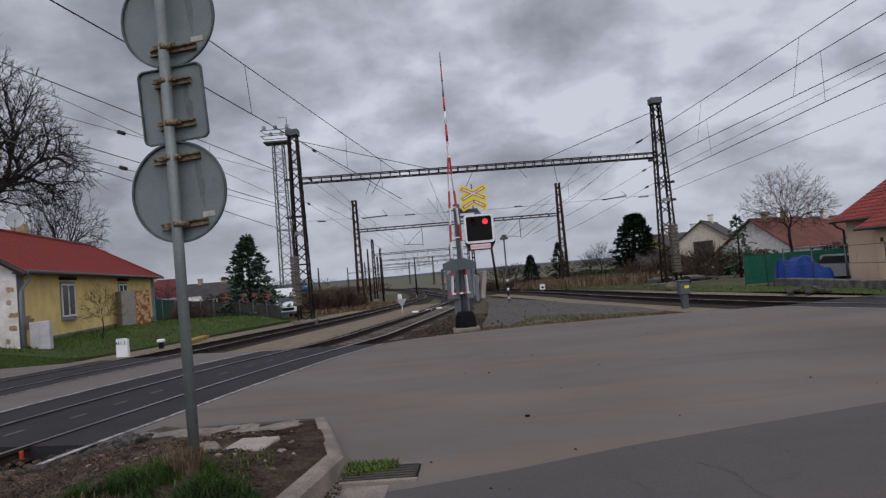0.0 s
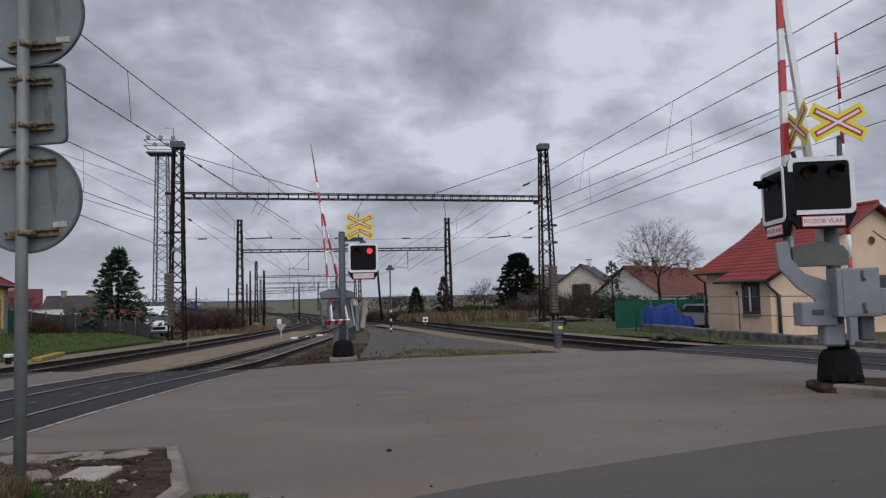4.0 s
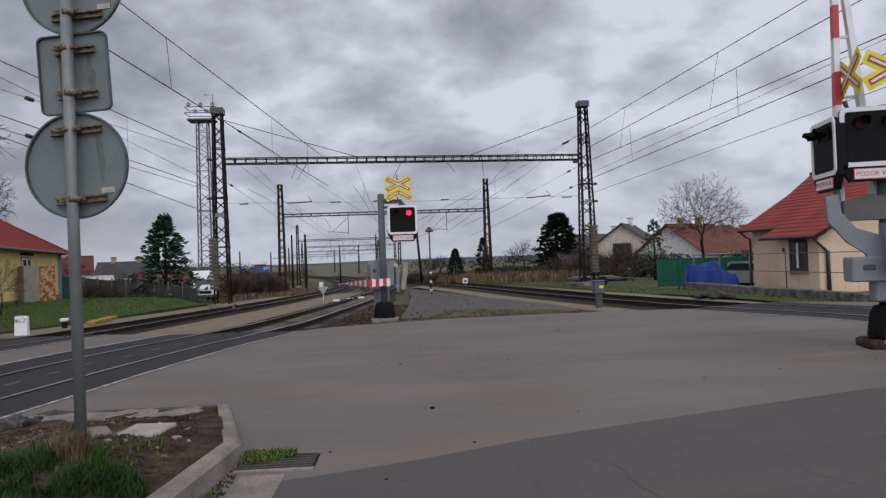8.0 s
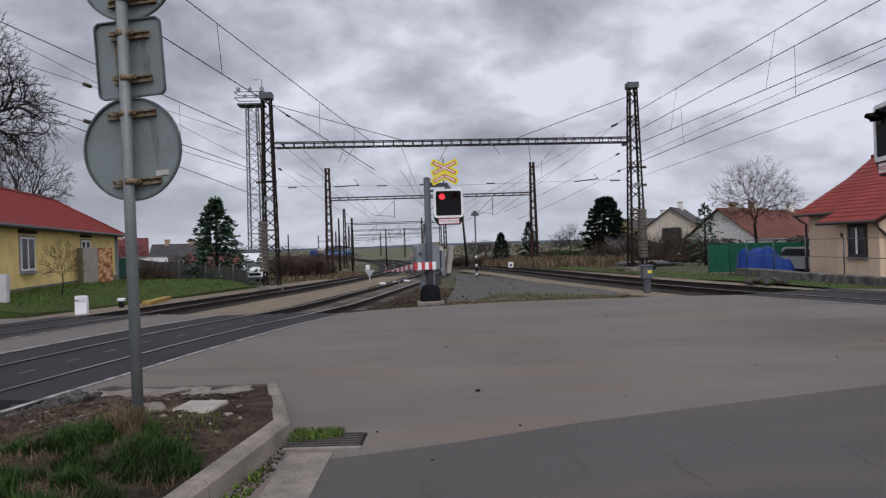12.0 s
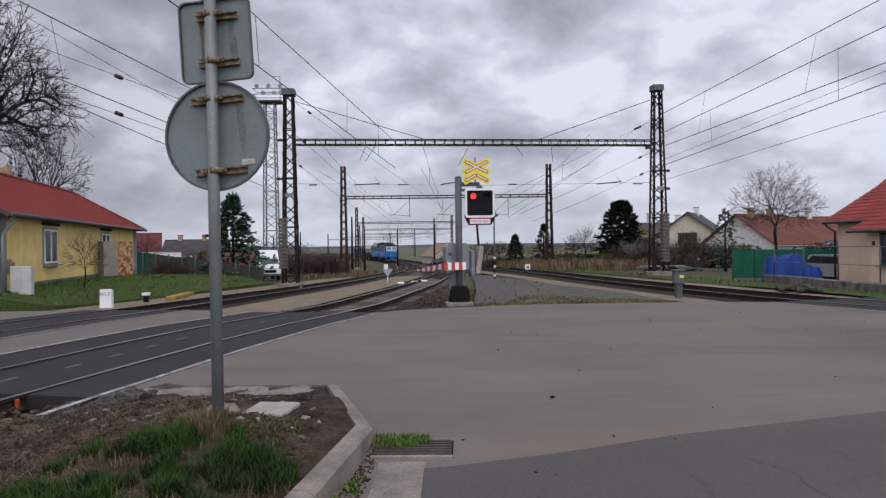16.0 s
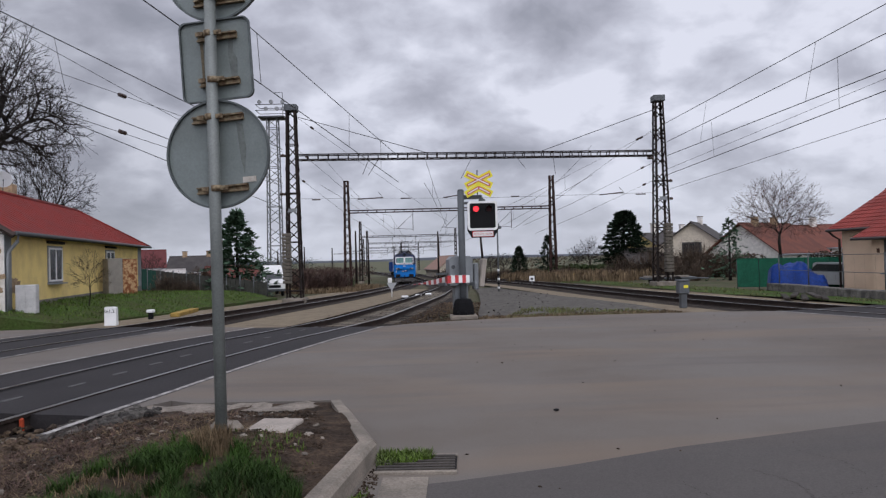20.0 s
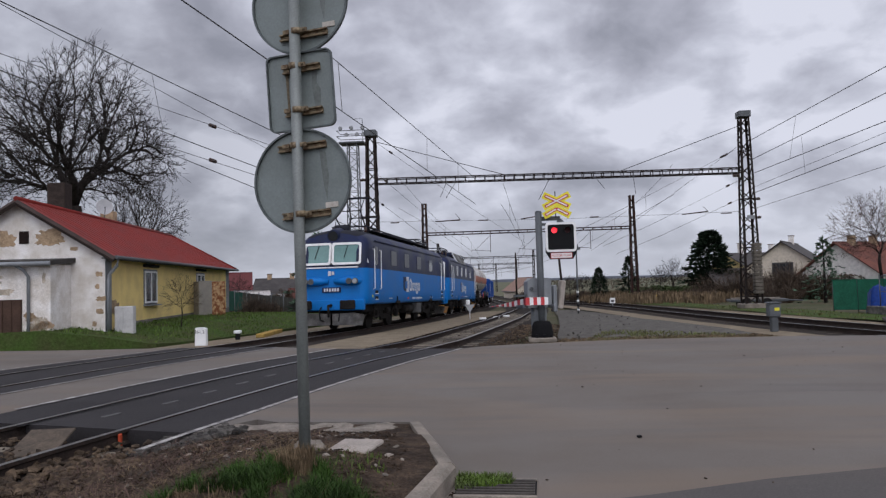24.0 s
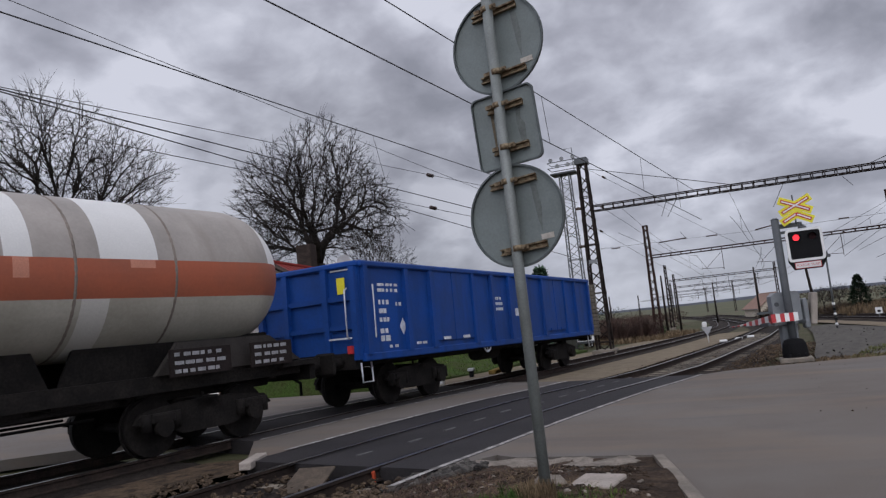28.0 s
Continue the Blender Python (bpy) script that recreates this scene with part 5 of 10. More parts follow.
# ---- cracks and crumbs on the carriageway ----
def crack(pts, seed, w=0.006):
    """A thin dark wandering crack through the points."""
    rng = random.Random(seed)
    bm = B()
    fine = []
    for a, b in zip(pts, pts[1:]):
        for k in range(14):
            u = k / 14
            fine.append((a[0] + (b[0] - a[0]) * u + rng.uniform(-0.022, 0.022), a[1] + (b[1] - a[1]) * u + rng.uniform(-0.022, 0.022)))
    va, vb = [], []
    for i, (x, y) in enumerate(fine):
        ww = w * rng.uniform(0.3, 1.2)
        va.append(bm.verts.new((x - ww, y - ww * 0.6, 0.0075)))
        vb.append(bm.verts.new((x + ww, y + ww * 0.6, 0.0075)))
    for i in range(len(fine) - 1):
        bm.faces.new((va[i], vb[i], vb[i + 1], va[i + 1]))
    return tagged(link_mesh("road_crack", bm, mat("crack_dark", (0.05, 0.045, 0.042), 0.95, var=0.3)), "thin dark crack in the relaid asphalt", "crack", kind="structure")


for i, pts in enumerate(([(1.62, 4.75), (1.7, 4.4), (1.66, 4.1)], [(2.2, 4.9), (2.35, 4.55), (2.3, 4.2), (2.38, 3.9)], [(2.3, 4.3), (2.62, 4.38), (2.9, 4.55)], [(2.75, 5.3), (2.9, 5.0), (2.86, 4.7)], [(0.75, 4.5), (0.62, 4.15), (0.7, 3.8)], [(3.6, 4.6), (3.5, 4.2), (3.62, 3.9)])):
    crack(pts, 300 + i, 0.0022)
rc = random.Random(77)
sp = [(rc.uniform(0.2, 9.0), rc.uniform(4.4, 17.0), 0.003) for _ in range(90)]
stones("road_grit", sp, 0.010, rc, SOIL, "scattered dark grit on the asphalt", "grit")
leaf_ = thing("flat_pebble", pose(1.22, 6.95, 0.006, 0, 0, 20), "small dark flattened object lying on the asphalt", "litter")
part("lump", box(B(), (0, 0, 0.008), (0.05, 0.035, 0.02), bevel=0.008), BLACK_RUBBER, leaf_)

# ---- overhead line masts and gantries ----
def lattice(parent, base, top, w0, w1, bay, material, leg=0.05, name="mast", cap=True, brace=0.024):
    """A four-legged lattice mast with crossed bars, tapering from w0 to w1."""
    m = new(name)
    m.parent = parent
    h = top - base[2]
    m.matrix_basis = Matrix.Translation(base)
    cs = [(-1, -1), (1, -1), (1, 1), (-1, 1)]

    def c(k, z):
        w = (w0 + (w1 - w0) * z / h) / 2
        return Vector((cs[k][0] * w, cs[k][1] * w, z))
    for k in range(4):
        bm = B()
        a, b = c(k, 0), c(k, h)
        sx, sy = cs[k]
        for d in ((-sx * leg / 2, 0), (0, -sy * leg / 2)):
            wx, wy = (leg, 0.012) if d[0] else (0.012, leg)
            q = [Vector((d[0] - wx / 2, d[1] - wy / 2, 0)), Vector((d[0] + wx / 2, d[1] - wy / 2, 0)), Vector((d[0] + wx / 2, d[1] + wy / 2, 0)), Vector((d[0] - wx / 2, d[1] + wy / 2, 0))]
            lo, hi = [bm.verts.new(a + v) for v in q], [bm.verts.new(b + v) for v in q]
            for i in range(4):
                bm.faces.new((lo[i], lo[(i + 1) % 4], hi[(i + 1) % 4], hi[i]))
            bm.faces.new(hi)
        part("leg", bm, material, m)
    bm = B()
    n = max(3, int(h / bay))
    for i in range(n):
        z0, z1 = h * i / n, h * (i + 1) / n
        for k in range(4):
            a0, a1, b0, b1 = c(k, z0), c(k, z1), c((k + 1) % 4, z0), c((k + 1) % 4, z1)
            if (i + k) % 2:
                rod(bm, a0, b1, brace, n=4, caps=False)
            else:
                rod(bm, b0, a1, brace, n=4, caps=False)
            if i % 4 == 0:
                rod(bm, a1, b1, brace, n=4, caps=False)
    part("bracing", bm, material, m)
    if cap:
        part("cap", box(B(), (0, 0, h + 0.02), (w1 + 0.16, w1 + 0.16, 0.34), bevel=0.02), DARK_GREY, m, "grey sheet cap")
    return m


def lattice_beam(parent, a, b, height, depth, bay, material, thick=0.035):
    """A gantry beam of two side trusses, from a to b."""
    a, b = Vector(a), Vector(b)
    d = (b - a).normalized()
    side = Vector((-d.y, d.x, 0)) * depth / 2
    up = Vector((0, 0, height))
    beam = new("beam")
    beam.parent = parent
    for o in (side, -side):
        for z in (Vector(), up):
            bm = B()
            rod(bm, a + o + z, b + o + z, thick, n=4)
            part("chord", bm, material, beam)
    bm = B()
    n = int((b - a).length / bay)
    for i in range(n + 1):
        p = a + (b - a) * i / n
        for o in (side, -side):
            rod(bm, p + o, p + o + up, thick * 0.8, n=4, caps=False)
        rod(bm, p + side, p - side, thick * 0.6, n=4, caps=False)
        rod(bm, p + side + up, p - side + up, thick * 0.6, n=4, caps=False)
        if i < n:
            q = a + (b - a) * (i + 1) / n
            rod(bm, p + side, q - side, thick * 0.5, n=4, caps=False)
    part("web", bm, material, beam)
    return beam


def foundation(parent, x, y, z, w):
    part("foundation", box(B(), (x, y, z - 0.1), (w, w, 0.75), bevel=0.04), CONCRETE, parent)


def wrap(parent, x, y, z0, z1, w):
    """Ribbed protective boards strapped round a mast's foot."""
    g = new("anchor_weights")
    g.parent = parent
    n = 14
    for i in range(n):
        z = z0 + (z1 - z0) * (i + 0.5) / n
        part("weight", box(B(), (x, y, z), (w, w, (z1 - z0) / n - 0.03), bevel=0.02), mat("anchor_weight", (0.13, 0.115, 0.095), 0.9, var=0.3, scale=4), g)
    return g


def hanger(bm, p, q, r=0.02):
    rod(bm, p, q, r, n=5)


def build_main_gantry():
    g = thing("catenary_gantry", Matrix(), "rusty lattice steel gantry spanning the tracks with an overhead beam", "gantry", "gantries over the tracks")
    L, R = (-7.05, 38.0), (13.15, 39.6)
    zl, zr = lift(*L) - 0.15, lift(*R) - 0.1
    lattice(g, (L[0], L[1], zl), 9.75, 0.82, 0.5, 0.62, RUST_STEEL, leg=0.1, brace=0.03)
    lattice(g, (R[0], R[1], zr), 10.2, 0.92, 0.48, 0.62, RUST_STEEL, leg=0.1, brace=0.03)
    foundation(g, L[0], L[1], zl, 1.2)
    foundation(g, R[0], R[1], zr, 1.2)
    d = (Vector((*R, 0)) - Vector((*L, 0))).normalized()
    lattice_beam(g, (L[0] + d.x * 0.3, L[1] + d.y * 0.3, 7.0), (R[0] - d.x * 0.3, R[1] - d.y * 0.3, 7.03), 0.27, 0.5, 0.53, RUST_STEEL, thick=0.031)
    wrap(g, L[0] - 0.28, L[1] - 0.6, 0.45, 3.1, 0.42)
    wrap(g, R[0] + 0.15, R[1] - 0.62, 0.5, 3.2, 0.42)
    # struts under the beam that steady the wires, and stays above it
    for i, (u, du, dz) in enumerate(((0.20, -0.35, 0.8), (0.225, -0.55, 0.85), (0.475, -0.6, 1.1), (0.6, 0.45, 0.6), (0.7, 0.1, 0.95))):
        p = Vector((L[0], L[1], 7.0)) + (Vector((*R, 7.0)) - Vector((*L, 7.0))) * u
        bm = B()
        hanger(bm, p, p + Vector((du, 0, -dz)), 0.014)
        part("strut", bm, WIRE, g)
    for a, u in (((L[0], L[1], 9.4), 0.36), ((R[0], R[1], 9.7), 0.66)):
        p = Vector((L[0], L[1], 7.3)) + (Vector((*R, 7.3)) - Vector((*L, 7.3))) * u
        bm = B()
        rod(bm, a, p, 0.018, n=4)
        part("stay", bm, WIRE, g)
    for x, y, z in ((L[0] - 0.45, L[1], 7.25), (L[0] - 0.5, L[1], 5.2), (R[0] + 0.5, R[1], 5.6), (R[0] + 0.5, R[1], 4.6), (R[0] - 0.5, R[1], 6.9)):
        bm = B()
        rod(bm, (x - 0.18, y, z), (x + 0.18, y, z), 0.07, n=8)
        rod(bm, (x, y, z), (x, y - 0.25, z + 0.02), 0.05, n=8)
        part("insulator", bm, INSULATOR, g)
    for x, y, z in ((L[0] + 0.02, L[1] - 0.42, 4.3), (R[0] + 0.02, R[1] - 0.42, 4.6)):
        part("number_plate", box(B(), (x, y, z), (0.42, 0.02, 0.2)), GREY_PAINT, g)
    return g


def build_gantry(y, xl, xr, top, beam_z, w, material, label):
    g = thing("catenary_gantry", Matrix(), label, "gantry", "gantries over the tracks")
    zl, zr = lift(xl, y) - 0.2, lift(xr, y) - 0.2
    lattice(g, (xl, y, zl), top, w * 1.25, w * 0.75, 0.8, material, leg=0.16, cap=False, brace=0.036)
    lattice(g, (xr, y, zr), top + 0.1, w * 1.25, w * 0.75, 0.8, material, leg=0.16, cap=False, brace=0.036)
    foundation(g, xl, y, zl, w * 1.6)
    foundation(g, xr, y, zr, w * 1.6)
    lattice_beam(g, (xl + 0.2, y, beam_z), (xr - 0.2, y, beam_z), 0.24, 0.4, 0.9, material, thick=0.045)
    for u in (0.32, 0.55, 0.8):
        x = xl + (xr - xl) * u
        bm = B()
        rod(bm, (x, y, beam_z), (x, y, beam_z - 1.9), 0.03, n=5)
        rod(bm, (x, y, beam_z - 1.75), (x - 1.9, y, beam_z - 1.6), 0.02, n=5)
        rod(bm, (x, y, beam_z - 0.2), (x - 1.5, y, beam_z - 1.6), 0.018, n=5)
        part("hanging_bracket", bm, material, g)
    return g


build_main_gantry()
build_gantry(70.5, -7.85, 12.5, 9.5, 6.35, 0.62, RUST_RED, "rust-red lattice gantry over the yard tracks")
build_gantry(118, -11.0, 5.6, 8.2, 5.5, 0.5, RUST_STEEL, "distant steel gantry over the yard tracks")
build_gantry(150, -12.6, 6.0, 8.0, 5.2, 0.5, RUST_STEEL, "distant steel gantry over the yard tracks")
build_gantry(190, -17.0, 3.0, 7.6, 5.0, 0.5, RUST_STEEL, "distant steel gantry over the yard tracks")
build_gantry(240, -26.0, -3.0, 7.6, 5.0, 0.5, RUST_STEEL, "distant steel gantry over the yard tracks")
build_gantry(300, -40.0, -14.0, 7.6, 5.0, 0.5, RUST_STEEL, "distant steel gantry over the yard tracks")


def wire(parent, a, b, r, name, back=24.0):
    """A straight wire from the gantry at a through b, running on behind."""
    a, b = Vector(a), Vector(b)
    d = (b - a).normalized()
    e = b + d * back
    part(name, tube(B(), [a, b, e], [r * 1.5, r, r], n=4), WIRE, parent)


def insulator(parent, p, d):
    p, d = Vector(p), Vector(d).normalized()
    bm = B()
    for k in (-2, -1, 0, 1, 2):
        rod(bm, p + d * (k * 0.07 - 0.02), p + d * (k * 0.07 + 0.02), 0.06, n=8)
    rod(bm, p - d * 0.22, p + d * 0.22, 0.025, n=6)
    part("insulator", bm, INSULATOR, parent, "ribbed brown insulator")


def build_wires():
    near = thing("overhead_line", Matrix(), "contact wire and carrying cables hung over the near track", "overhead line", "overhead lines")
    wire(near, (-1.44, 38.3, 7.14), (-3.82, 14.7, 6.66), 0.013, "carrying_cable")
    wire(near, (-1.46, 38.3, 5.75), (-4.14, 11.6, 5.57), 0.013, "contact_wire")
    for a, b in (((-3.69, 16.01, 6.69), (-3.68, 16.28, 5.62)), ((-2.7, 25.83, 6.85), (-2.72, 25.83, 5.7)), ((-2.0, 32.5, 7.0), (-2.0, 32.5, 5.72))):
        part("dropper", rod(B(), a, b, 0.007, n=4), WIRE, near)
    far = thing("overhead_line", Matrix(), "contact wire and cables hung over the main track", "overhead line", "overhead lines")
    wire(far, (-7.48, 37.56, 7.52), (-8.45, 14.87, 6.75), 0.013, "carrying_cable")
    wire(far, (-7.5, 37.56, 6.07), (-8.47, 14.5, 6.53), 0.007, "stay_wire")
    wire(far, (-7.48, 37.56, 7.4), (-8.44, 15.55, 5.98), 0.007, "stay_wire")
    wire(far, (-7.5, 37.56, 5.74), (-8.44, 15.55, 5.47), 0.012, "contact_wire")
    wire(far, (-7.51, 37.56, 5.59), (-8.45, 15.66, 5.12), 0.008, "feeder_wire")
    wire(far, (-7.52, 37.56, 4.41), (-8.41, 16.54, 5.03), 0.011, "feeder_wire")
    insulator(far, (-8.27, 19.73, 6.24), (0.04, 1, 0.06))
    insulator(far, (-8.28, 19.73, 5.23), (0.04, 1, 0.02))
    for a, b in (((-8.39, 16.42, 6.8), (-8.39, 16.97, 5.5)), ((-8.44, 15.29, 6.54), (-8.45, 15.25, 6.17)), ((-7.95, 26.5, 7.1), (-7.97, 26.6, 5.6))):
        part("dropper", rod(B(), a, b, 0.006, n=4), WIRE, far)
    right = thing("overhead_line", Matrix(), "bundle of wires and cables hung over the third track", "overhead line", "overhead lines")
    wire(right, (13.38, 39.3, 8.75), (11.18, 17.25, 7.38), 0.012, "carrying_cable")
    wire(right, (13.36, 39.3, 7.68), (11.13, 16.8, 6.65), 0.012, "carrying_cable")
    wire(right, (13.35, 39.3, 6.92), (11.11, 16.8, 5.77), 0.012, "contact_wire")
    wire(right, (13.27, 38.64, 6.15), (11.11, 16.8, 5.57), 0.006, "stay_wire")
    wire(right, (13.27, 38.64, 5.84), (11.1, 16.8, 5.28), 0.012, "contact_wire")
    wire(right, (13.25, 38.64, 5.01), (11.09, 16.8, 4.61), 0.007, "stay_wire")
    for a, b in (((12.57, 31.3, 8.2), (12.65, 32.35, 6.59)), ((11.49, 20.47, 7.56), (11.54, 21.22, 6.01)), ((12.49, 30.63, 7.22), (12.43, 30.31, 5.67)), ((11.35, 19.17, 6.72), (11.33, 19.14, 5.37))):
        part("dropper", rod(B(), a, b, 0.006, n=4), WIRE, right)
    # the yard beyond the gantry
    for line, zc in ((NEAR_LINE, 7.0), (FAR_LINE, 7.1), (RIGHT_LINE, 7.0)):
        w = thing("overhead_line", Matrix(), "sagging overhead wires over a track of the yard", "overhead line", "overhead lines")
        ys = [38.4, 70.5, 118, 150, 190]
        rows_ = []
        for z, sag, r in ((5.4, 0.0, 0.013), (zc, 0.9, 0.013)):
            pts = []
            for a, b in zip(ys, ys[1:]):
                for i in range(10):
                    y = a + (b - a) * i / 10
                    p = line.at(line.s_of_y(y))
                    pts.append((p[0], p[1], lift(*p) + z + 0.75 * max(0, 1 - (y - 38.4) / 32) - sag * 4 * (i / 10) * (1 - i / 10)))
            part("contact_wire" if sag == 0 else "carrying_cable", tube(B(), pts, [r * 0.5 * (1 + p[1] / 50) for p in pts], n=4), WIRE, w)
            rows_.append(pts)
        for lo_, hi_ in list(zip(*rows_))[2:26:3]:
            part("dropper", rod(B(), lo_, hi_, 0.008, n=4), WIRE, w)
    # steady span between the gantry's masts, with its insulators
    span = thing("steady_span", Matrix(), "thin cross wire with dark insulators between the gantry masts", "overhead line", "overhead lines")
    part("span_wire", tube(B(), [(-6.9, 38.05, 4.95), (3.0, 38.8, 4.82), (13.0, 39.5, 4.95)], 0.008, n=4), WIRE, span)
    for x0, x1, dz in ((-6.05, -5.6, 0), (-3.65, -2.3, 0.05), (-1.35, -0.8, 0), (0.95, 2.05, 0.16), (4.65, 5.1, 0), (9.6, 10.95, 0.12), (11.65, 12.2, 0)):
        y_ = 38.6 + (x0 + x1 - 6.1) * 0.037
        part("insulator", rod(B(), (x0, y_, 4.86), (x1, y_, 4.86 + dz), 0.034, n=6), INSULATOR, span)
        if dz:
            part("steady_arm", rod(B(), (x1, y_, 4.86 + dz), (x1 - 0.25, y_, 5.25), 0.012, n=4), WIRE, span)
    # contact wires of the yard led up to their anchors on the gantry's masts
    for a, b in (((12.95, 39.45, 8.6), (8.4, 70.4, 4.3)), ((12.95, 39.45, 8.45), (5.2, 70.4, 5.4)), ((12.9, 39.45, 6.7), (9.6, 70.4, 4.7)), ((12.9, 39.45, 5.7), (10.8, 70.4, 3.9)), ((-6.8, 37.9, 9.3), (2.2, 70.4, 5.2)), ((-6.8, 37.9, 7.6), (-3.2, 70.4, 4.6)), ((-6.9, 37.9, 6.2), (-5.0, 70.4, 4.2))):
        a, b = Vector(a), Vector(b)
        w = thing("anchored_wire", Matrix(), "tensioned wire led up to an anchor on the gantry mast", "overhead line", "overhead lines")
        part("wire", tube(B(), [a, a.lerp(b, 0.5) - Vector((0, 0, 0.12)), b], [0.011, 0.013, 0.016], n=4), WIRE, w)
        insulator(w, a.lerp(b, 0.06), b - a)


build_wires()

# ---- houses ----
def window_on(parent, face, u, z, w, h, dims, sill=True, frame_m=None, pane_m=None, mullion=1, lintel=None):
    """A window in a wall: reveal, frame, panes and sill. dims: the house's half width and half length."""
    hx, hy = dims
    m = {"+x": pose(hx, u, z, 0, 0, 90), "-x": pose(-hx, u, z, 0, 0, -90), "+y": pose(u, hy, z, 0, 0, 180), "-y": pose(u, -hy, z)}[face]
    o = new("window")
    o.parent = parent
    o.matrix_basis = m
    fm, pm = frame_m or WHITE_PAINT, pane_m or GLASS_DARK
    part("reveal", box(B(), (0, -0.004, 0), (w + 0.14, 0.05, h + 0.14)), GREY_TRIM if lintel is not None else fm, o)
    part("pane", box(B(), (0, -0.034, 0), (w - 0.06, 0.012, h - 0.06)), pm, o)
    bm = B()
    for x in (-w / 2 + 0.035, w / 2 - 0.035):
        box(bm, (x, -0.045, 0), (0.07, 0.04, h))
    for zz in (-h / 2 + 0.035, h / 2 - 0.035):
        box(bm, (0, -0.045, zz), (w - 0.14, 0.04, 0.07))
    for k in range(mullion):
        box(bm, (-w / 2 + w * (k + 1) / (mullion + 1), -0.045, 0), (0.09, 0.04, h - 0.14))
    part("window_frame", bm, fm, o)
    if sill:
        part("window_sill", box(B(), (0, -0.1, -h / 2 - 0.08), (w + 0.2, 0.2, 0.05)), GREY_TRIM, o)
    return o


def slab(bm, quad, t):
    """A thick roof plane from four or three points, t downwards."""
    v = [bm.verts.new(p) for p in quad]
    q = [bm.verts.new((p[0], p[1], p[2] - t)) for p in quad]
    n = len(quad)
    bm.faces.new(v)
    bm.faces.new(q[::-1])
    for i in range(n):
        bm.faces.new((v[i], q[i], q[(i + 1) % n], v[(i + 1) % n]))
    bmesh.ops.recalc_face_normals(bm, faces=bm.faces[:])
    return bm


def roof_ribs(parent, quad, n, m, r=0.012, name="roof_seam"):
    """Raised lines from eave to ridge. quad: eave a, eave b, ridge b, ridge a."""
    a, b, c, d = [Vector(p) for p in quad]
    for i in range(1, n):
        u = i / n
        part(name, rod(B(), a.lerp(b, u), d.lerp(c, u), r, n=4), m, parent)


def house(label, m, hx, hy, wall, roof, wall_m, roof_m, over=0.45, chimneys=(), gable_m=None, kind="house", plinth=0.0, seams=0):
    """A gabled house about its own middle, ridge along y."""
    g = thing(kind, m, label, "house", "houses")
    bm = B()
    pts = [(-hx, -1.5), (hx, -1.5), (hx, wall), (0, wall + roof), (-hx, wall)]
    prism(bm, pts, -hy, hy, axis="y")
    part("house_wall", bm, wall_m, g)
    k = roof / hx
    for sx in (-1, 1):
        r_ = new("roof")
        r_.parent = g
        e = hx + over
        quad = [(sx * e, -hy - over, wall - over * k + 0.12), (sx * e, hy + over, wall - over * k + 0.12), (0, hy + over, wall + roof + 0.12), (0, -hy - over, wall + roof + 0.12)]
        part("roof_plane", slab(B(), quad, 0.1), roof_m, r_)
        if seams:
            roof_ribs(r_, quad, seams, roof_m)
        part("gutter", rod(B(), (sx * (e + 0.05), -hy - over, wall - over * k), (sx * (e + 0.05), hy + over, wall - over * k), 0.06, n=6), GREY_TRIM, g)
    part("ridge", rod(B(), (0, -hy - over, wall + roof + 0.12), (0, hy + over, wall + roof + 0.12), 0.08, n=6), roof_m, g)
    for x, y, h in chimneys:
        c = part("chimney", box(B(), (x, y, wall + roof * 0.8 + h / 2), (0.5, 0.6, h + 0.6), bevel=0.02), BARE_BRICK if h < 1 else WHITE_WALL, g)
        part("chimney_cap", box(B(), (x, y, wall + roof * 0.8 + h + 0.34), (0.62, 0.72, 0.08)), CONCRETE, c)
    if plinth:
        part("plinth", box(B(), (0, 0, plinth / 2 - 0.75), (2 * hx + 0.06, 2 * hy + 0.06, plinth + 1.5)), PLINTH, g)
    return g


def patch(name, outline, x0, x1, axis, m, parent, label=""):
    return part(name, prism(B(), outline, x0, x1, axis=axis), m, parent, label)


def blob(rng, cx, cz, w, h, n=14):
    out = []
    for k in range(3 * n):
        a = 2 * math.pi * k / (3 * n)
        c, d = math.cos(a), math.sin(a)
        f = 0.85 + rng.uniform(-0.16, 0.16) + 0.3 * noise.noise((c * 1.6 + cx * 3, d * 1.6 + cz * 3, 4.0))
        out.append((cx + w / 2 * f * math.copysign(abs(c) ** 0.7, c), cz + h / 2 * f * math.copysign(abs(d) ** 0.7, d)))
    return out


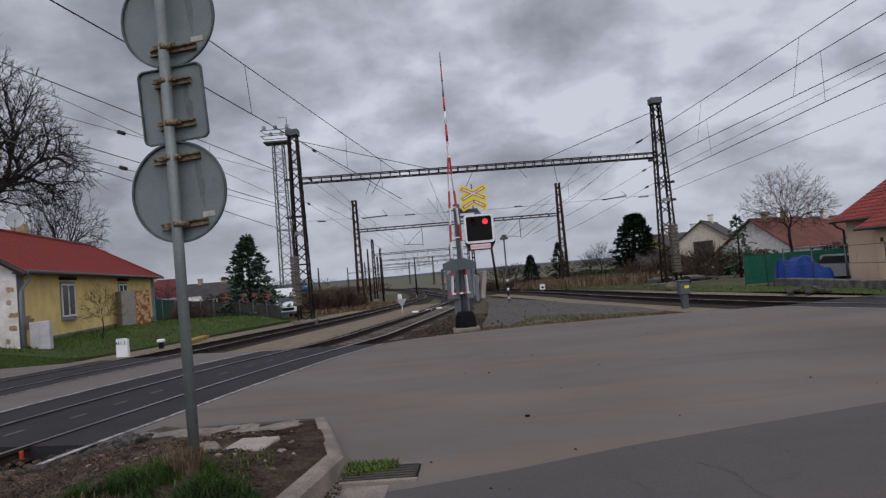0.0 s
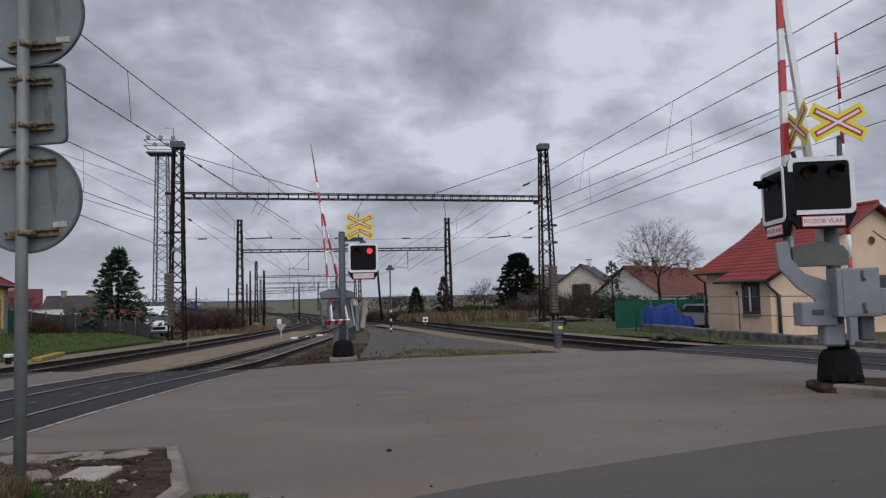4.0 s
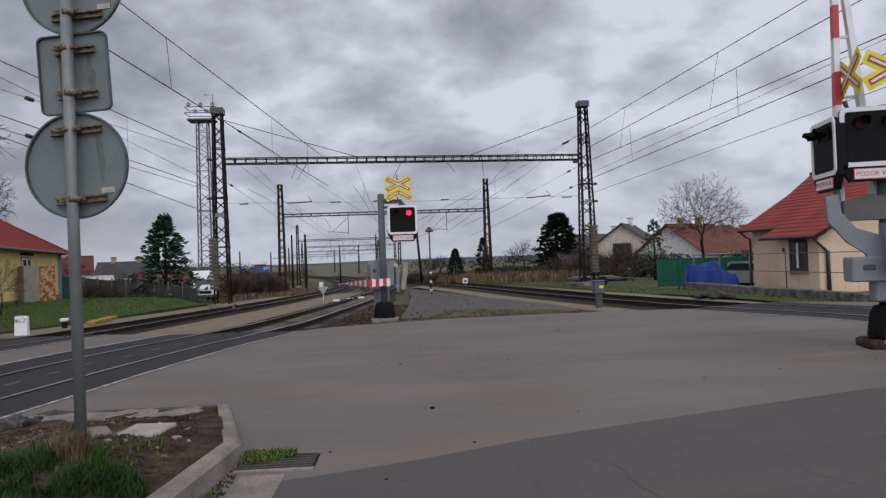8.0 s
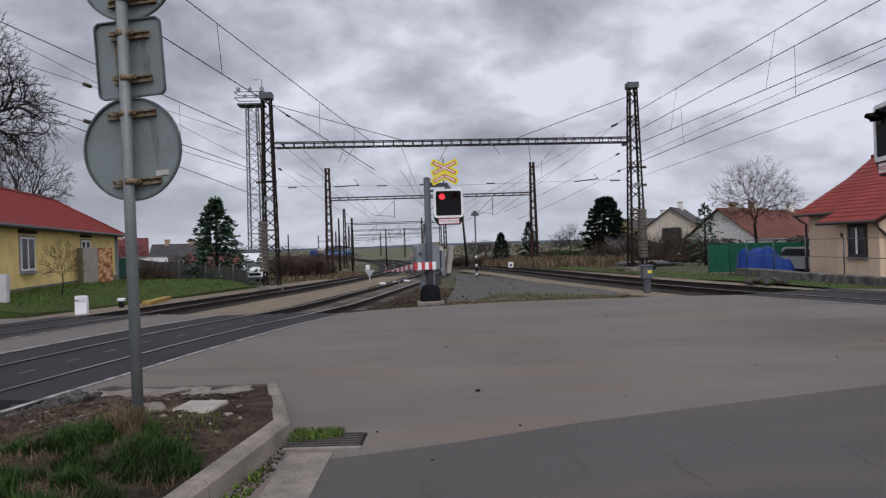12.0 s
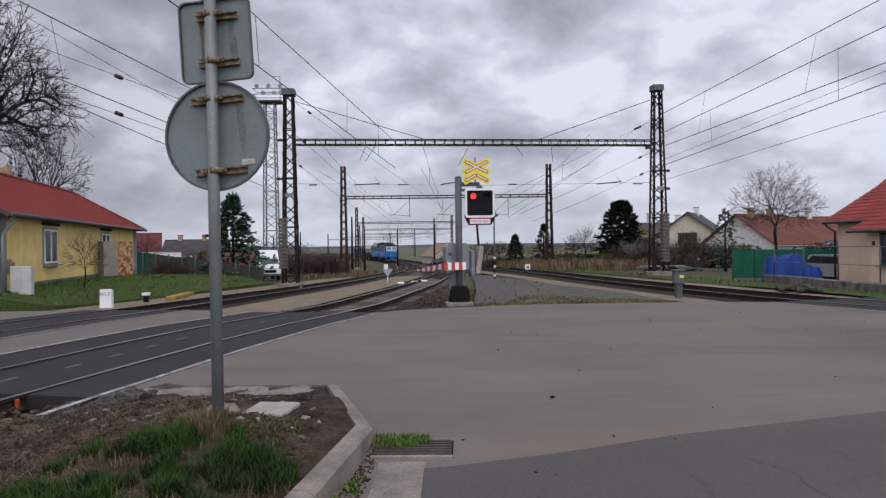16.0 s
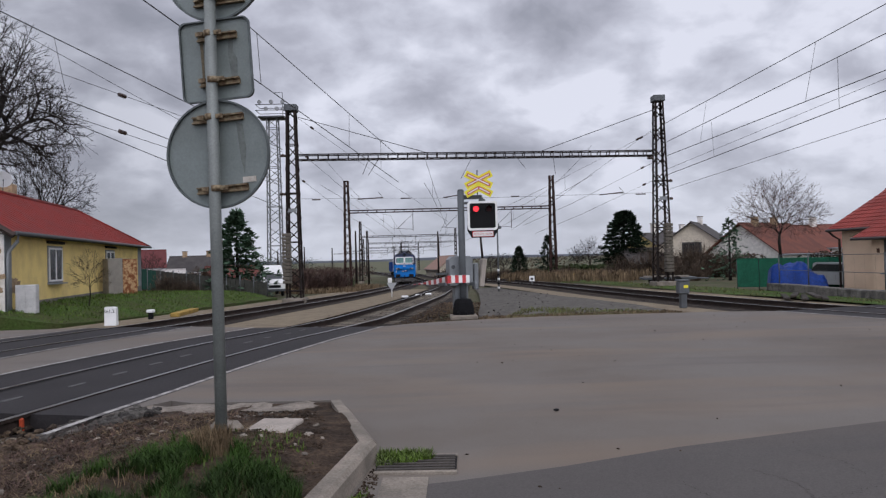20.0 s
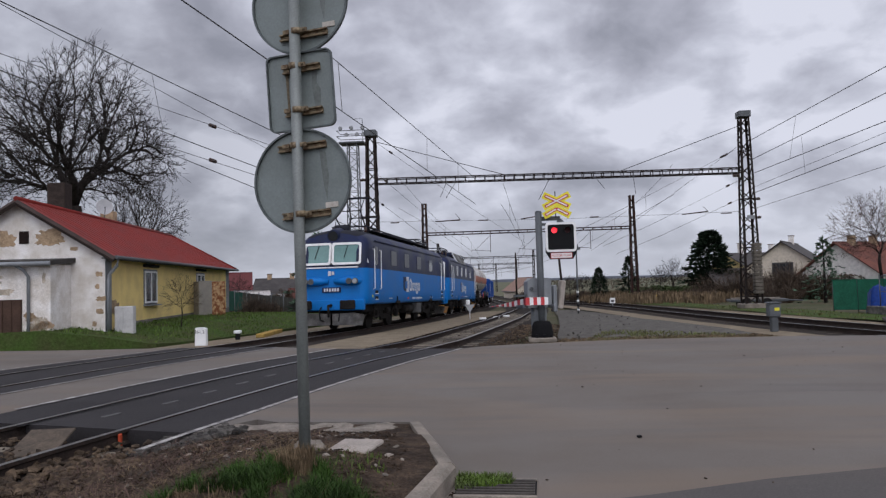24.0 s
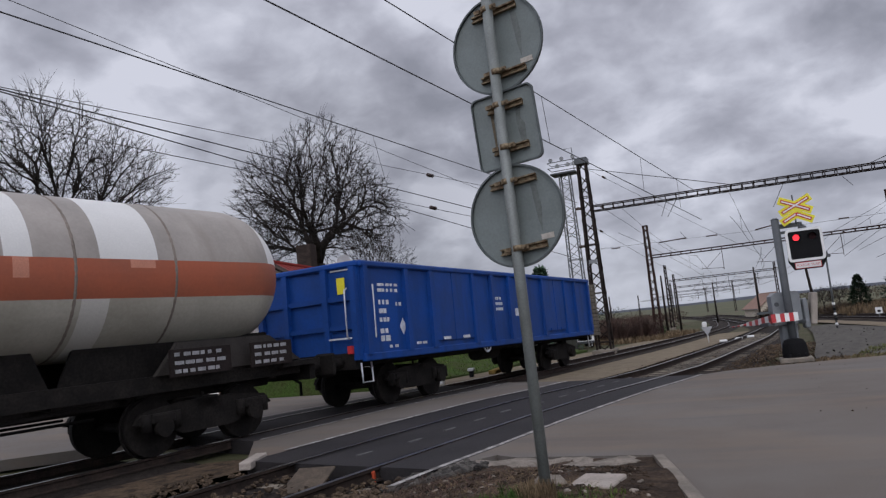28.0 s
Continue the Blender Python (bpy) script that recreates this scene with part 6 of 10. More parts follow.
def build_yellow_house():
    rng = random.Random(31)
    hx, L, wall, rise = 2.72, 19.8, 2.62, 1.72
    g = thing("yellow_house", pose(-13.445, 22.965, 0.28, 0, 0, 10.1), "low yellow and peeling white railway house under a red sheet roof", "house", "houses")
    # local: the yellow wall is x = 0, the white gable is y = 0
    prism_pts = [(-2 * hx, -1.2), (0, -1.2), (0, wall), (-hx, wall + rise), (-2 * hx, wall)]
    part("gable_end", prism(B(), prism_pts, 0, 0.4, axis="y"), WHITE_WALL, g, "white plaster gable peeling to bare brick")
    part("side_wall", box(B(), (-0.2, L / 2 + 0.2, wall / 2 - 0.6), (0.4, L - 0.4, wall + 1.2)), YELLOW_WALL, g, "yellow plaster side wall")
    part("side_wall", box(B(), (-2 * hx + 0.2, L / 2 + 0.2, wall / 2 - 0.6), (0.4, L - 0.4, wall + 1.2)), YELLOW_WALL, g)
    part("end_wall", box(B(), (-hx, L - 0.2, wall / 2 - 0.6), (2 * hx - 0.8, 0.4, wall + 1.2)), YELLOW_WALL, g)
    part("corner_band", box(B(), (0.006, 0.28, wall / 2 - 0.4), (0.02, 0.55, wall + 0.8)), GREY_TRIM, g, "bare grey corner strip")
    part("corner_band", box(B(), (0.006, L - 0.42, wall / 2 - 0.4), (0.02, 0.8, wall + 0.8)), GREY_TRIM, g, "bare grey corner strip")
    part("plinth", box(B(), (0.012, L / 2 + 0.4, -0.1), (0.03, L - 1.2, 0.5)), PLINTH, g, "damp-stained plinth")
    patch("peeled_plaster", blob(rng, 0.75, 0.75, 1.3, 0.6), 0.008, 0.014, "x", BARE_BRICK, g)
    # roof: gable towards the road, hip at the far end
    ov, k = 0.42, rise / hx
    ze, zr, e0, e1 = wall - ov * k + 0.1, wall + rise + 0.1, -0.32, L + 0.45
    r_ = new("roof")
    r_.parent = g
    right = [(ov, e0, ze), (ov, e1, ze), (-hx, L - 2.6, zr), (-hx, e0, zr)]
    left = [(-2 * hx - ov, e0, ze), (-2 * hx - ov, e1, ze), (-hx, L - 2.6, zr), (-hx, e0, zr)]
    hip = [(ov, e1, ze), (-2 * hx - ov, e1, ze), (-hx, L - 2.6, zr)]
    for q in (right, left, hip):
        part("roof_plane", slab(B(), q, 0.09), ROOF_RED, r_, "red profiled sheet roofing")
    n = 46
    for i in range(1, n):
        u = i / n
        a = Vector(right[0]).lerp(Vector(right[1]), u)
        top_y = a.y
        f = 1.0 if top_y < L - 2.6 else max(0.04, (e1 - top_y) / (e1 - L + 2.6))
        b = Vector((ov + (-hx - ov) * f, top_y, ze + (zr - ze) * f))
        part("roof_seam", rod(B(), a + Vector((0, 0, 0.004)), b + Vector((0, 0, 0.004)), 0.014, n=4), ROOF_RED, r_)
    part("ridge_cap", rod(B(), (-hx, e0, zr), (-hx, L - 2.6, zr), 0.09, n=8), ROOF_RED, r_)
    part("ridge_cap", rod(B(), (-hx, L - 2.6, zr), (ov, e1, ze), 0.07, n=8), ROOF_RED, r_)
    for q in (right, left):
        part("verge_board", rod(B(), Vector(q[0]) + Vector((0, 0, -0.12)), Vector(q[3]) + Vector((0, 0, -0.12)), 0.1, n=4), mat("dark_board", (0.06, 0.045, 0.04), 0.9, var=0.3), r_)
    part("gutter", rod(B(), (ov + 0.05, e0, ze - 0.04), (ov + 0.05, e1, ze - 0.04), 0.07, n=8), DARK_GREY, g, "dark grey gutter")
    part("eave_board", box(B(), (ov / 2, L / 2, ze - 0.05), (ov, L + 0.6, 0.05)), mat("eave_grey", (0.09, 0.085, 0.08), 0.8, var=0.2), g)
    part("downpipe", tube(B(), [(ov + 0.05, -0.1, ze - 0.08), (ov + 0.03, -0.15, ze - 0.3), (0.1, 0.1, ze - 0.62), (0.08, 0.06, ze - 0.8), (0.08, 0.06, -0.2)], 0.055, n=8), GREY_PAINT, g, "galvanised downpipe")
    for y in (4.75, 12.8):
        o = window_on(g, "+x", y, 1.42, 1.5, 1.28, (0, 0), lintel=True, pane_m=mat("pane_grey", (0.03, 0.032, 0.033), 0.15, var=0.3, scale=2))
        part("shutter_box", box(B(), (0, -0.06, 0.84), (1.8, 0.1, 0.1)), mat("lintel_dark", (0.035, 0.028, 0.025), 0.9, var=0.3), o)
    for x, z, w, h in ((-1.75, 3.14, 1.05, 0.62), (-3.3, 3.1, 0.9, 0.6), (-1.0, 2.75, 0.3, 0.16)):
        patch("exposed_brickwork", blob(rng, x, z, w, h), -0.012, 0.0, "y", BARE_BRICK, g, "bare brick where the plaster fell off")
    part("gable_hatch", box(B(), (-2.6, -0.01, 3.16), (0.3, 0.05, 0.42)), mat("dark_opening", (0.02, 0.012, 0.01), 0.9, var=0.3), g)
    for k in range(5):
        patch("exposed_brickwork", blob(rng, -0.3 + rng.uniform(-0.14, 0.2), 0.2 + 0.42 * k, 0.16 + 0.12 * (k % 3), 0.2), -0.008, 0.0, "y", BARE_BRICK, g)
    # white annex under the gable with a lean-to roof and a brown gate
    a = new("annex")
    a.parent = g
    part("annex_wall", box(B(), (-3.75, -0.75, 0.5), (5.3, 1.5, 3.4)), WHITE_WALL, a, "white plaster annex, cracked at the foot")
    part("annex_roof", box(B(), (-3.8, -0.85, 2.3), (5.7, 2.0, 0.16), m=pose(0, 0, 0, 4, 0, 0)), mat("felt_roof", (0.07, 0.065, 0.06), 0.9, var=0.3), a)
    part("annex_gutter", rod(B(), (-6.6, -1.88, 2.2), (-0.95, -1.88, 2.2), 0.07, n=8), GREY_PAINT, a)
    part("annex_downpipe", tube(B(), [(-2.05, -1.86, 2.2), (-1.8, -1.7, 2.0), (-1.73, -1.58, 1.8), (-1.73, -1.58, -0.4)], 0.05, n=8), GREY_PAINT, a)
    part("gate", box(B(), (-3.25, -1.53, 0.35), (2.6, 0.06, 1.5)), mat("brown_gate", (0.075, 0.045, 0.033), 0.8, var=0.3, scale=2), a, "brown boarded gate")
    for k in range(10):
        part("gate_board", box(B(), (-4.42 + k * 0.26, -1.57, 0.35), (0.2, 0.03, 1.45)), mat("brown_gate", (0.07, 0.04, 0.03)), a)
    for x, z, w, h in ((-3.1, 1.72, 1.5, 0.3), (-2.6, 1.35, 1.0, 0.24), (-1.42, 0.25, 0.62, 0.75), (-1.3, 1.75, 0.12, 0.4)):
        patch("cracked_plaster", blob(rng, x, z, w, h), -1.508, -1.5, "y", mat("weathered_plaster", (0.5, 0.43, 0.34), 0.9, var=0.35, scale=5, fine=40, bump=0.5, bdist=0.01), a)
    for k in range(8):
        patch("cracked_plaster", blob(rng, -1.7 + rng.uniform(-0.1, 0.6), 0.1 + rng.uniform(0, 0.6), 0.4, 0.2), -1.508, -1.5, "y", BARE_BRICK, a)
    # chimneys, dish
    part("chimney", box(B(), (-3.0, 3.6, zr + 0.3), (0.66, 0.66, 1.5), bevel=0.02), mat("sooty_brick", (0.045, 0.034, 0.029), 0.9, var=0.35, scale=5), g, "dark sooty chimney")
    part("chimney", box(B(), (-3.0, 8.6, zr + 0.1), (0.55, 0.55, 0.8), bevel=0.02), BARE_BRICK, g)
    d = new("satellite_dish")
    d.parent = g
    d.matrix_basis = pose(-2.7, 7.3, zr + 0.55, 82, 0, 25) @ Matrix.Scale(0.68, 4)
    bm = B()
    rr = [[bm.verts.new((r * math.cos(2 * math.pi * q / 28), r * math.sin(2 * math.pi * q / 28), 0.3 * r * r)) for q in range(28)] for r in (0.12, 0.3, 0.5)]
    for p, q in zip(rr, rr[1:]):
        for s in range(28):
            bm.faces.new((p[s], p[(s + 1) % 28], q[(s + 1) % 28], q[s]))
    bm.faces.new(rr[0][::-1])
    bmesh.ops.solidify(bm, geom=bm.faces[:], thickness=0.02)
    part("dish", bm, TERRACOTTA, d, "white satellite dish")
    part("dish_arm", rod(B(), (0, -0.45, 0.08), (0, -0.1, 0.5), 0.02, n=6), DARK_GREY, d)
    part("dish_mast", rod(B(), (0, 0, 0), (0, -0.9, -0.25), 0.03, n=6), DARK_GREY, d)


build_yellow_house()


def local_yh(x, y, z=0.0):
    a = radians(10.1)
    return (-13.62 + x * math.cos(a) - y * math.sin(a), 23.95 + x * math.sin(a) + y * math.cos(a), z)


def build_yellow_yard():
    rng = random.Random(33)
    p = local_yh(0.5, -0.55)
    g = thing("meter_cabinet", pose(p[0], p[1], 0.1, 0, 0, 10), "pale grey double meter cabinet by the house wall", "cabinet")
    part("case", box(B(), (0, 0, 0.47), (0.62, 0.3, 0.94), bevel=0.015), mat("meter_case_grey", (0.5, 0.49, 0.48), 0.7, var=0.2, scale=3), g)
    for k in (-1, 1):
        part("door", box(B(), (k * 0.15, -0.155, 0.5), (0.29, 0.015, 0.82), bevel=0.005), mat("meter_case_grey", (0.5, 0.49, 0.48)), g)
    p = local_yh(0.85, 10.2)
    g = thing("sheet_shed", pose(p[0], p[1], 0.05, 0, 0, -38), "rusty sheet metal box leaning by the house", "shed")
    part("grey_panel", box(B(), (0.2, -0.36, 0.95), (0.06, 0.7, 1.95), bevel=0.01), CARDBOARD, g, "weathered grey panel")
    part("rust_panel", box(B(), (0.2, 0.36, 0.93), (0.06, 0.72, 1.9), bevel=0.01), RUST_DOOR, g, "rust-streaked sheet panel")
    part("side_panel", box(B(), (-0.05, -0.68, 0.95), (0.42, 0.05, 1.9)), CARDBOARD, g)
    part("back_panel", box(B(), (-0.28, 0, 0.95), (0.05, 1.4, 1.9)), CARDBOARD, g)


build_yellow_yard()


def build_peach_house():
    g = thing("peach_house", pose(18.0, 25.75, 0.0, 0, 0, 7), "peach plastered bungalow under a bright red tiled roof", "house", "houses")
    # local: the low front is x = 0, the gable with the round vent is y = 0
    brown = mat("gutter_brown", (0.045, 0.03, 0.026), 0.5, var=0.2)
    edge = mat("roof_edge_red", (0.12, 0.025, 0.022), 0.6, var=0.2)
    dark = mat("dark_frame", (0.05, 0.045, 0.042), 0.6, var=0.2)
    ex, ez, kx, kz, rx, rz = -0.42, 1.98, 3.7, 4.05, 5.35, 5.08

    def roof_z(x):
        return ez + (kz - ez) * (x - ex) / (kx - ex) if x < kx else kz + (rz - kz) * (x - kx) / (rx - kx)

    part("gable_wall", prism(B(), [(0, -0.4), (10.7, -0.4), (10.7, roof_z(0) - 0.12), (2 * rx - kx, kz - 0.12), (rx, rz - 0.12), (kx, kz - 0.12), (0, roof_z(0) - 0.12)], 0, 0.4, axis="y"), PEACH_WALL, g, "peach plaster gable with a round vent")
    part("front_wall", box(B(), (0.2, 1.35, 0.8), (0.4, 1.9, 2.4)), PEACH_WALL, g)
    part("return_wall", box(B(), (0.65, 2.1, 0.8), (0.5, 0.4, 2.5)), PEACH_WALL, g)
    part("recessed_wall", box(B(), (1.1, 3.73, 1.0), (0.4, 2.85, 2.8)), PEACH_WALL, g)
    part("back_wall", box(B(), (6.0, 4.95, 1.1), (9.4, 0.4, 3.0)), PEACH_WALL, g)
    part("back_wall", box(B(), (10.5, 2.57, 0.8), (0.4, 4.35, 2.4)), PEACH_WALL, g)
    r_ = new("roof")
    r_.parent = g
    y0, ys, y1, y2 = -0.35, 2.86, 5.5, 6.5
    sx = 0.45
    planes = ([(ex, y0, ez), (sx, y0, roof_z(sx)), (sx, ys, roof_z(sx)), (ex, ys, ez)],
              [(sx, y0, roof_z(sx)), (kx, y0, kz), (kx, 6.15, kz), (sx, y1, roof_z(sx))],
              [(kx, y0, kz), (rx, y0, rz), (rx, y2, rz), (kx, 6.15, kz)],
              [(2 * rx - ex, y0, ez), (rx, y0, rz), (rx, y2, rz), (2 * rx - ex, y1, ez)])
    for q in planes:
        part("roof_plane", slab(B(), q, 0.1), ROOF_TILE, r_, "red roof tiles in courses")
    part("gable_fill", prism(B(), [(0.9, 2.3), (9.6, 2.3), (rx, rz - 0.25)], 4.76, 5.14, axis="y"), PEACH_WALL, g)
    # rows of tiles up the slope and the rolls across them
    x = ex + 0.36
    while x < rx - 0.1:
        far = ys if x < sx else y1 + (y2 - y1) * (x - sx) / (rx - sx)
        part("tile_course", box(B(), (x, (y0 + far) / 2, roof_z(x) + 0.006), (0.035, far - y0, 0.024)), ROOF_TILE, r_)
        x += 0.34
    y = y0 + 0.2
    while y < y1 - 0.1:
        a = ex if y < ys else sx
        part("tile_roll", rod(B(), (a, y, roof_z(a) + 0.004), (kx, y, kz + 0.004), 0.02, n=4), ROOF_TILE, r_)
        part("tile_roll", rod(B(), (kx, y, kz + 0.004), (rx, y, rz + 0.004), 0.02, n=4), ROOF_TILE, r_)
        y += 0.24
    part("ridge_cap", rod(B(), (rx, y0, rz + 0.02), (rx, y2, rz + 0.02), 0.1, n=10), ROOF_TILE, r_)
    for s_ in (-1, 1):
        f = [(rx + s_ * (rx - q[0]), y0 - 0.01, q[1] - 0.08) for q in ((ex, ez), (kx, kz), (rx, rz))]
        part("verge_board", tube(B(), f, 0.09, n=4), edge, r_)
    part("gutter", rod(B(), (ex - 0.04, y0, ez - 0.08), (ex - 0.04, ys, ez - 0.08), 0.06, n=8), brown, g)
    part("gutter", rod(B(), (sx - 0.04, ys, roof_z(sx) - 0.08), (sx - 0.04, y1, roof_z(sx) - 0.08), 0.06, n=8), brown, g)
    part("downpipe", tube(B(), [(ex, y0 + 0.1, ez - 0.12), (-0.1, -0.12, ez - 0.35), (0.28, -0.08, ez - 0.62), (0.32, -0.08, ez - 0.8), (0.32, -0.08, -0.2)], 0.05, n=8), brown, g)
    part("downpipe", tube(B(), [(sx, y1 - 0.1, roof_z(sx) - 0.12), (0.6, 5.3, 2.1), (0.82, 5.22, 1.95), (0.82, 5.22, -0.2)], 0.05, n=8), brown, g)
    o = window_on(g, "-x", 1.1, 1.18, 0.9, 1.16, (0, 0), frame_m=dark)
    part("mullion", box(B(), (0.02, -0.075, 0), (0.08, 0.03, 1.02)), WHITE_PAINT, o, "white window bar")
    window_on(g, "-y", 5.5, 1.3, 1.05, 1.36, (0, 0), frame_m=dark)
    part("round_vent", rod(B(), (5.25, -0.02, 3.5), (5.25, 0.02, 3.5), 0.19, n=20), mat("vent_brown", (0.10, 0.05, 0.035), 0.8, var=0.2), g)
    part("vent_ring", tube(B(), [(5.25 + 0.2 * math.cos(k * math.pi / 10), -0.02, 3.5 + 0.2 * math.sin(k * math.pi / 10)) for k in range(21)], 0.025, n=6), PEACH_WALL, g)
    part("slanting_cable", rod(B(), (5.35, -0.02, 3.92), (8.2, -0.02, 2.2), 0.018, n=5), brown, g)
    part("meter_hatch", box(B(), (-0.01, 1.95, 1.42), (0.03, 0.14, 0.17)), mat("vent_brown", (0.10, 0.05, 0.035)), g)


build_peach_house()


def build_garden_wall():
    """Low stone wall with a wire fence along the peach house's garden."""
    rng = random.Random(41)
    g = thing("garden_wall", Matrix(), "low rough garden wall with a thin wire fence", "garden wall", kind="structure")
    y = 30.4
    while y > 15.5:
        ln = rng.uniform(0.7, 1.3)
        x = 14.75 - (30.4 - y) * 0.02
        part("stone_block", box(B(), (x + rng.uniform(-0.02, 0.02), y - ln / 2, -0.03), (0.36, ln - 0.015, 0.34 + rng.uniform(-0.03, 0.03)), bevel=0.03), STONE_WALL, g)
        y -= ln
    y = 29.8
    while y > 16:
        x = 14.85 - (30.4 - y) * 0.02
        part("fence_post", rod(B(), (x, y, 0.1), (x, y, 1.38), 0.025, n=6), DARK_GREY, g)
        y -= 2.4
    for z in (0.7, 1.32):
        part("fence_wire", rod(B(), (14.85, 29.8, z), (14.57, 16.2, z), 0.012, n=4), DARK_GREY, g)
    bm = B()
    yy = 29.7
    while yy > 16.2:
        rod(bm, (14.845 - (30.4 - yy) * 0.02, yy, 0.15), (14.845 - (30.4 - yy) * 0.02, yy, 1.32), 0.0015, n=3, caps=False)
        yy -= 0.6
    part("wire_mesh", bm, DARK_GREY, g)
    tagged(bpy.data.objects["wire_mesh"], kind="stuff")


build_garden_wall()


def build_right_village():
    # white gabled house with brown roof, grey-roofed house behind, and others up the lane
    hs = house("white gabled house with an old brown tiled roof", pose(33.8, 70.5, -0.5, 0, 0, -60), 3.9, 3.7, 2.0, 2.7, mat("village_white", (0.68, 0.65, 0.60), 0.9, var=0.2), ROOF_BROWN, chimneys=((0.3, -2, 0.9), (0.2, 1.2, 0.9)))
    window_on(hs, "-y", 0.9, 1.2, 0.9, 1.0, (3.9, 3.7))
    window_on(hs, "+x", 1.5, 1.1, 0.9, 0.9, (3.9, 3.7))
    hs = house("cream gabled house with a dark roof", pose(31.2, 81, -0.4, 0, 0, -30), 3.6, 5.0, 2.6, 2.6, mat("village_cream", (0.60, 0.53, 0.43), 0.9, var=0.2), ROOF_DARK, chimneys=((0, 1, 1.1),))
    window_on(hs, "-y", 0.0, 2.4, 1.9, 1.3, (3.6, 5.0), mullion=2, frame_m=mat("dark_frame2", (0.04, 0.04, 0.04), 0.6), pane_m=GLASS_DARK)
    hs = house("long low house with a dark brown roof", pose(42.5, 76, -0.4, 0, 0, -84), 4.2, 6.4, 2.3, 2.2, mat("village_white", (0.5, 0.48, 0.45)), ROOF_BROWN, chimneys=((0.2, -1, 1.0),))
    for u in (-3.2, 0.2, 3.0):
        window_on(hs, "+x", u, 1.2, 1.6, 1.3, (4.2, 6.4), pane_m=GLASS_DARK, frame_m=mat("dark_frame2", (0.04, 0.04, 0.04)))
    hs = house("distant house with a grey mansard roof and two chimneys", pose(33.5, 98, -0.5, 0, 0, -75), 4.0, 4.2, 3.2, 1.6, mat("village_ochre", (0.46, 0.36, 0.16), 0.9, var=0.2), ROOF_DARK, chimneys=((0, -2.4, 1.4), (0.2, 2.0, 1.2)))
    window_on(hs, "+x", -1.5, 2.3, 1.4, 1.0, (4.0, 4.2), pane_m=GLASS_DARK)
    window_on(hs, "+x", 1.6, 2.3, 1.4, 1.0, (4.0, 4.2), pane_m=GLASS_DARK)
    house("dark low outbuilding with a black roof", pose(25.2, 79, -0.6, 0, 0, -80), 2.2, 3.6, 1.4, 1.3, mat("dark_boards", (0.06, 0.05, 0.045), 0.9, var=0.3), ROOF_DARK, kind="outbuilding")
    # behind the yellow house
    hs = house("pinkish house with a maroon roof far behind the fence", pose(-37.5, 92, -2.0, 0, 0, -70), 3.2, 3.4, 3.6, 2.0, mat("village_pink", (0.42, 0.27, 0.22), 0.9, var=0.15), mat("maroon_roof", (0.12, 0.035, 0.035), 0.7, var=0.2), chimneys=((0, 0.5, 0.7),))
    for u in (-1.8, 0, 1.8):
        window_on(hs, "+x", u, 2.4, 0.8, 1.1, (3.2, 3.4))
    hs = house("pale house with a grey-brown roof far behind the fence", pose(-31.5, 100, -1.6, 0, 0, -82), 3.0, 3.8, 2.6, 1.8, mat("village_cream", (0.48, 0.43, 0.36)), ROOF_DARK, chimneys=((0, -2.2, 0.8), (0, 1.0, 0.8)))
    for u in (-2.4, 0, 2.4):
        window_on(hs, "+x", u, 1.7, 0.9, 1.1, (3.6, 4.6))
    house("low house with an orange-red roof far behind the fence", pose(-23.6, 86, -1.9, 0, 0, -60), 2.2, 2.6, 1.7, 1.5, mat("village_cream", (0.48, 0.43, 0.36)), mat("orange_roof", (0.13, 0.045, 0.037), 0.7, var=0.2))
    house("white shed with a pale roof behind the fence", pose(-29.5, 78, -1.2, 0, 0, -65), 1.9, 2.6, 1.1, 1.2, WHITE_PAINT, mat("pale_roof", (0.45, 0.42, 0.40), 0.7, var=0.2), kind="shed")
    house("small pale gabled building among the yard bushes", pose(4.0, 150, -1.8, 0, 0, 15), 3.2, 5.0, 1.6, 2.4, mat("village_cream", (0.48, 0.43, 0.36)), mat("pinkish_roof", (0.28, 0.18, 0.14), 0.8, var=0.2))


build_right_village()


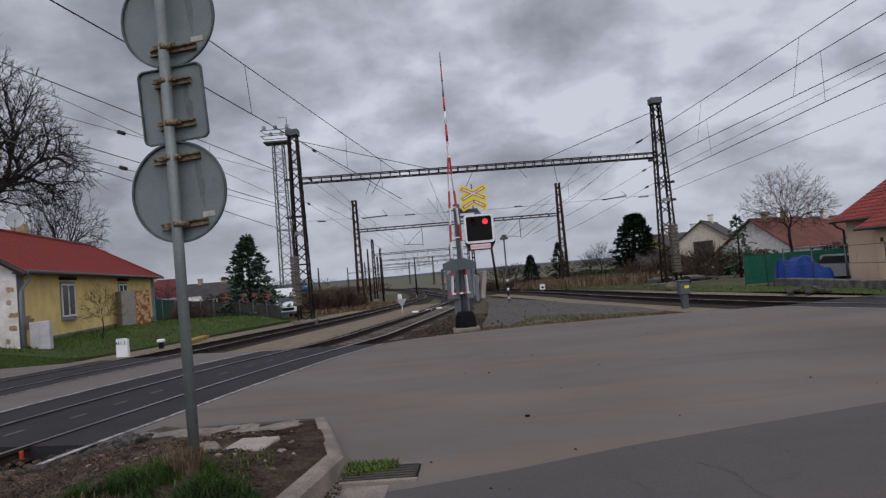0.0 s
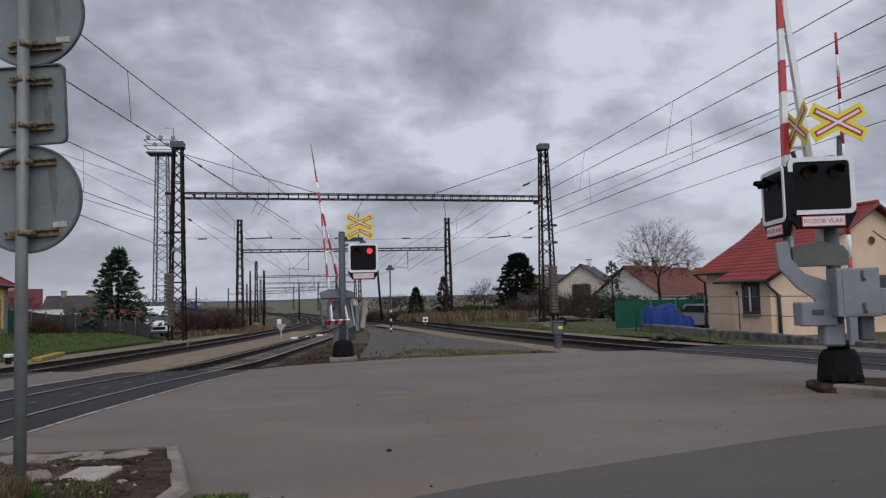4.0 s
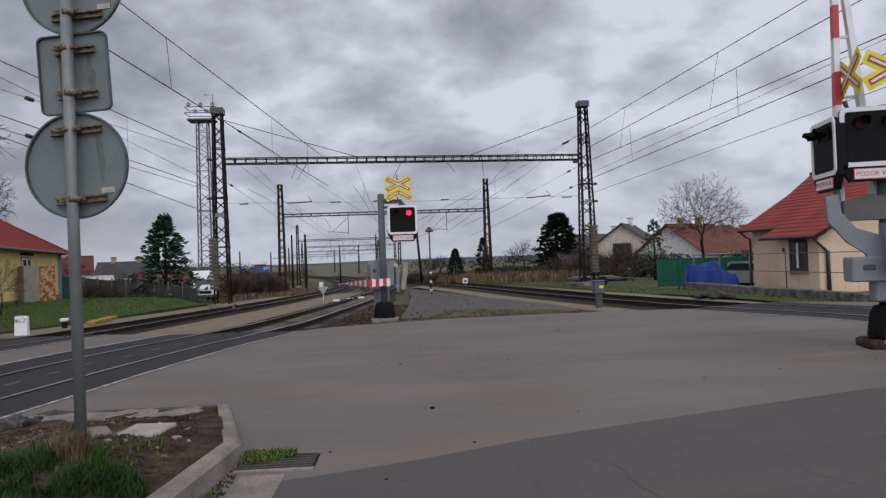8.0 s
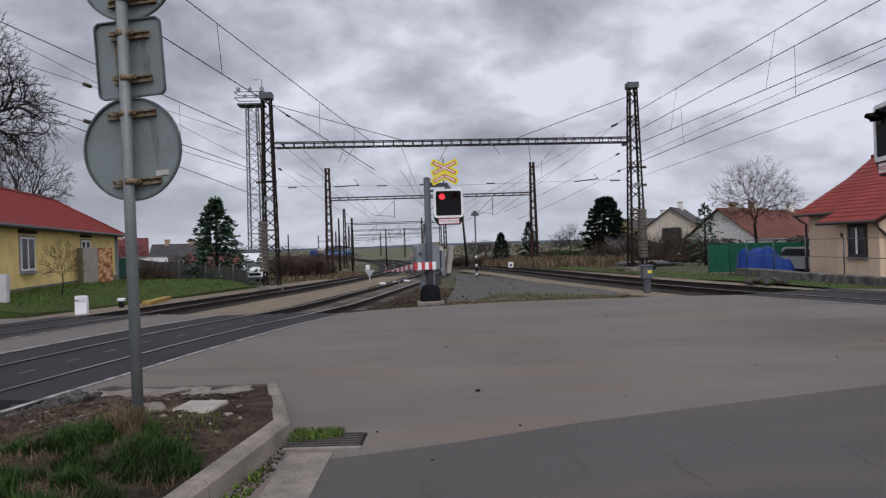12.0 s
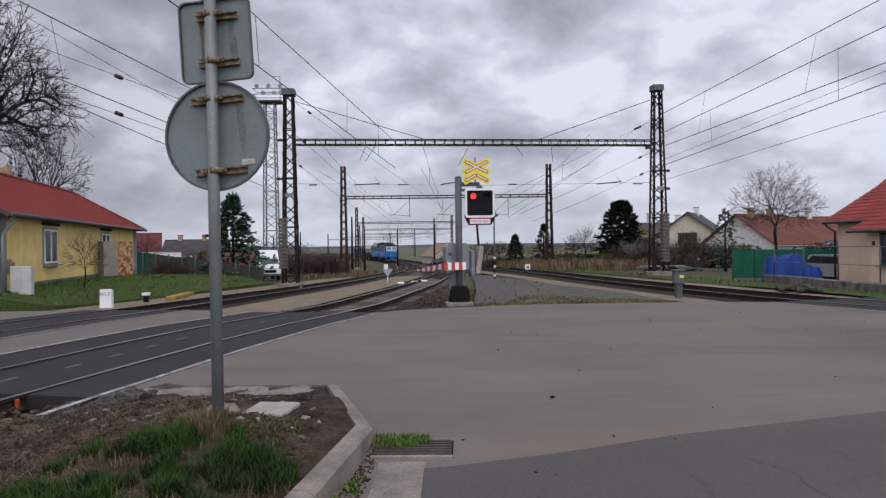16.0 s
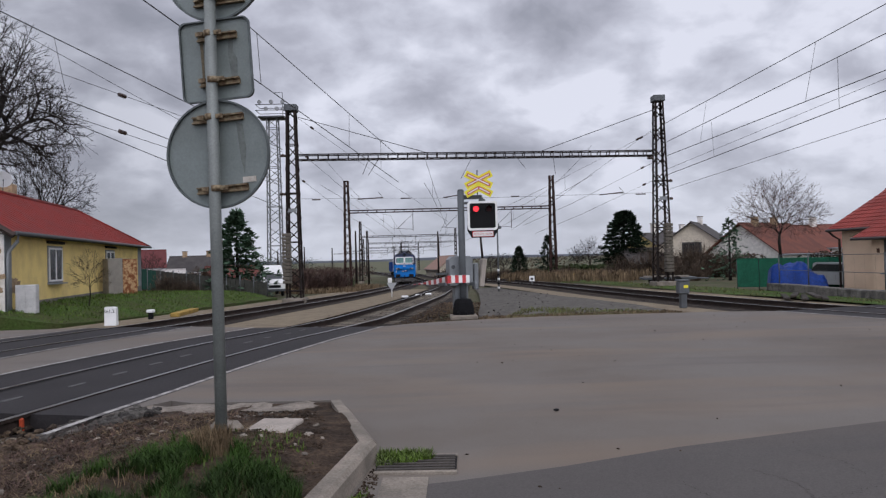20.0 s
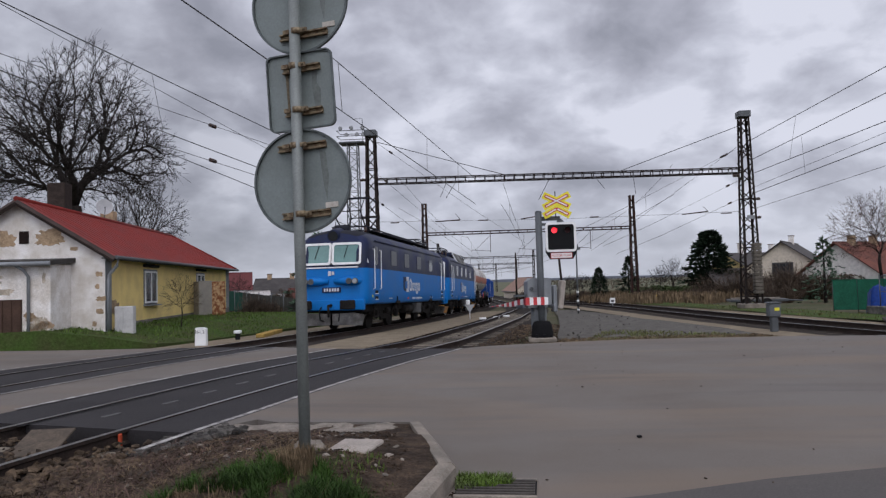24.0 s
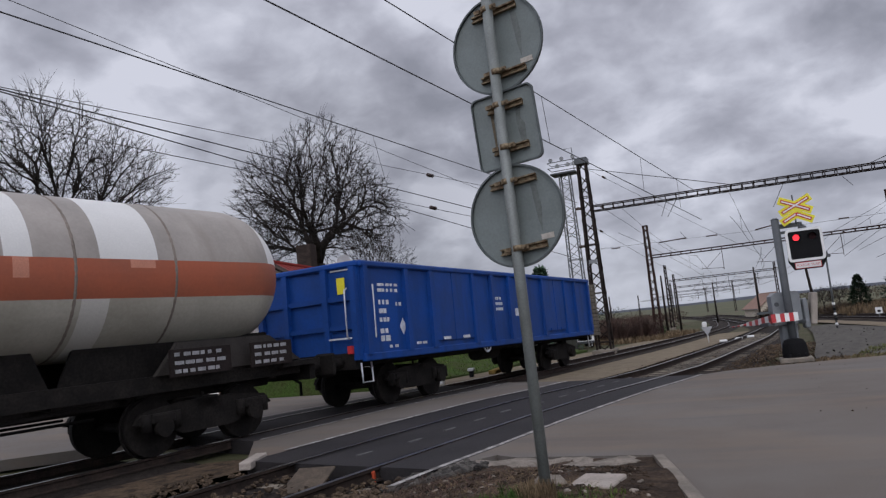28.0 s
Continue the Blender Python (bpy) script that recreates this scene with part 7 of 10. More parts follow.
# ---- yard things on the right ----
def build_right_yard():
    rng = random.Random(51)
    g = thing("green_screen", pose(18.1, 34.6, -0.3, 0, 0, -25), "dark green cloth screen on a frame", "screen fence")
    for k in range(5):
        part("cloth_panel", box(B(), (-2.2 + k * 1.02, 0, 0.72), (1.0, 0.04 + 0.02 * (k % 2), 1.4), m=pose(0, 0, 0, 3 * (k % 2), 0, 2 - k), bevel=0.01), GREEN_NET, g)
        part("frame_post", rod(B(), (-2.7 + k * 1.02, 0.05, -0.3), (-2.7 + k * 1.02, 0.05, 1.45), 0.03, n=6), DARK_GREY, g)
    part("top_rail", rod(B(), (-2.75, 0, 1.45), (2.4, 0, 1.42), 0.03, n=6), GREEN_NET, g)
    # blue tarpaulin over a heap
    t = thing("tarpaulin_heap", pose(16.0, 30.6, -0.25, 0, 0, -20), "crumpled blue tarpaulin over a heap of goods", "tarpaulin")
    bm = B()
    nx, ny = 26, 18
    vs = []
    for i in range(nx + 1):
        row = []
        for j in range(ny + 1):
            u, v = i / nx * 2 - 1, j / ny * 2 - 1
            h = 1.0 * max(0, 1 - abs(u) ** 7) ** 0.5 * max(0, 1 - abs(v) ** 7) ** 0.5 * (0.92 - 0.32 * u + 0.2 * math.sin(4.1 * u + 1))
            h += 0.34 * noise.noise((u * 2.6, v * 2.2, 5.1)) * (h > 0.1) + 0.14 * abs(noise.noise((u * 8, v * 8, 1.0))) * (h > 0.1)
            row.append(bm.verts.new((u * 1.75, v * 1.0, max(0, h))))
        vs.append(row)
    for i in range(nx):
        for j in range(ny):
            bm.faces.new((vs[i][j], vs[i + 1][j], vs[i + 1][j + 1], vs[i][j + 1])).smooth = True
    for v in bm.verts:
        v.co = Vector((v.co.x * 0.66, v.co.y * 0.8, v.co.z * 1.05))
    part("tarpaulin", bm, TARP_BLUE, t)
    # parked car, mostly hidden
    c = thing("parked_car", pose(20.0, 33.4, -0.45, 0, 0, -65), "silver parked car behind the garden wall", "car")
    part("body", prism(B(), [(-2.0, 0.3), (2.0, 0.3), (2.05, 0.62), (1.6, 0.78), (0.9, 0.88), (0.35, 1.32), (-1.2, 1.36), (-1.85, 0.92), (-2.05, 0.7)], -0.8, 0.8, axis="y"), CAR_GREY, c)
    for sy in (-1, 1):
        part("side_window", prism(B(), [(0.7, 0.9), (0.3, 1.25), (-1.1, 1.28), (-1.5, 0.95)], sy * 0.805 - 0.01, sy * 0.805 + 0.01, axis="y"), GLASS_DARK, c)
        for x in (-1.25, 1.25):
            w = part("wheel", rod(B(), (x, sy * 0.62, 0.3), (x, sy * 0.82, 0.3), 0.3, n=20), TYRE, c)
    part("windscreen", box(B(), (0.62, 0, 1.1), (0.03, 1.3, 0.5), m=pose(0, 0, 0, 0, -52, 0)), GLASS_DARK, c)
    for sy in (-1, 1):
        part("headlight", box(B(), (1.98, sy * 0.58, 0.62), (0.12, 0.32, 0.14), bevel=0.03), CURTAIN, c)
    # flat trailer with pipes further back
    tr = thing("flat_trailer", pose(14.2, 42.0, -0.35, 0, 0, -8), "low flat grey trailer loaded with boards", "trailer")
    part("bed", box(B(), (0, 0, 0.42), (3.0, 1.6, 0.14), bevel=0.02), DARK_GREY, tr)
    for k in range(5):
        part("board", box(B(), (-0.2 + 0.06 * k, -0.6 + 0.27 * k, 0.53), (2.6, 0.2, 0.07)), CONCRETE, tr)
    for x in (-0.7, 0.4):
        for sy in (-0.8, 0.8):
            part("wheel", rod(B(), (x, sy - 0.08, 0.28), (x, sy + 0.08, 0.28), 0.28, n=16), TYRE, tr)
    part("drawbar", rod(B(), (1.5, 0, 0.4), (2.4, 0, 0.36), 0.05, n=6), DARK_GREY, tr)
    # sawn timber by the track
    lg = thing("timber_pile", pose(12.9, 24.2, -0.1, 0, 0, 62), "small pile of old sleepers by the track", "timber")
    for k in range(5):
        part("timber", box(B(), (rng.uniform(-0.3, 0.3), -0.6 + 0.3 * k, 0.0 + 0.07 * (k % 2)), (2.4, 0.2, 0.08), m=pose(0, 0, 0, 0, 0, rng.uniform(-9, 9)), bevel=0.02), FENCE_WOOD, lg)
    # track-side post box
    p = thing("signal_box_post", pose(8.05, 22.4, lift(8.05, 22.4) - 0.1), "grey track-side cable box with a yellow label", "cable box")
    part("stem", box(B(), (0, 0, 0.25), (0.2, 0.2, 0.55), bevel=0.02), DARK_GREY, p)
    part("case", box(B(), (0, 0, 0.62), (0.34, 0.3, 0.40), bevel=0.03), POST_GREY, p)
    part("lid", box(B(), (0, 0, 0.85), (0.38, 0.34, 0.05), bevel=0.015), POST_GREY, p)
    part("yellow_label", box(B(), (0.05, -0.155, 0.66), (0.14, 0.01, 0.09)), YELLOW_SIGN, p)
    # kilometre stone by the far track
    k = thing("kilometre_stone", pose(-9.9, 22.5, -0.12, 0, 0, 5), "white kilometre stone with painted figures", "kilometre stone")
    part("stone", prism(B(), [(-0.18, -0.2), (0.18, -0.2), (0.17, 0.38), (0.09, 0.42), (-0.15, 0.42), (-0.17, 0.39)], -0.1, 0.1, axis="y"), WHITE_PAINT, k)
    text_mesh("361,2", 0.15, BLACK_PLASTIC, k, pose(-0.03, -0.104, 0.28, 90, 0, 0), "figures")
    k2 = thing("cable_marker", pose(-8.95, 23.2, -0.16, 0, 0, 5), "small white-topped cable marker post", "marker")
    part("post", box(B(), (0, 0, 0.1), (0.14, 0.14, 0.22), bevel=0.01), BLACK_PLASTIC, k2)
    part("cap", box(B(), (0, 0, 0.25), (0.22, 0.22, 0.1), bevel=0.02), WHITE_PAINT, k2)
    y_ = thing("track_gear", pose(-8.6, 25.4, -0.2, 0, 0, 4), "yellow-brown track cable duct", "cable duct")
    part("duct", box(B(), (0, 0, 0.08), (0.3, 2.6, 0.14), bevel=0.02), mat("ochre_paint", (0.34, 0.22, 0.06), 0.8, var=0.3), y_)
    # marker between the tracks, seen from behind
    s = thing("marker_sign", pose(-2.15, 42.2, lift(-2.15, 42.2) - 0.1), "inverted triangular marker sign seen from behind", "track sign")
    part("post", rod(B(), (0, 0, 0), (0, 0, 0.8), 0.03, n=8), WHITE_PAINT, s)
    part("plate", prism(B(), [(-0.3, 0.85), (0.3, 0.85), (0.0, 0.35)], -0.05, -0.03, axis="y"), mat("plate_grey", (0.36, 0.37, 0.38), 0.6, var=0.2), s)
    part("lamp", box(B(), (-0.1, 0, 0.98), (0.24, 0.22, 0.3), bevel=0.04), WHITE_PAINT, s)
    for x, y in ((-1.15, 41.0), (-0.4, 43.0), (0.2, 45)):
        m_ = thing("point_stone", pose(x - 0.2, y, lift(x, y) - 0.12), "small white-painted stone between the tracks", "marker stone", "marker stones")
        part("stone", box(B(), (0, 0, 0.06), (0.4, 0.3, 0.12), bevel=0.04), WHITE_PAINT, m_)
    # yard lamp with a striped foot, leaning pole, white board
    l = thing("yard_lamp", pose(4.5, 45.3, lift(4.5, 45.3) - 0.1), "slim yard lamp with a black and white striped foot", "lamp post")
    part("pole", rod(B(), (0, 0, 0), (0, 0, 4.0), 0.05, n=8), DARK_GREY, l)
    for q in range(5):
        part("stripe", rod(B(), (0, 0, 0.15 + q * 0.28), (0, 0, 0.29 + q * 0.28), 0.075, n=10), WHITE_PAINT if q % 2 == 0 else BLACK_PLASTIC, l)
    part("lamp_head", box(box(B(), (0, 0, 4.05), (0.5, 0.3, 0.16), bevel=0.03), (0, 0, 4.2), (0.26, 0.26, 0.16), bevel=0.03), DARK_GREY, l)
    w = thing("leaning_pole", pose(7.0, 88, lift(7.0, 88) - 0.2, 0, -4, 0), "dark leaning wooden pole", "pole")
    part("pole", rod(B(), (0, 0, 0), (0, 0, 7.2), 0.17, 0.12, n=8), RUST_STEEL, w)
    b = thing("track_board", pose(7.75, 53, lift(7.75, 53) - 0.15), "small white board beside the third track", "track sign")
    part("post", rod(B(), (0, 0, 0), (0, 0, 0.4), 0.03, n=6), GREY_PAINT, b)
    part("board", box(B(), (0, 0, 0.55), (0.38, 0.05, 0.4)), WHITE_PAINT, b)
    part("figure", box(B(), (0, -0.03, 0.52), (0.18, 0.01, 0.14)), BLACK_PLASTIC, b)
    b = thing("yellow_marker", pose(12.3, 60, -0.6), "yellow marker cone near the hedge", "marker")
    part("cone", rod(B(), (0, 0, 0), (0, 0, 0.7), 0.3, 0.15, n=8), mat("ochre_paint", (0.34, 0.22, 0.06)), b)


build_right_yard()


def build_left_yard():
    rng = random.Random(61)
    f = thing("boundary_fence", Matrix(), "dark woven wire fence behind the main track", "fence", kind="structure")
    a, b = Vector((-21.3, 52.3)), Vector((-11.2, 50.0))
    n = 30
    for i in range(n):
        p = a.lerp(b, (i + 0.5) / n)
        dark = i > 4
        part("fence_panel", box(B(), (p.x, p.y, 0.7 - 0.035 * i + rng.uniform(-0.03, 0.03)), ((b - a).length / n - 0.02, 0.05, 1.5 - 0.012 * i), m=pose(0, 0, 0, 0, 0, -13)), MESH_FENCE if dark else mat("green_fence", (0.02, 0.06, 0.045), 0.8, var=0.2), f)
    for i in range(0, n + 1, 3):
        p = a.lerp(b, i / n)
        part("fence_post", rod(B(), (p.x, p.y, -0.8), (p.x, p.y, 1.5 - 0.03 * i), 0.05, n=6), DARK_GREY, f)
    # white lorry
    t = thing("lorry", pose(-12.0, 55.5, -0.95, 0, 0, -70) @ Matrix.Scale(0.74, 4), "white lorry with a roof spoiler parked behind the fence", "lorry")
    part("cab", prism(B(), [(-1.9, 0.55), (1.0, 0.55), (1.25, 0.75), (1.25, 1.35), (0.55, 1.75), (0.1, 2.35), (-1.9, 2.4)], -1.05, 1.05, axis="y"), WHITE_PAINT, t)
    part("roof_spoiler", prism(B(), [(-1.85, 2.38), (0.1, 2.35), (-0.2, 2.75), (-0.9, 3.15), (-1.85, 3.2)], -1.0, 1.0, axis="y"), WHITE_PAINT, t)
    for sy in (-1, 1):
        part("side_window", prism(B(), [(0.35, 1.6), (0.05, 2.15), (-0.7, 2.18), (-0.7, 1.55)], sy * 1.055 - 0.01, sy * 1.055 + 0.01, axis="y"), GLASS_DARK, t)
        part("mirror", box(B(), (0.5, sy * 1.22, 1.85), (0.08, 0.16, 0.36), bevel=0.03), BLACK_PLASTIC, t)
        # black plate on the closed side paints the gap's shade
        part("spoiler_gap_shade", box(B(), (-1.2, sy * 1.01, 2.85), (0.2, 0.02, 0.35)), BLACK_PLASTIC, t)
        for x in (0.35, -3.6):
            w = part("wheel", rod(B(), (x, sy * 0.78, 0.42), (x, sy * 1.03, 0.42), 0.42, n=20), TYRE, t)
            part("hub", rod(B(), (x, sy * 1.02, 0.42), (x, sy * 1.05, 0.42), 0.2, n=14), GREY_PAINT, w)
    part("windscreen", box(B(), (0.36, 0, 2.04), (0.03, 1.8, 0.66), m=pose(0, 0, 0, 0, -38, 0)), GLASS_DARK, t)
    part("grille", box(B(), (1.255, 0, 1.0), (0.02, 1.2, 0.3)), BLACK_PLASTIC, t)
    part("bumper", box(B(), (1.22, 0, 0.62), (0.2, 2.1, 0.26), bevel=0.05), DARK_GREY, t)
    part("load_box", box(B(), (-4.1, 0, 1.5), (4.2, 2.0, 1.5), bevel=0.03), mat("load_box_grey", (0.05, 0.055, 0.065), 0.7, var=0.2), t)
    part("chassis", box(B(), (-2.2, 0, 0.6), (6.6, 0.9, 0.24)), UNDER, t)
    # floodlight tower
    lt = thing("floodlight_tower", Matrix(), "tall grey lattice floodlight tower over the yard", "light tower")
    x, y = -13.3, 62.8
    lattice(lt, (x, y, lift(x, y) - 0.3), 14.3, 1.3, 0.95, 0.85, MAST_GREY, leg=0.1, cap=False, name="tower", brace=0.028)
    part("platform", box(B(), (x, y, 14.35), (2.3, 1.5, 0.16), bevel=0.03), DARK_GREY, lt)
    for z in (14.9, 15.4):
        part("guard_rail", tube(B(), [(x - 1.3, y - 0.8, z), (x + 1.3, y - 0.8, z), (x + 1.3, y + 0.8, z), (x - 1.3, y + 0.8, z), (x - 1.3, y - 0.8, z)], 0.035, n=5), DARK_GREY, lt)
    for i, (dx, z) in enumerate(((-0.9, 15.6), (-0.35, 15.0), (0.1, 15.6), (0.6, 15.0), (1.1, 15.6), (1.15, 15.0))):
        fl = part("floodlight", rod(B(), (x + dx, y - 0.8, z), (x + dx, y - 1.05, z - 0.05), 0.13, 0.18, n=14), DARK_GREY, lt)
        part("lens", rod(B(), (x + dx, y - 1.05, z - 0.05), (x + dx, y - 1.065, z - 0.053), 0.15, n=14), CURTAIN, fl)
    part("aerial", tube(B(), [(x + 0.9, y, 14.4), (x + 0.9, y, 16.6), (x + 0.2, y, 16.6)], 0.03, n=5), DARK_GREY, lt)
    # slim yard masts at the left
    for x, y, h in ((-23.0, 110, 5.4), (-20.3, 118, 6.2), (-9.6, 96, 7.4), (-8.6, 104, 6.6), (1.7, 112, 8.0), (-4.8, 132, 7.0)):
        m_ = thing("yard_mast", pose(x, y, lift(x, y) - 0.2), "thin dark mast standing in the yard", "mast", "yard masts")
        part("mast_pole", rod(B(), (0, 0, 0), (0, 0, h), 0.17, 0.1, n=8), RUST_STEEL, m_)


build_left_yard()

# ---- grass banks, gravel strips, trees, shrubs ----
def bank_hump(x, y):
    """The grassy bank rises from the track towards the yellow house."""
    e = -11.0 + (y - 38) * 0.02 if y > 24 else -11.3
    d = min(max((e - x) / 3.0, 0), 1)
    return 0.10 * min(1, d * 4) + 0.5 * d * d * (3 - 2 * d) + 0.012 * max(0, min(y, 70) - 20) * d - 0.035 * max(0, min(y, 52) - 36) * d


BANK = [(-10.4, 41), (-10.7, 34), (-11.0, 27), (-11.5, 22.6), (-13.5, 20.9), (-18, 20.7), (-30, 21), (-45, 23), (-45, 60), (-30, 56), (-20, 52), (-11.5, 50), (-9.9, 47)]
tagged(sheet("grass_bank", BANK, GRASS_SOIL, -0.1, 1.6, hump=bank_hump, bump=0.04, thick=0.6), "green grass bank in front of the yellow house", "grass", kind="structure")


def on_bank(x, y):
    return lift(x, y) - 0.1 + bank_hump(x, y)


rg = random.Random(71)
sp = [(x, y, on_bank(x, y) - 0.03) for x, y in scatter_in([(-10.5, 41), (-10.8, 34), (-11.1, 27), (-11.6, 22.8), (-13.6, 21.1), (-18, 20.9), (-24, 21), (-19, 27), (-15, 30), (-17.4, 43), (-16, 50), (-11, 49)], 15000, rg)]
blades("grass", sp, 0.10, rg, BANK_GRASS, "short green spring grass on the bank by the yellow house", width=0.016, lean=1.0)


def gravel_strip(name, line0, o0, line1, o1, y0, y1, m, label, off=-0.1, step=3.0):
    a = edge_pts(line0, y0, y1, o0, 10)
    b = edge_pts(line1, y0, y1, o1, 10)
    return tagged(sheet(name, a + b[::-1], m, off, step), label, "gravel", kind="structure")


gravel_strip("sand_strip", FAR_LINE, 1.6, NEAR_LINE, -1.6, 18.0, 62, SAND, "pale sandy gravel strip between the two tracks", off=-0.12)
gravel_strip("sand_strip", FAR_LINE, 1.7, NEAR_LINE, -1.8, -8, 9.2, BALLAST_RUST, "brownish gravel between the tracks beside the crossing", off=-0.13)
gravel_strip("sand_strip", FAR_LINE, -3.6, FAR_LINE, -1.7, 18.5, 75, SAND, "pale gravel path beside the main track", off=-0.125)
gravel_strip("sand_strip", RIGHT_LINE, -2.9, RIGHT_LINE, -1.8, 19.2, 70, SAND, "pale gravel shoulder of the third track", off=-0.12)
gravel_strip("sand_strip", RIGHT_LINE, 1.8, RIGHT_LINE, 3.4, 19.2, 60, SAND, "pale gravel shoulder beyond the third track", off=-0.125)
ISL = [(1.4, 19.0), (3.0, 19.3), (4.5, 19.25), (6.3, 19.05), (7.3, 18.95), (7.2, 24), (6.3, 34), (5.6, 44), (4.9, 54), (3.6, 56), (3.0, 42), (2.2, 30), (1.6, 23)]
tagged(sheet("gravel_wedge", ISL, WEDGE_GRAVEL, -0.09, 2.5, bump=0.03), "grey gravel wedge between the diverging tracks", "gravel", kind="structure")
sp = [(x, y, lift(x, y) - 0.09) for x, y in scatter_in([(2.0, 19.3), (6.9, 19.2), (6.2, 22.0), (3.4, 25.0), (2.6, 22)], 2400, rg) if noise.noise((x * 1.1, y * 1.1, 2)) > -0.1]
blades("grass", sp, 0.08, rg, THIN_GRASS, "thin grass along the near edge of the gravel wedge", width=0.012, lean=0.9)
sp = [(x, y, lift(x, y) - 0.08) for x, y in scatter_in([(1.2, 18.9), (7.2, 19.1), (7.0, 20.8), (1.6, 21.0)], 3600, rg)]
blades("dry_stalks", sp, 0.06, rg, DRY_GRASS, "dry grass along the road's far edge", "dry grass", width=0.012, lean=1.0)
sp = [(x, y, lift(x, y) - 0.07) for x, y in scatter_in(ISL, 130, rg)]
stones("loose_stones", sp, 0.03, rg, GREY_GRAVEL, "scattered pale stones on the gravel wedge")
VERGE_R = [(13.0, 19.5), (14.5, 16), (14.55, 22), (14.7, 31), (14.0, 40), (12.4, 60), (9.8, 60), (11.4, 40), (12.3, 28)]
tagged(sheet("grass_strip", VERGE_R, GRASS_SOIL, -0.08, 2.0, bump=0.05), "grass strip below the garden wall", "grass", kind="structure")
sp = [(x, y, lift(x, y) - 0.1) for x, y in scatter_in(VERGE_R, 2000, rg) if noise.noise((x * 0.8, y * 0.8, 2)) > -0.15]
blades("grass", sp, 0.09, rg, THIN_GRASS, "sparse green grass below the garden wall", width=0.02, lean=0.8)
sp = [(x, y, lift(x, y) - 0.15) for x, y in scatter_in([(-8.2, 55), (-5.4, 60), (-4.8, 80), (-12, 95), (-20, 80), (-12, 58)], 5000, rg)]
blades("dry_stalks", sp, 0.4, rg, DRY_GRASS, "dry brown weeds in the railway yard", "dry grass", width=0.04, lean=0.7)
sp = [(x, y, lift(x, y) - 0.15) for x, y in scatter_in([(10.2, 55), (13.4, 50), (24, 66), (24, 90), (8, 100), (8, 70)], 9000, rg)]
blades("dry_reeds", sp, 0.75, rg, DRY_GRASS, "tall dry reeds beside the third track", "reeds", width=0.05, lean=0.4)


def bare_tree(label, x, y, z, height, trunk_r, seed, width=0.0, low=0.22, tips=900, category="tree", twig_m=None, lean=0.0, tip_r=0.008):
    """A leafless tree: limbs that part again and again towards the tips of an uneven crown, ending in fine twigs."""
    rng = random.Random(seed)
    g = thing("bare_tree", pose(x, y, z), label, category, "trees")
    stem, limb, twig = B(), B(), B()
    w = (width or height * 0.8) / 2
    pts = []
    while len(pts) < tips:
        d = Vector((rng.gauss(0, 1), rng.gauss(0, 1), rng.gauss(0, 1))).normalized()
        if d.z < -0.55:
            continue
        k = (rng.uniform(0.04, 1.0) ** 0.36) * (0.86 + 0.3 * noise.noise(d * 1.8 + Vector((seed, 0, 0))))
        hc = low * height
        c = hc + (height - hc) * 0.44
        pts.append(Vector((d.x * w * k + lean, d.y * w * k, c + d.z * (height - c) * k)))

    def grow(p, d, group, lv):
        n = len(group)
        r = max(tip_r, min(trunk_r, tip_r * n ** 0.56 * (trunk_r / (tip_r * tips ** 0.56)) ** (1 if n > tips * 0.02 else 0.55)))
        cen = sum(group, Vector()) / n
        to = cen - p
        if n <= 2:
            for q in group:
                mid = p.lerp(q, 0.5) + Vector((rng.uniform(-1, 1), rng.uniform(-1, 1), rng.uniform(-0.3, 1))) * 0.08 * (q - p).length
                tube(twig, [p, mid, q], [tip_r, tip_r * 0.8, tip_r * 0.35], n=3)
                for _ in range(4):
                    e = mid.lerp(q, rng.uniform(0, 0.9))
                    o = (q - p).normalized() + Vector((rng.uniform(-1, 1), rng.uniform(-1, 1), rng.uniform(-0.5, 1))) * 0.8
                    rod(twig, e, e + o.normalized() * (q - p).length * rng.uniform(0.25, 0.55), tip_r * 0.6, tip_r * 0.3, n=3, caps=False)
            return
        step = to * rng.uniform(0.3, 0.42)
        bend = d * step.length * 0.35
        q = p + step + bend * 0.4
        mid = p.lerp(q, 0.5) + bend * 0.25 + Vector((rng.uniform(-1, 1), rng.uniform(-1, 1), rng.uniform(-1, 1))) * step.length * 0.09
        big = r > trunk_r * 0.16
        tube(limb if big else twig, [p, mid, q], [r, r * 0.92, r * 0.82], n=6 if big else 3)
        nd = (q - mid).normalized()
        a = rng.choice(group)
        b = max(group, key=lambda v: (v - a).length * rng.uniform(0.6, 1))
        seeds = [a, b]
        if n > 12 and rng.random() < 0.5:
            seeds.append(max(group, key=lambda v: min((v - a).length, (v - b).length)))
        while lv < 2 and len(seeds) < 5:
            seeds.append(max(group, key=lambda v: min((v - s_).length for s_ in seeds) * rng.uniform(0.75, 1)))
        parts = [[] for _ in seeds]
        for v in group:
            parts[min(range(len(seeds)), key=lambda s: (v - seeds[s]).length)].append(v)
        for gsub in parts:
            if gsub:
                grow(q, nd, gsub, lv + 1)
    top = Vector((rng.uniform(-0.02, 0.02) * height, 0, low * height))
    tube(stem, [(0, 0, -0.3), (0, 0, low * height * 0.3), top], [trunk_r * 1.35, trunk_r * 1.05, trunk_r], n=8)
    grow(top, Vector((0, 0, 1)), pts, 0)
    part("trunk", stem, BARK, g)
    tagged(part("limb", limb, BARK, g), kind="stuff")
    tagged(part("crown", twig, twig_m or TWIG, g, "haze of bare twigs"), "haze of bare twigs", kind="stuff")
    return g


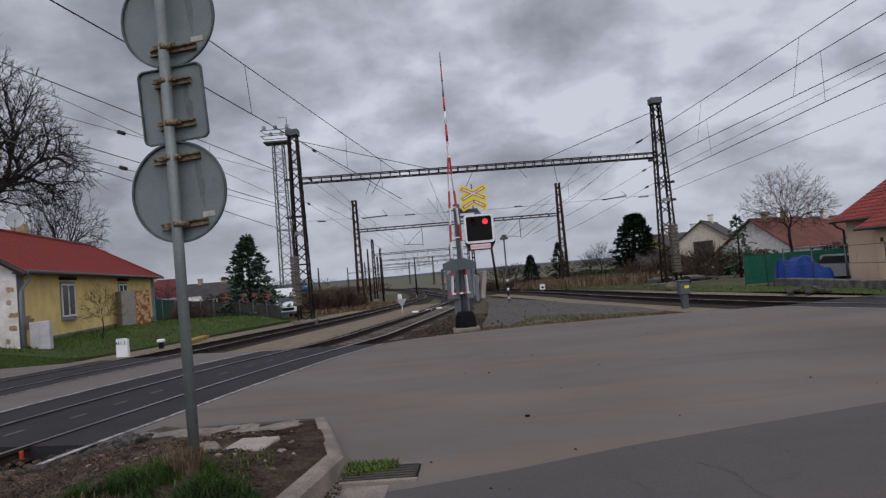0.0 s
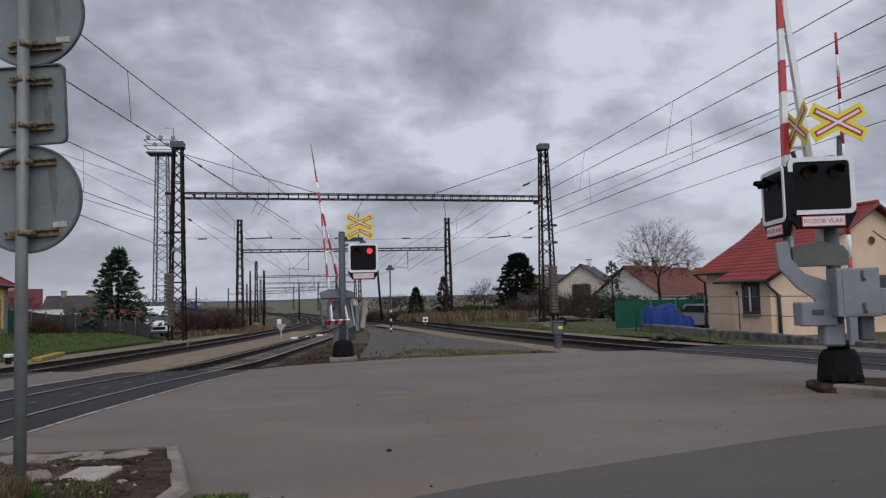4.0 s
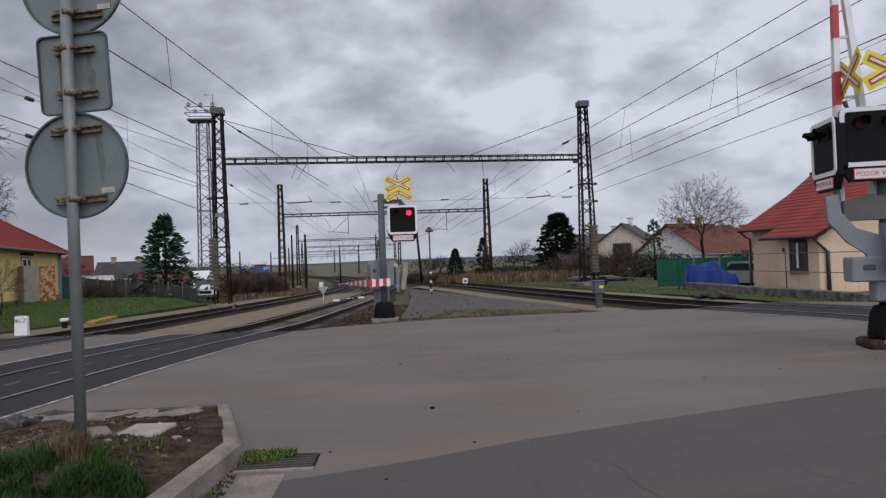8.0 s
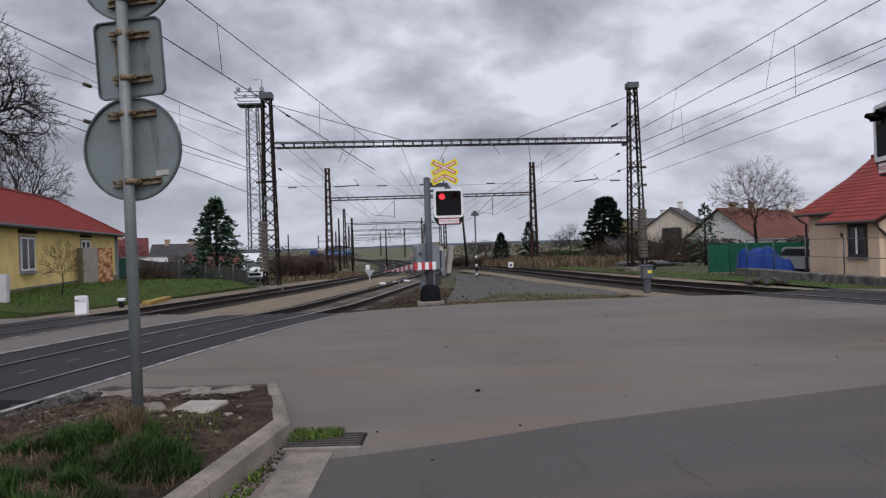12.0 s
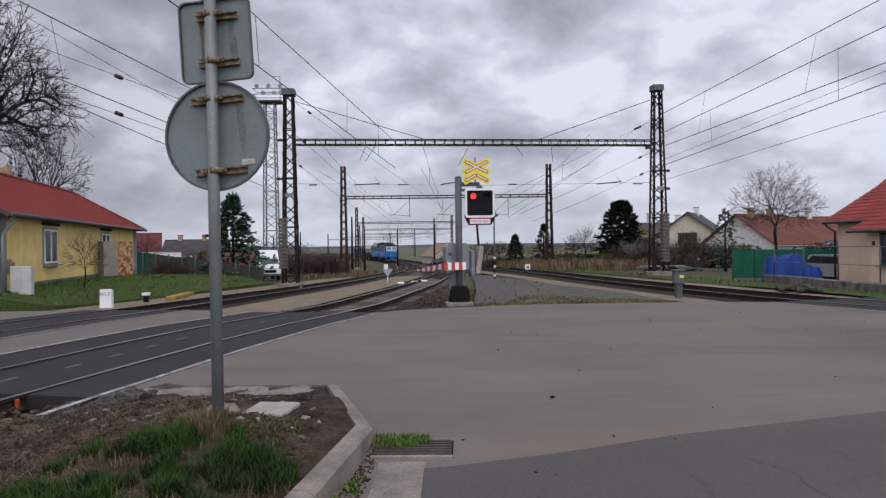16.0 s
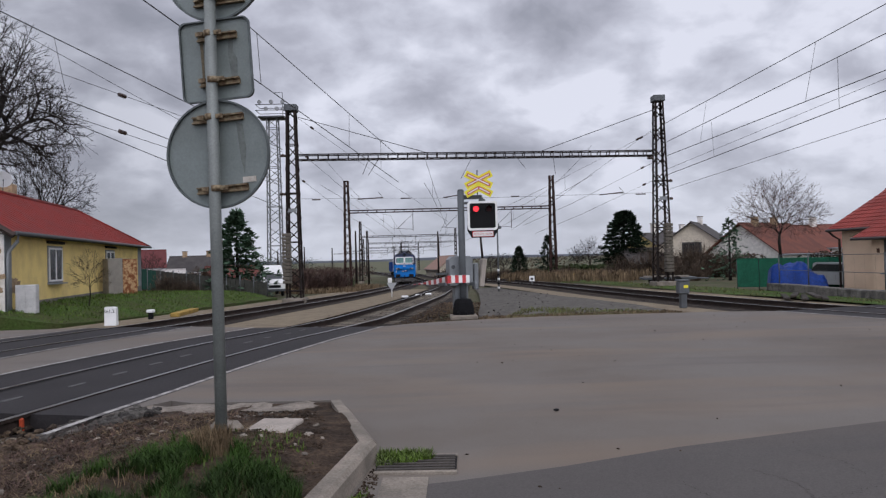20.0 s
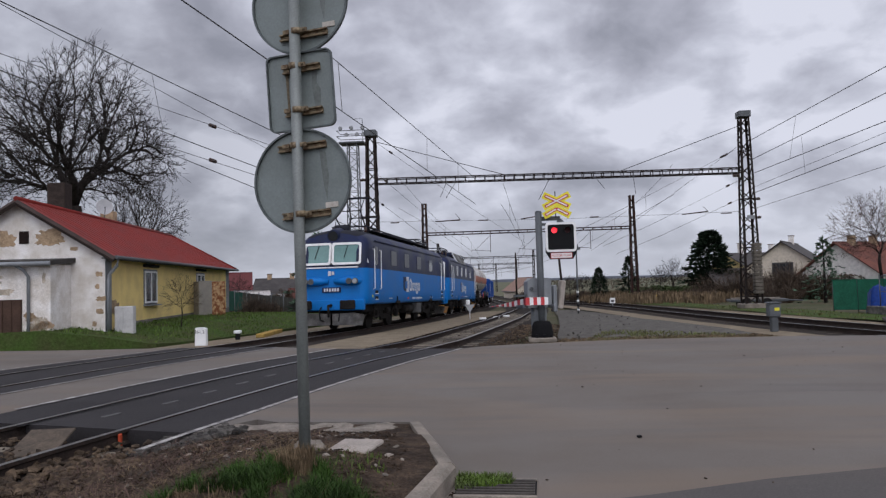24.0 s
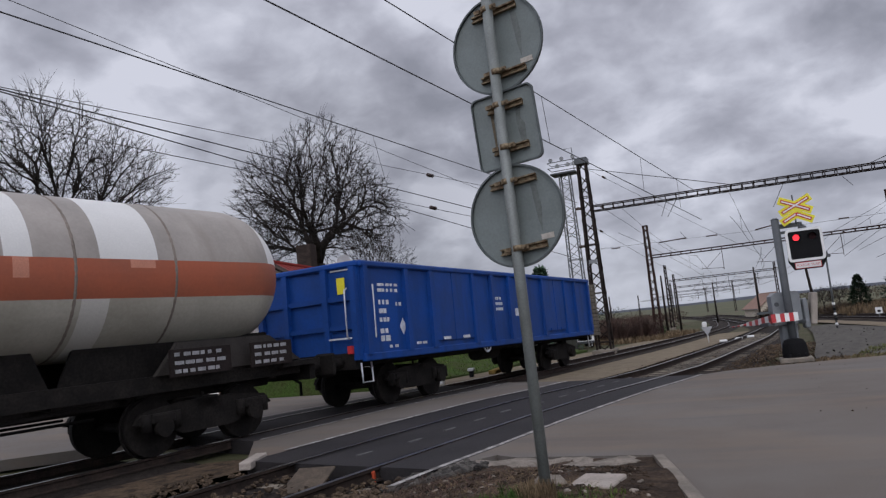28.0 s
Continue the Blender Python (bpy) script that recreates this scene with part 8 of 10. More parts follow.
def conifer(label, x, y, z, height, radius, seed, m, n=2200, name="conifer", top=0.12, power=1.0, low=0.04, ragged=0.42):
    """A needle tree: a trunk and whorls of drooping sprays with gaps."""
    rng = random.Random(seed)
    g = thing(name, pose(x, y, z), label, "tree", "trees")
    part("trunk", rod(B(), (0, 0, -0.3), (0, 0, height * 0.95), height * 0.022 + 0.04, 0.02, n=8), BARK, g)
    v, f = [], []
    wh = 16
    for i in range(n):
        lvl = rng.randint(0, wh - 1)
        t = (lvl + rng.uniform(0, 0.55)) / wh
        zz = height * (low + (1 - low) * t)
        a = rng.uniform(0, 6.283)
        bump = 0.72 + ragged * noise.noise((math.cos(a) * 1.6, math.sin(a) * 1.6, lvl * 0.9 + seed))
        rr = radius * ((1 - t) ** power * (1 - top) + top * (1 - t)) * bump
        d = rr * rng.uniform(0.25, 1.0) ** 0.6
        c = Vector((math.cos(a) * d, math.sin(a) * d, zz - 0.12 * d + rng.uniform(-0.1, 0.1)))
        ln = height * 0.05 * rng.uniform(0.6, 1.5)
        for k in range(3):
            e = Vector((math.cos(a) * 1.0 + rng.uniform(-0.7, 0.7), math.sin(a) + rng.uniform(-0.7, 0.7), rng.uniform(-0.35, 0.55))).normalized() * ln
            s = e.cross(Vector((rng.uniform(-1, 1), rng.uniform(-1, 1), 1))).normalized() * ln * 0.2
            q = len(v)
            v += [c - s * 0.6, c + s * 0.6, c + e * 0.6 + s, c + e, c + e * 0.6 - s]
            f.append((q, q + 1, q + 2, q + 3, q + 4))
    for k in range(14):
        q = len(v)
        zt = height * (0.9 + 0.1 * k / 14)
        s = 0.05
        v += [(-s, 0, zt), (s, 0, zt), (rng.uniform(-0.12, 0.12), rng.uniform(-0.12, 0.12), zt + height * 0.05)]
        f.append((q, q + 1, q + 2))
    me = bpy.data.meshes.new("crown")
    me.from_pydata([tuple(p) for p in v], [], f)
    me.materials.append(m)
    o = new("crown", me)
    o.parent = g
    return g


def shrub(label, x, y, z, w, h, seed, m, n=500, name="shrub", category="shrub"):
    """A leafless or fine-leaved bush of many thin stems."""
    rng = random.Random(seed)
    v, f = [], []
    for i in range(n):
        a, d = rng.uniform(0, 6.283), rng.uniform(0, 1) ** 0.5
        b = Vector((math.cos(a) * d * w * 0.3, math.sin(a) * d * w * 0.3, 0))
        e = Vector((math.cos(a) * d * w * 0.55 + rng.uniform(-0.3, 0.3) * w * 0.4, math.sin(a) * d * w * 0.4 + rng.uniform(-0.3, 0.3) * w * 0.3, h * (1 - 0.55 * d * d) * rng.uniform(0.55, 1.08)))
        mid = b.lerp(e, 0.5) + Vector((rng.uniform(-0.12, 0.12), rng.uniform(-0.12, 0.12), 0.1)) * h * 0.3
        s = Vector((math.sin(a * 3.1), math.cos(a * 2.3), 0)) * (0.006 * h + 0.012)
        q = len(v)
        v += [b - s, b + s, mid + s, mid - s, e]
        f += [(q, q + 1, q + 2, q + 3), (q + 3, q + 2, q + 4)]
        for k in range(4):
            o = mid.lerp(e, rng.uniform(0, 1))
            t = o + Vector((rng.uniform(-1, 1), rng.uniform(-1, 1), rng.uniform(-0.2, 1))) * h * 0.2
            q = len(v)
            v += [o - s * 0.7, o + s * 0.7, t]
            f.append((q, q + 1, q + 2))
    me = bpy.data.meshes.new(name)
    me.from_pydata([tuple(p) for p in v], [], f)
    me.materials.append(m)
    o = new(name, me)
    o.matrix_basis = pose(x, y, z)
    return tagged(o, label, category, "shrubs")


def hedge(label, a, b, h, w, seed, m, n=2600):
    """A clipped or loose hedge of small leaves."""
    rng = random.Random(seed)
    v, f = [], []
    a, b = Vector((*a, 0)), Vector((*b, 0))
    for i in range(n):
        u = rng.uniform(0, 1)
        p = a.lerp(b, u)
        hh = h * (0.85 + 0.3 * noise.noise((u * 9, seed, 0)))
        p = p + Vector((rng.uniform(-w, w) / 2, rng.uniform(-w, w) / 2, lift(p.x, p.y) - 0.2 + hh * rng.uniform(0, 1) ** 0.7))
        for k in range(2):
            e = Vector((rng.uniform(-1, 1), rng.uniform(-1, 1), rng.uniform(-0.5, 1))).normalized() * 0.2
            s = e.cross(Vector((rng.uniform(-1, 1), rng.uniform(-1, 1), 0.3))).normalized() * 0.08
            q = len(v)
            v += [p - s, p + s, p + e + s * 0.5, p + e - s * 0.5]
            f.append((q, q + 1, q + 2, q + 3))
    me = bpy.data.meshes.new("hedge")
    me.from_pydata([tuple(p) for p in v], [], f)
    me.materials.append(m)
    return tagged(new("hedge", me), label, "hedge", kind="stuff")


# big bare trees behind the yellow house
bare_tree("tall round-crowned bare tree behind the yellow house", -29.0, 45.5, 0.3, 18.2, 0.62, 101, width=15.5, low=0.24, tips=5200, tip_r=0.019)
bare_tree("low bare tree at the corner of the yellow house", -27.2, 51.5, 0.2, 10.4, 0.2, 103, width=7.6, tips=1500, tip_r=0.014)
bare_tree("broad bare tree beside the road", -33.8, 28.0, 0.2, 17.2, 0.5, 107, width=13.5, low=0.28, tips=3600, tip_r=0.015)
bare_tree("round-crowned bare tree among the village houses", 27.4, 54.8, -0.6, 8.6, 0.13, 113, width=8.0, low=0.2, tips=2000, tip_r=0.008, twig_m=BRUSH_RED)
bare_tree("small bare tree by the hedge", 17.0, 74, -0.8, 4.6, 0.1, 127, tips=400)
bare_tree("leafless garden shrub under the yellow house's window", *local_yh(1.3, 3.4, 0.25), 2.2, 0.025, 131, width=1.9, low=0.06, tips=260, category="shrub", twig_m=BRUSH, tip_r=0.004)
for x, y, h, s in ((7.5, 84, 3.4, 137), (9.4, 88, 3.6, 139), (12, 92, 3.4, 149), (18.6, 88, 4.0, 151), (-27, 70, 4.6, 157), (-33, 66, 5.0, 163)):
    bare_tree("slender bare tree in the distance", x, y, lift(x, y) - 0.2, h, 0.07, s, tips=260, tip_r=0.012)
conifer("bushy dark green pine behind the fence", -13.95, 52.6, -0.95, 6.5, 3.4, 5, PINE, n=2000, power=0.8, low=0.06, ragged=0.85)
conifer("broad dark conifer near the village", 22.2, 79.7, -0.9, 7.4, 4.2, 6, YEW, n=4200, power=0.5, ragged=0.6)
conifer("small pointed dark conifer", 10.3, 80, -1.0, 3.8, 1.8, 7, YEW, n=1500, power=0.7)
conifer("slim spruce beside a gantry mast", 13.2, 78, -1.0, 4.9, 2.1, 8, YEW, n=900, power=0.9, ragged=0.95)
conifer("thin young pine in front of the white house", 21.4, 50, -0.7, 4.6, 2.1, 9, PINE, n=380, power=0.7, ragged=0.9)
for i, (x, y, w, h, m_) in enumerate(((20.0, 62, 5.0, 3.0, BRUSH), (22.6, 60, 4.5, 3.2, BRUSH), (25.0, 60, 4.5, 2.6, BRUSH), (17.6, 64, 4.0, 2.2, BRUSH), (27.5, 62, 4.0, 2.0, BRUSH), (19.0, 52, 3.0, 1.6, BRUSH), (15.6, 58, 2.6, 1.2, BRUSH),
                                     (-8.9, 66, 3.2, 2.7, BRUSH_RED), (-10.8, 64, 3.0, 2.6, BRUSH_RED), (-9.4, 72, 3.0, 2.2, BRUSH), (-17.5, 56, 3.0, 2.6, BRUSH), (-19.5, 57, 3.0, 2.0, BRUSH), (-15.0, 55, 2.6, 1.8, BRUSH), (-21.5, 55, 2.5, 1.6, BRUSH), (-18.0, 50.4, 2.8, 2.2, BRUSH), (-16.6, 50.0, 2.0, 1.5, BRUSH),
                                     (6.6, 95, 3.5, 1.8, BRUSH), (3.2, 120, 4.0, 2.2, BRUSH), (8.6, 82, 3.5, 1.6, BRUSH), (13.8, 70, 3.0, 1.4, BRUSH))):
    shrub("leafless brown thicket of thin stems", x, y, lift(x, y) - 0.3, w, h, 200 + i, m_, n=520)
hedge("dark green clipped hedge near the third track", (13.4, 76), (18.4, 72), 1.3, 1.2, 11, HEDGE)
hedge("low green bush in the yard", (-10.2, 74), (-8.2, 74), 1.3, 1.4, 12, HEDGE, n=700)
hedge("distant dark pine wood on the skyline", (-62, 215), (-34, 205), 6.0, 8.0, 13, YEW, n=2600)
hedge("distant bushes beside the yard tracks", (-34, 190), (-14, 170), 2.6, 4.0, 14, BRUSH, n=1800)
hedge("distant bushes along the fields", (6, 150), (60, 190), 3.0, 6.0, 15, BRUSH, n=2600)
hedge("brown scrub along the far side of the yard", (-44, 104), (-13, 86), 2.4, 4.0, 17, BRUSH, n=3200)
hedge("distant brown scrub beyond the yard", (-36, 140), (-12, 124), 2.8, 5.0, 18, BRUSH_RED, n=2200)
hedge("brown thicket behind the village gardens", (24, 66), (46, 70), 2.2, 2.5, 16, BRUSH, n=2400)


def far_hills():
    bm = B()
    n = 90
    lo, hi = [], []
    for i in range(n + 1):
        x = -2400 + 4800 * i / n
        h = 9 + 4 * noise.noise((x * 0.0016, 0.3, 0)) + 2 * noise.noise((x * 0.008, 1.3, 0))
        lo.append(bm.verts.new((x, 2150, -5)))
        hi.append(bm.verts.new((x, 2300, h)))
    for i in range(n):
        bm.faces.new((lo[i], lo[i + 1], hi[i + 1], hi[i]))
    tagged(link_mesh("backdrop_hills", bm, HILL, smooth=True), "low wooded hills on the horizon, distance haze put into their blue-grey", "hills", kind="structure")


far_hills()

# ---- the freight train ----
def wheelset(parent, y, r, gauge=0.75, rim=True):
    """Two wheels on an axle."""
    ob = new("wheelset")
    ob.parent = parent
    ob.matrix_basis = pose(0, y, r)
    part("axle", rod(B(), (-1.05, 0, 0), (1.05, 0, 0), 0.08, n=10), UNDER, ob)
    for sx in (-1, 1):
        bm = rod(B(), (sx * (gauge - 0.06), 0, 0), (sx * (gauge + 0.07), 0, 0), r, n=32)
        rod(bm, (sx * (gauge - 0.09), 0, 0), (sx * (gauge - 0.06), 0, 0), r + 0.03, n=32)
        part("wheel", bm, UNDER, ob)
        if rim:
            bm = B()
            a = [[bm.verts.new((sx * (gauge + dx), rr * math.cos(2 * math.pi * k / 32), rr * math.sin(2 * math.pi * k / 32))) for k in range(32)] for rr, dx in ((r * 0.99, 0.074), (r * 0.9, 0.078))]
            for k in range(32):
                bm.faces.new((a[0][k], a[0][(k + 1) % 32], a[1][(k + 1) % 32], a[1][k]))
            part("tyre_rim", bm, WHEEL_RIM, ob, "worn bright wheel rim")
    return ob


def side_panel(y0, y1, z0, z1, x, t=0.012, bevel=0.0):
    return box(B(), (x, (y0 + y1) / 2, (z0 + z1) / 2), (t, abs(y1 - y0), z1 - z0), bevel=bevel)


def round_panel(y, z, w, h, r, x0, x1):
    return prism(B(), [(y + p[0], z + p[1]) for p in rounded(w, h, r, 4)], x0, x1, axis="x")


def bars(parent, y, z, n, w, h, x, material, rng, gap=0.3, name="lettering"):
    """A row of plain marks that stand for writing."""
    bm = B()
    k = y
    for i in range(n):
        ww = w / n * rng.uniform(0.5, 0.95)
        box(bm, (x, k + ww / 2, z), (0.004, ww, h))
        k += w / n
    return tagged(part(name, bm, material, parent), kind="stuff")


def buffers(parent, y, dy, z=1.03, square=True):
    for sx in (-1, 1):
        b_ = new("buffer")
        b_.parent = parent
        part("stem", rod(B(), (sx * 0.875, y, z), (sx * 0.875, y + dy * 0.5, z), 0.1, n=12), UNDER, b_)
        part("head", box(B(), (sx * 0.875, y + dy * 0.57, z), (0.62 if square else 0.5, 0.09, 0.36 if square else 0.45), bevel=0.04), UNDER, b_)


def loco_body(L):
    """The shell: stations along its length, narrowing and raked at both ends."""
    prof = [(1.40, 1.02), (1.46, 1.10), (1.47, 1.45), (1.47, 2.46), (1.465, 3.14), (1.44, 3.46), (1.36, 3.70), (1.18, 3.89), (0.85, 4.02), (0.45, 4.09), (0.0, 4.11)]
    st = [(-L, 0.78), (-L + 0.05, 0.87), (-L + 0.16, 0.945), (-L + 0.34, 0.985), (-L + 0.75, 1.0), (-L + 1.6, 1.0), (-3, 1.0), (0, 1.0), (3, 1.0), (L - 1.6, 1.0), (L - 0.75, 1.0), (L - 0.34, 0.985), (L - 0.16, 0.945), (L - 0.05, 0.87), (L, 0.78)]
    bm = B()
    rows = []
    for y, k in st:
        e = max(0.0, (abs(y) - (L - 1.6)) / 1.6)
        row = []
        for sx in (1, -1):
            col = []
            for x, z in (prof if sx == 1 else prof[:-1]):
                yy = y
                if z > 2.46:
                    yy -= math.copysign(1, y) * (z - 2.46) * 0.2 * e
                zz = z - (0.16 * e ** 3 * max(0, (z - 3.3) / 0.57) if z > 3.3 else 0)
                col.append(bm.verts.new((sx * x * k, yy, zz)))
            row.append(col)
        rows.append(row[0] + row[1][::-1])
    n = len(rows[0])
    half = len(prof)

    def mi(j):
        lv = j if j < half - 1 else n - 2 - j
        return 0 if lv < 3 else (1 if lv < 5 else (1 if lv < 7 else 2))
    for a, b in zip(rows, rows[1:]):
        for j in range(n - 1):
            f = bm.faces.new((a[j], a[j + 1], b[j + 1], b[j]))
            f.material_index = mi(j)
            f.smooth = True
        bm.faces.new((a[0], b[0], b[-1], a[-1])).material_index = 0
    for r in (rows[0], rows[-1]):
        for j in range(half - 1):
            vs = [r[j], r[j + 1], r[n - 2 - j], r[n - 1 - j]]
            if len(set(vs)) < 4:
                vs = list(dict.fromkeys(vs))
            f = bm.faces.new(vs)
            f.material_index = mi(j) if j < 7 else 1
    bmesh.ops.recalc_face_normals(bm, faces=bm.faces[:])
    return bm


def pantograph(parent, y, raised):
    """A diamond pantograph, raised to the wire or folded flat."""
    p = new("pantograph")
    p.parent = parent
    p.matrix_basis = pose(0, y, 4.1)
    bm = B()
    for a, b in (((-0.75, -0.9), (-0.75, 0.9)), ((0.75, -0.9), (0.75, 0.9)), ((-0.75, -0.9), (0.75, -0.9)), ((-0.75, 0.9), (0.75, 0.9))):
        rod(bm, (*a, 0.22), (*b, 0.22), 0.035, n=6)
    part("base_frame", bm, LOCO_ROOF, p)
    for sx in (-0.7, 0.7):
        for sy in (-0.85, 0.85):
            bm = rod(B(), (sx, sy, -0.05), (sx, sy, 0.2), 0.07, n=10)
            part("insulator", bm, INSULATOR, p)
    zt, zk, yk = (1.52, 0.85, 1.25) if raised else (0.42, 0.36, 1.5)
    for sy in (-1, 1):
        for sx in (-1, 1):
            part("lower_arm", rod(B(), (sx * 0.55, sy * 0.35, 0.25), (sx * 0.62, sy * yk, zk), 0.032, n=6), LOCO_ROOF, p)
            part("upper_arm", rod(B(), (sx * 0.62, sy * yk, zk), (sx * 0.45, sy * 0.12, zt), 0.022, n=6), LOCO_ROOF, p)
        part("knee_tube", rod(B(), (-0.62, sy * yk, zk), (0.62, sy * yk, zk), 0.024, n=6), LOCO_ROOF, p)
        part("contact_strip", tube(B(), [(-0.95, sy * 0.14, zt - 0.2), (-0.8, sy * 0.14, zt - 0.04), (-0.55, sy * 0.14, zt + 0.05), (0.55, sy * 0.14, zt + 0.05), (0.8, sy * 0.14, zt - 0.04), (0.95, sy * 0.14, zt - 0.2)], 0.026, n=6), LOCO_ROOF, p)
    return p


def loco_front(parent, L, sy, red, rng):
    """Windscreens, lamps, plate, buffers and plough at one end (sy: -1 front, 1 rear)."""
    f = new("cab_front")
    f.parent = parent
    f.matrix_basis = pose(0, 0, 0, 0, 0, 0 if sy < 0 else 180)
    rake = math.degrees(math.atan(0.2))
    for sx in (-1, 1):
        w = new("windscreen")
        w.parent = f
        w.matrix_basis = pose(sx * 0.60, -L + 0.09, 3.04, -rake, 0, sx * 5.0)
        o = rounded(1.18, 0.9, 0.1, 4)
        i = [(a * 0.86, b * 0.80) for a, b in o]
        bm = B()
        n = len(o)
        ring = [[bm.verts.new((q[0], y, q[1])) for q in poly] for poly, y in ((o, 0.05), (o, -0.04), (i, -0.04), (i, 0.05))]
        for a, b in zip(ring, ring[1:]):
            for k in range(n):
                bm.faces.new((a[k], a[(k + 1) % n], b[(k + 1) % n], b[k]))
        bmesh.ops.recalc_face_normals(bm, faces=bm.faces[:])
        part("window_frame", bm, WHITE_PAINT, w, "thick white window frame")
        part("pane", prism(B(), i, -0.008, 0.03, axis="y"), WIN_GREEN if not red else GLASS_DARK, w)
        part("wiper", rod(B(), (0.05, -0.03, 0.36), (-0.1, -0.03, -0.2), 0.012, n=5), BLACK_PLASTIC, w)
        pil = part("corner_vent", box(B(), (sx * 1.32, -L + 0.36, 3.04), (0.1, 0.16, 0.84), m=pose(0, 0, 0, -rake, 0, sx * 38), bevel=0.04), WHITE_PAINT if not red else BLUE_DARK, f)
        l = new("lamp_group")
        l.parent = f
        part("housing", tube(B(), [(sx * 0.12, -L - 0.02, 1.95), (sx * 0.6, -L - 0.08, 1.95), (sx * 1.0, -L - 0.04, 1.95), (sx * 1.28, -L + 0.22, 1.95)], [0.09, 0.16, 0.17, 0.1], n=12), BLUE_LIGHT, l)
        for xx, m_ in ((0.78, BLACK_PLASTIC), (1.02, WHITE_PAINT)):
            part("lamp_ring", rod(B(), (sx * xx, -L - 0.16, 1.95), (sx * xx, -L - 0.24, 1.95), 0.12, n=20), DARK_GREY, l)
            part("lamp_glass", rod(B(), (sx * xx, -L - 0.235, 1.95), (sx * xx, -L - 0.25, 1.95), 0.09, n=20), CURTAIN if xx > 0.9 else GLASS_DARK, l)
    part("white_strip", box(B(), (0, -L - 0.02, 2.5), (2.2, 0.03, 0.05)), WHITE_PAINT, f)
    h = new("head_lamp")
    h.parent = f
    part("bulge", tube(B(), [(0, -L + 0.95, 3.86), (0, -L + 0.42, 3.80), (0, -L + 0.22, 3.76)], [0.3, 0.28, 0.25], n=18), BLUE_LIGHT if red else BLUE_DARK, h)
    part("glass", rod(B(), (0, -L + 0.23, 3.76), (0, -L + 0.19, 3.75), 0.2, n=20), GLASS_DARK, h)
    part("number_board", box(B(), (0, -L - 0.025, 1.62), (0.78, 0.03, 0.2), bevel=0.005), RED_PAINT if red else BLUE_DARK, f)
    for k in range(6):
        part("plate_mark", box(B(), (-0.28 + 0.11 * k, -L - 0.045, 1.62), (0.07, 0.008, 0.12)), MARKING, f)
    part("emblem", box(box(B(), (-0.08, -L - 0.02, 2.27), (0.12, 0.02, 0.18)), (0.06, -L - 0.022, 2.27), (0.1, 0.02, 0.14)), MARKING, f)
    part("handrail", tube(B(), [(-1.1, -L - 0.03, 1.3), (-1.12, -L - 0.07, 1.35), (-1.12, -L - 0.07, 1.8)], 0.018, n=6), WHITE_PAINT, f)
    part("buffer_beam", box(B(), (0, -L - 0.02, 1.02), (2.7, 0.2, 0.42), bevel=0.03), BLUE_LIGHT, f)
    buffers(f, -L - 0.1, -1.0)
    part("coupling", rod(rod(B(), (0, -L - 0.1, 1.02), (0, -L - 0.42, 0.98), 0.06, n=8), (0, -L - 0.42, 0.98), (0, -L - 0.4, 0.55), 0.045, n=8), UNDER, f)
    for sx in (-1, 1):
        part("brake_hose", tube(B(), [(sx * 0.4, -L - 0.1, 0.95), (sx * 0.42, -L - 0.3, 0.8), (sx * 0.38, -L - 0.3, 0.45), (sx * 0.3, -L - 0.12, 0.4)], 0.03, n=6), BLACK_RUBBER, f)
        for z in (0.62, 0.92):
            part("end_step", box(B(), (sx * 1.2, -L + 0.1, z), (0.34, 0.2, 0.03)), UNDER, f)
    for sx in (-1, 1):
        part("snow_plough", prism(B(), [(sx * 0.05, 0.24), (sx * 1.25, 0.22), (sx * 1.38, 0.62), (sx * 0.9, 0.72), (sx * 0.05, 0.68)], -L - 0.12, -L - 0.06, axis="y"), ORANGE_PLOUGH if red else GREY_PLOUGH, f, "orange plough blade" if red else "dented grey plough blade")
    return f


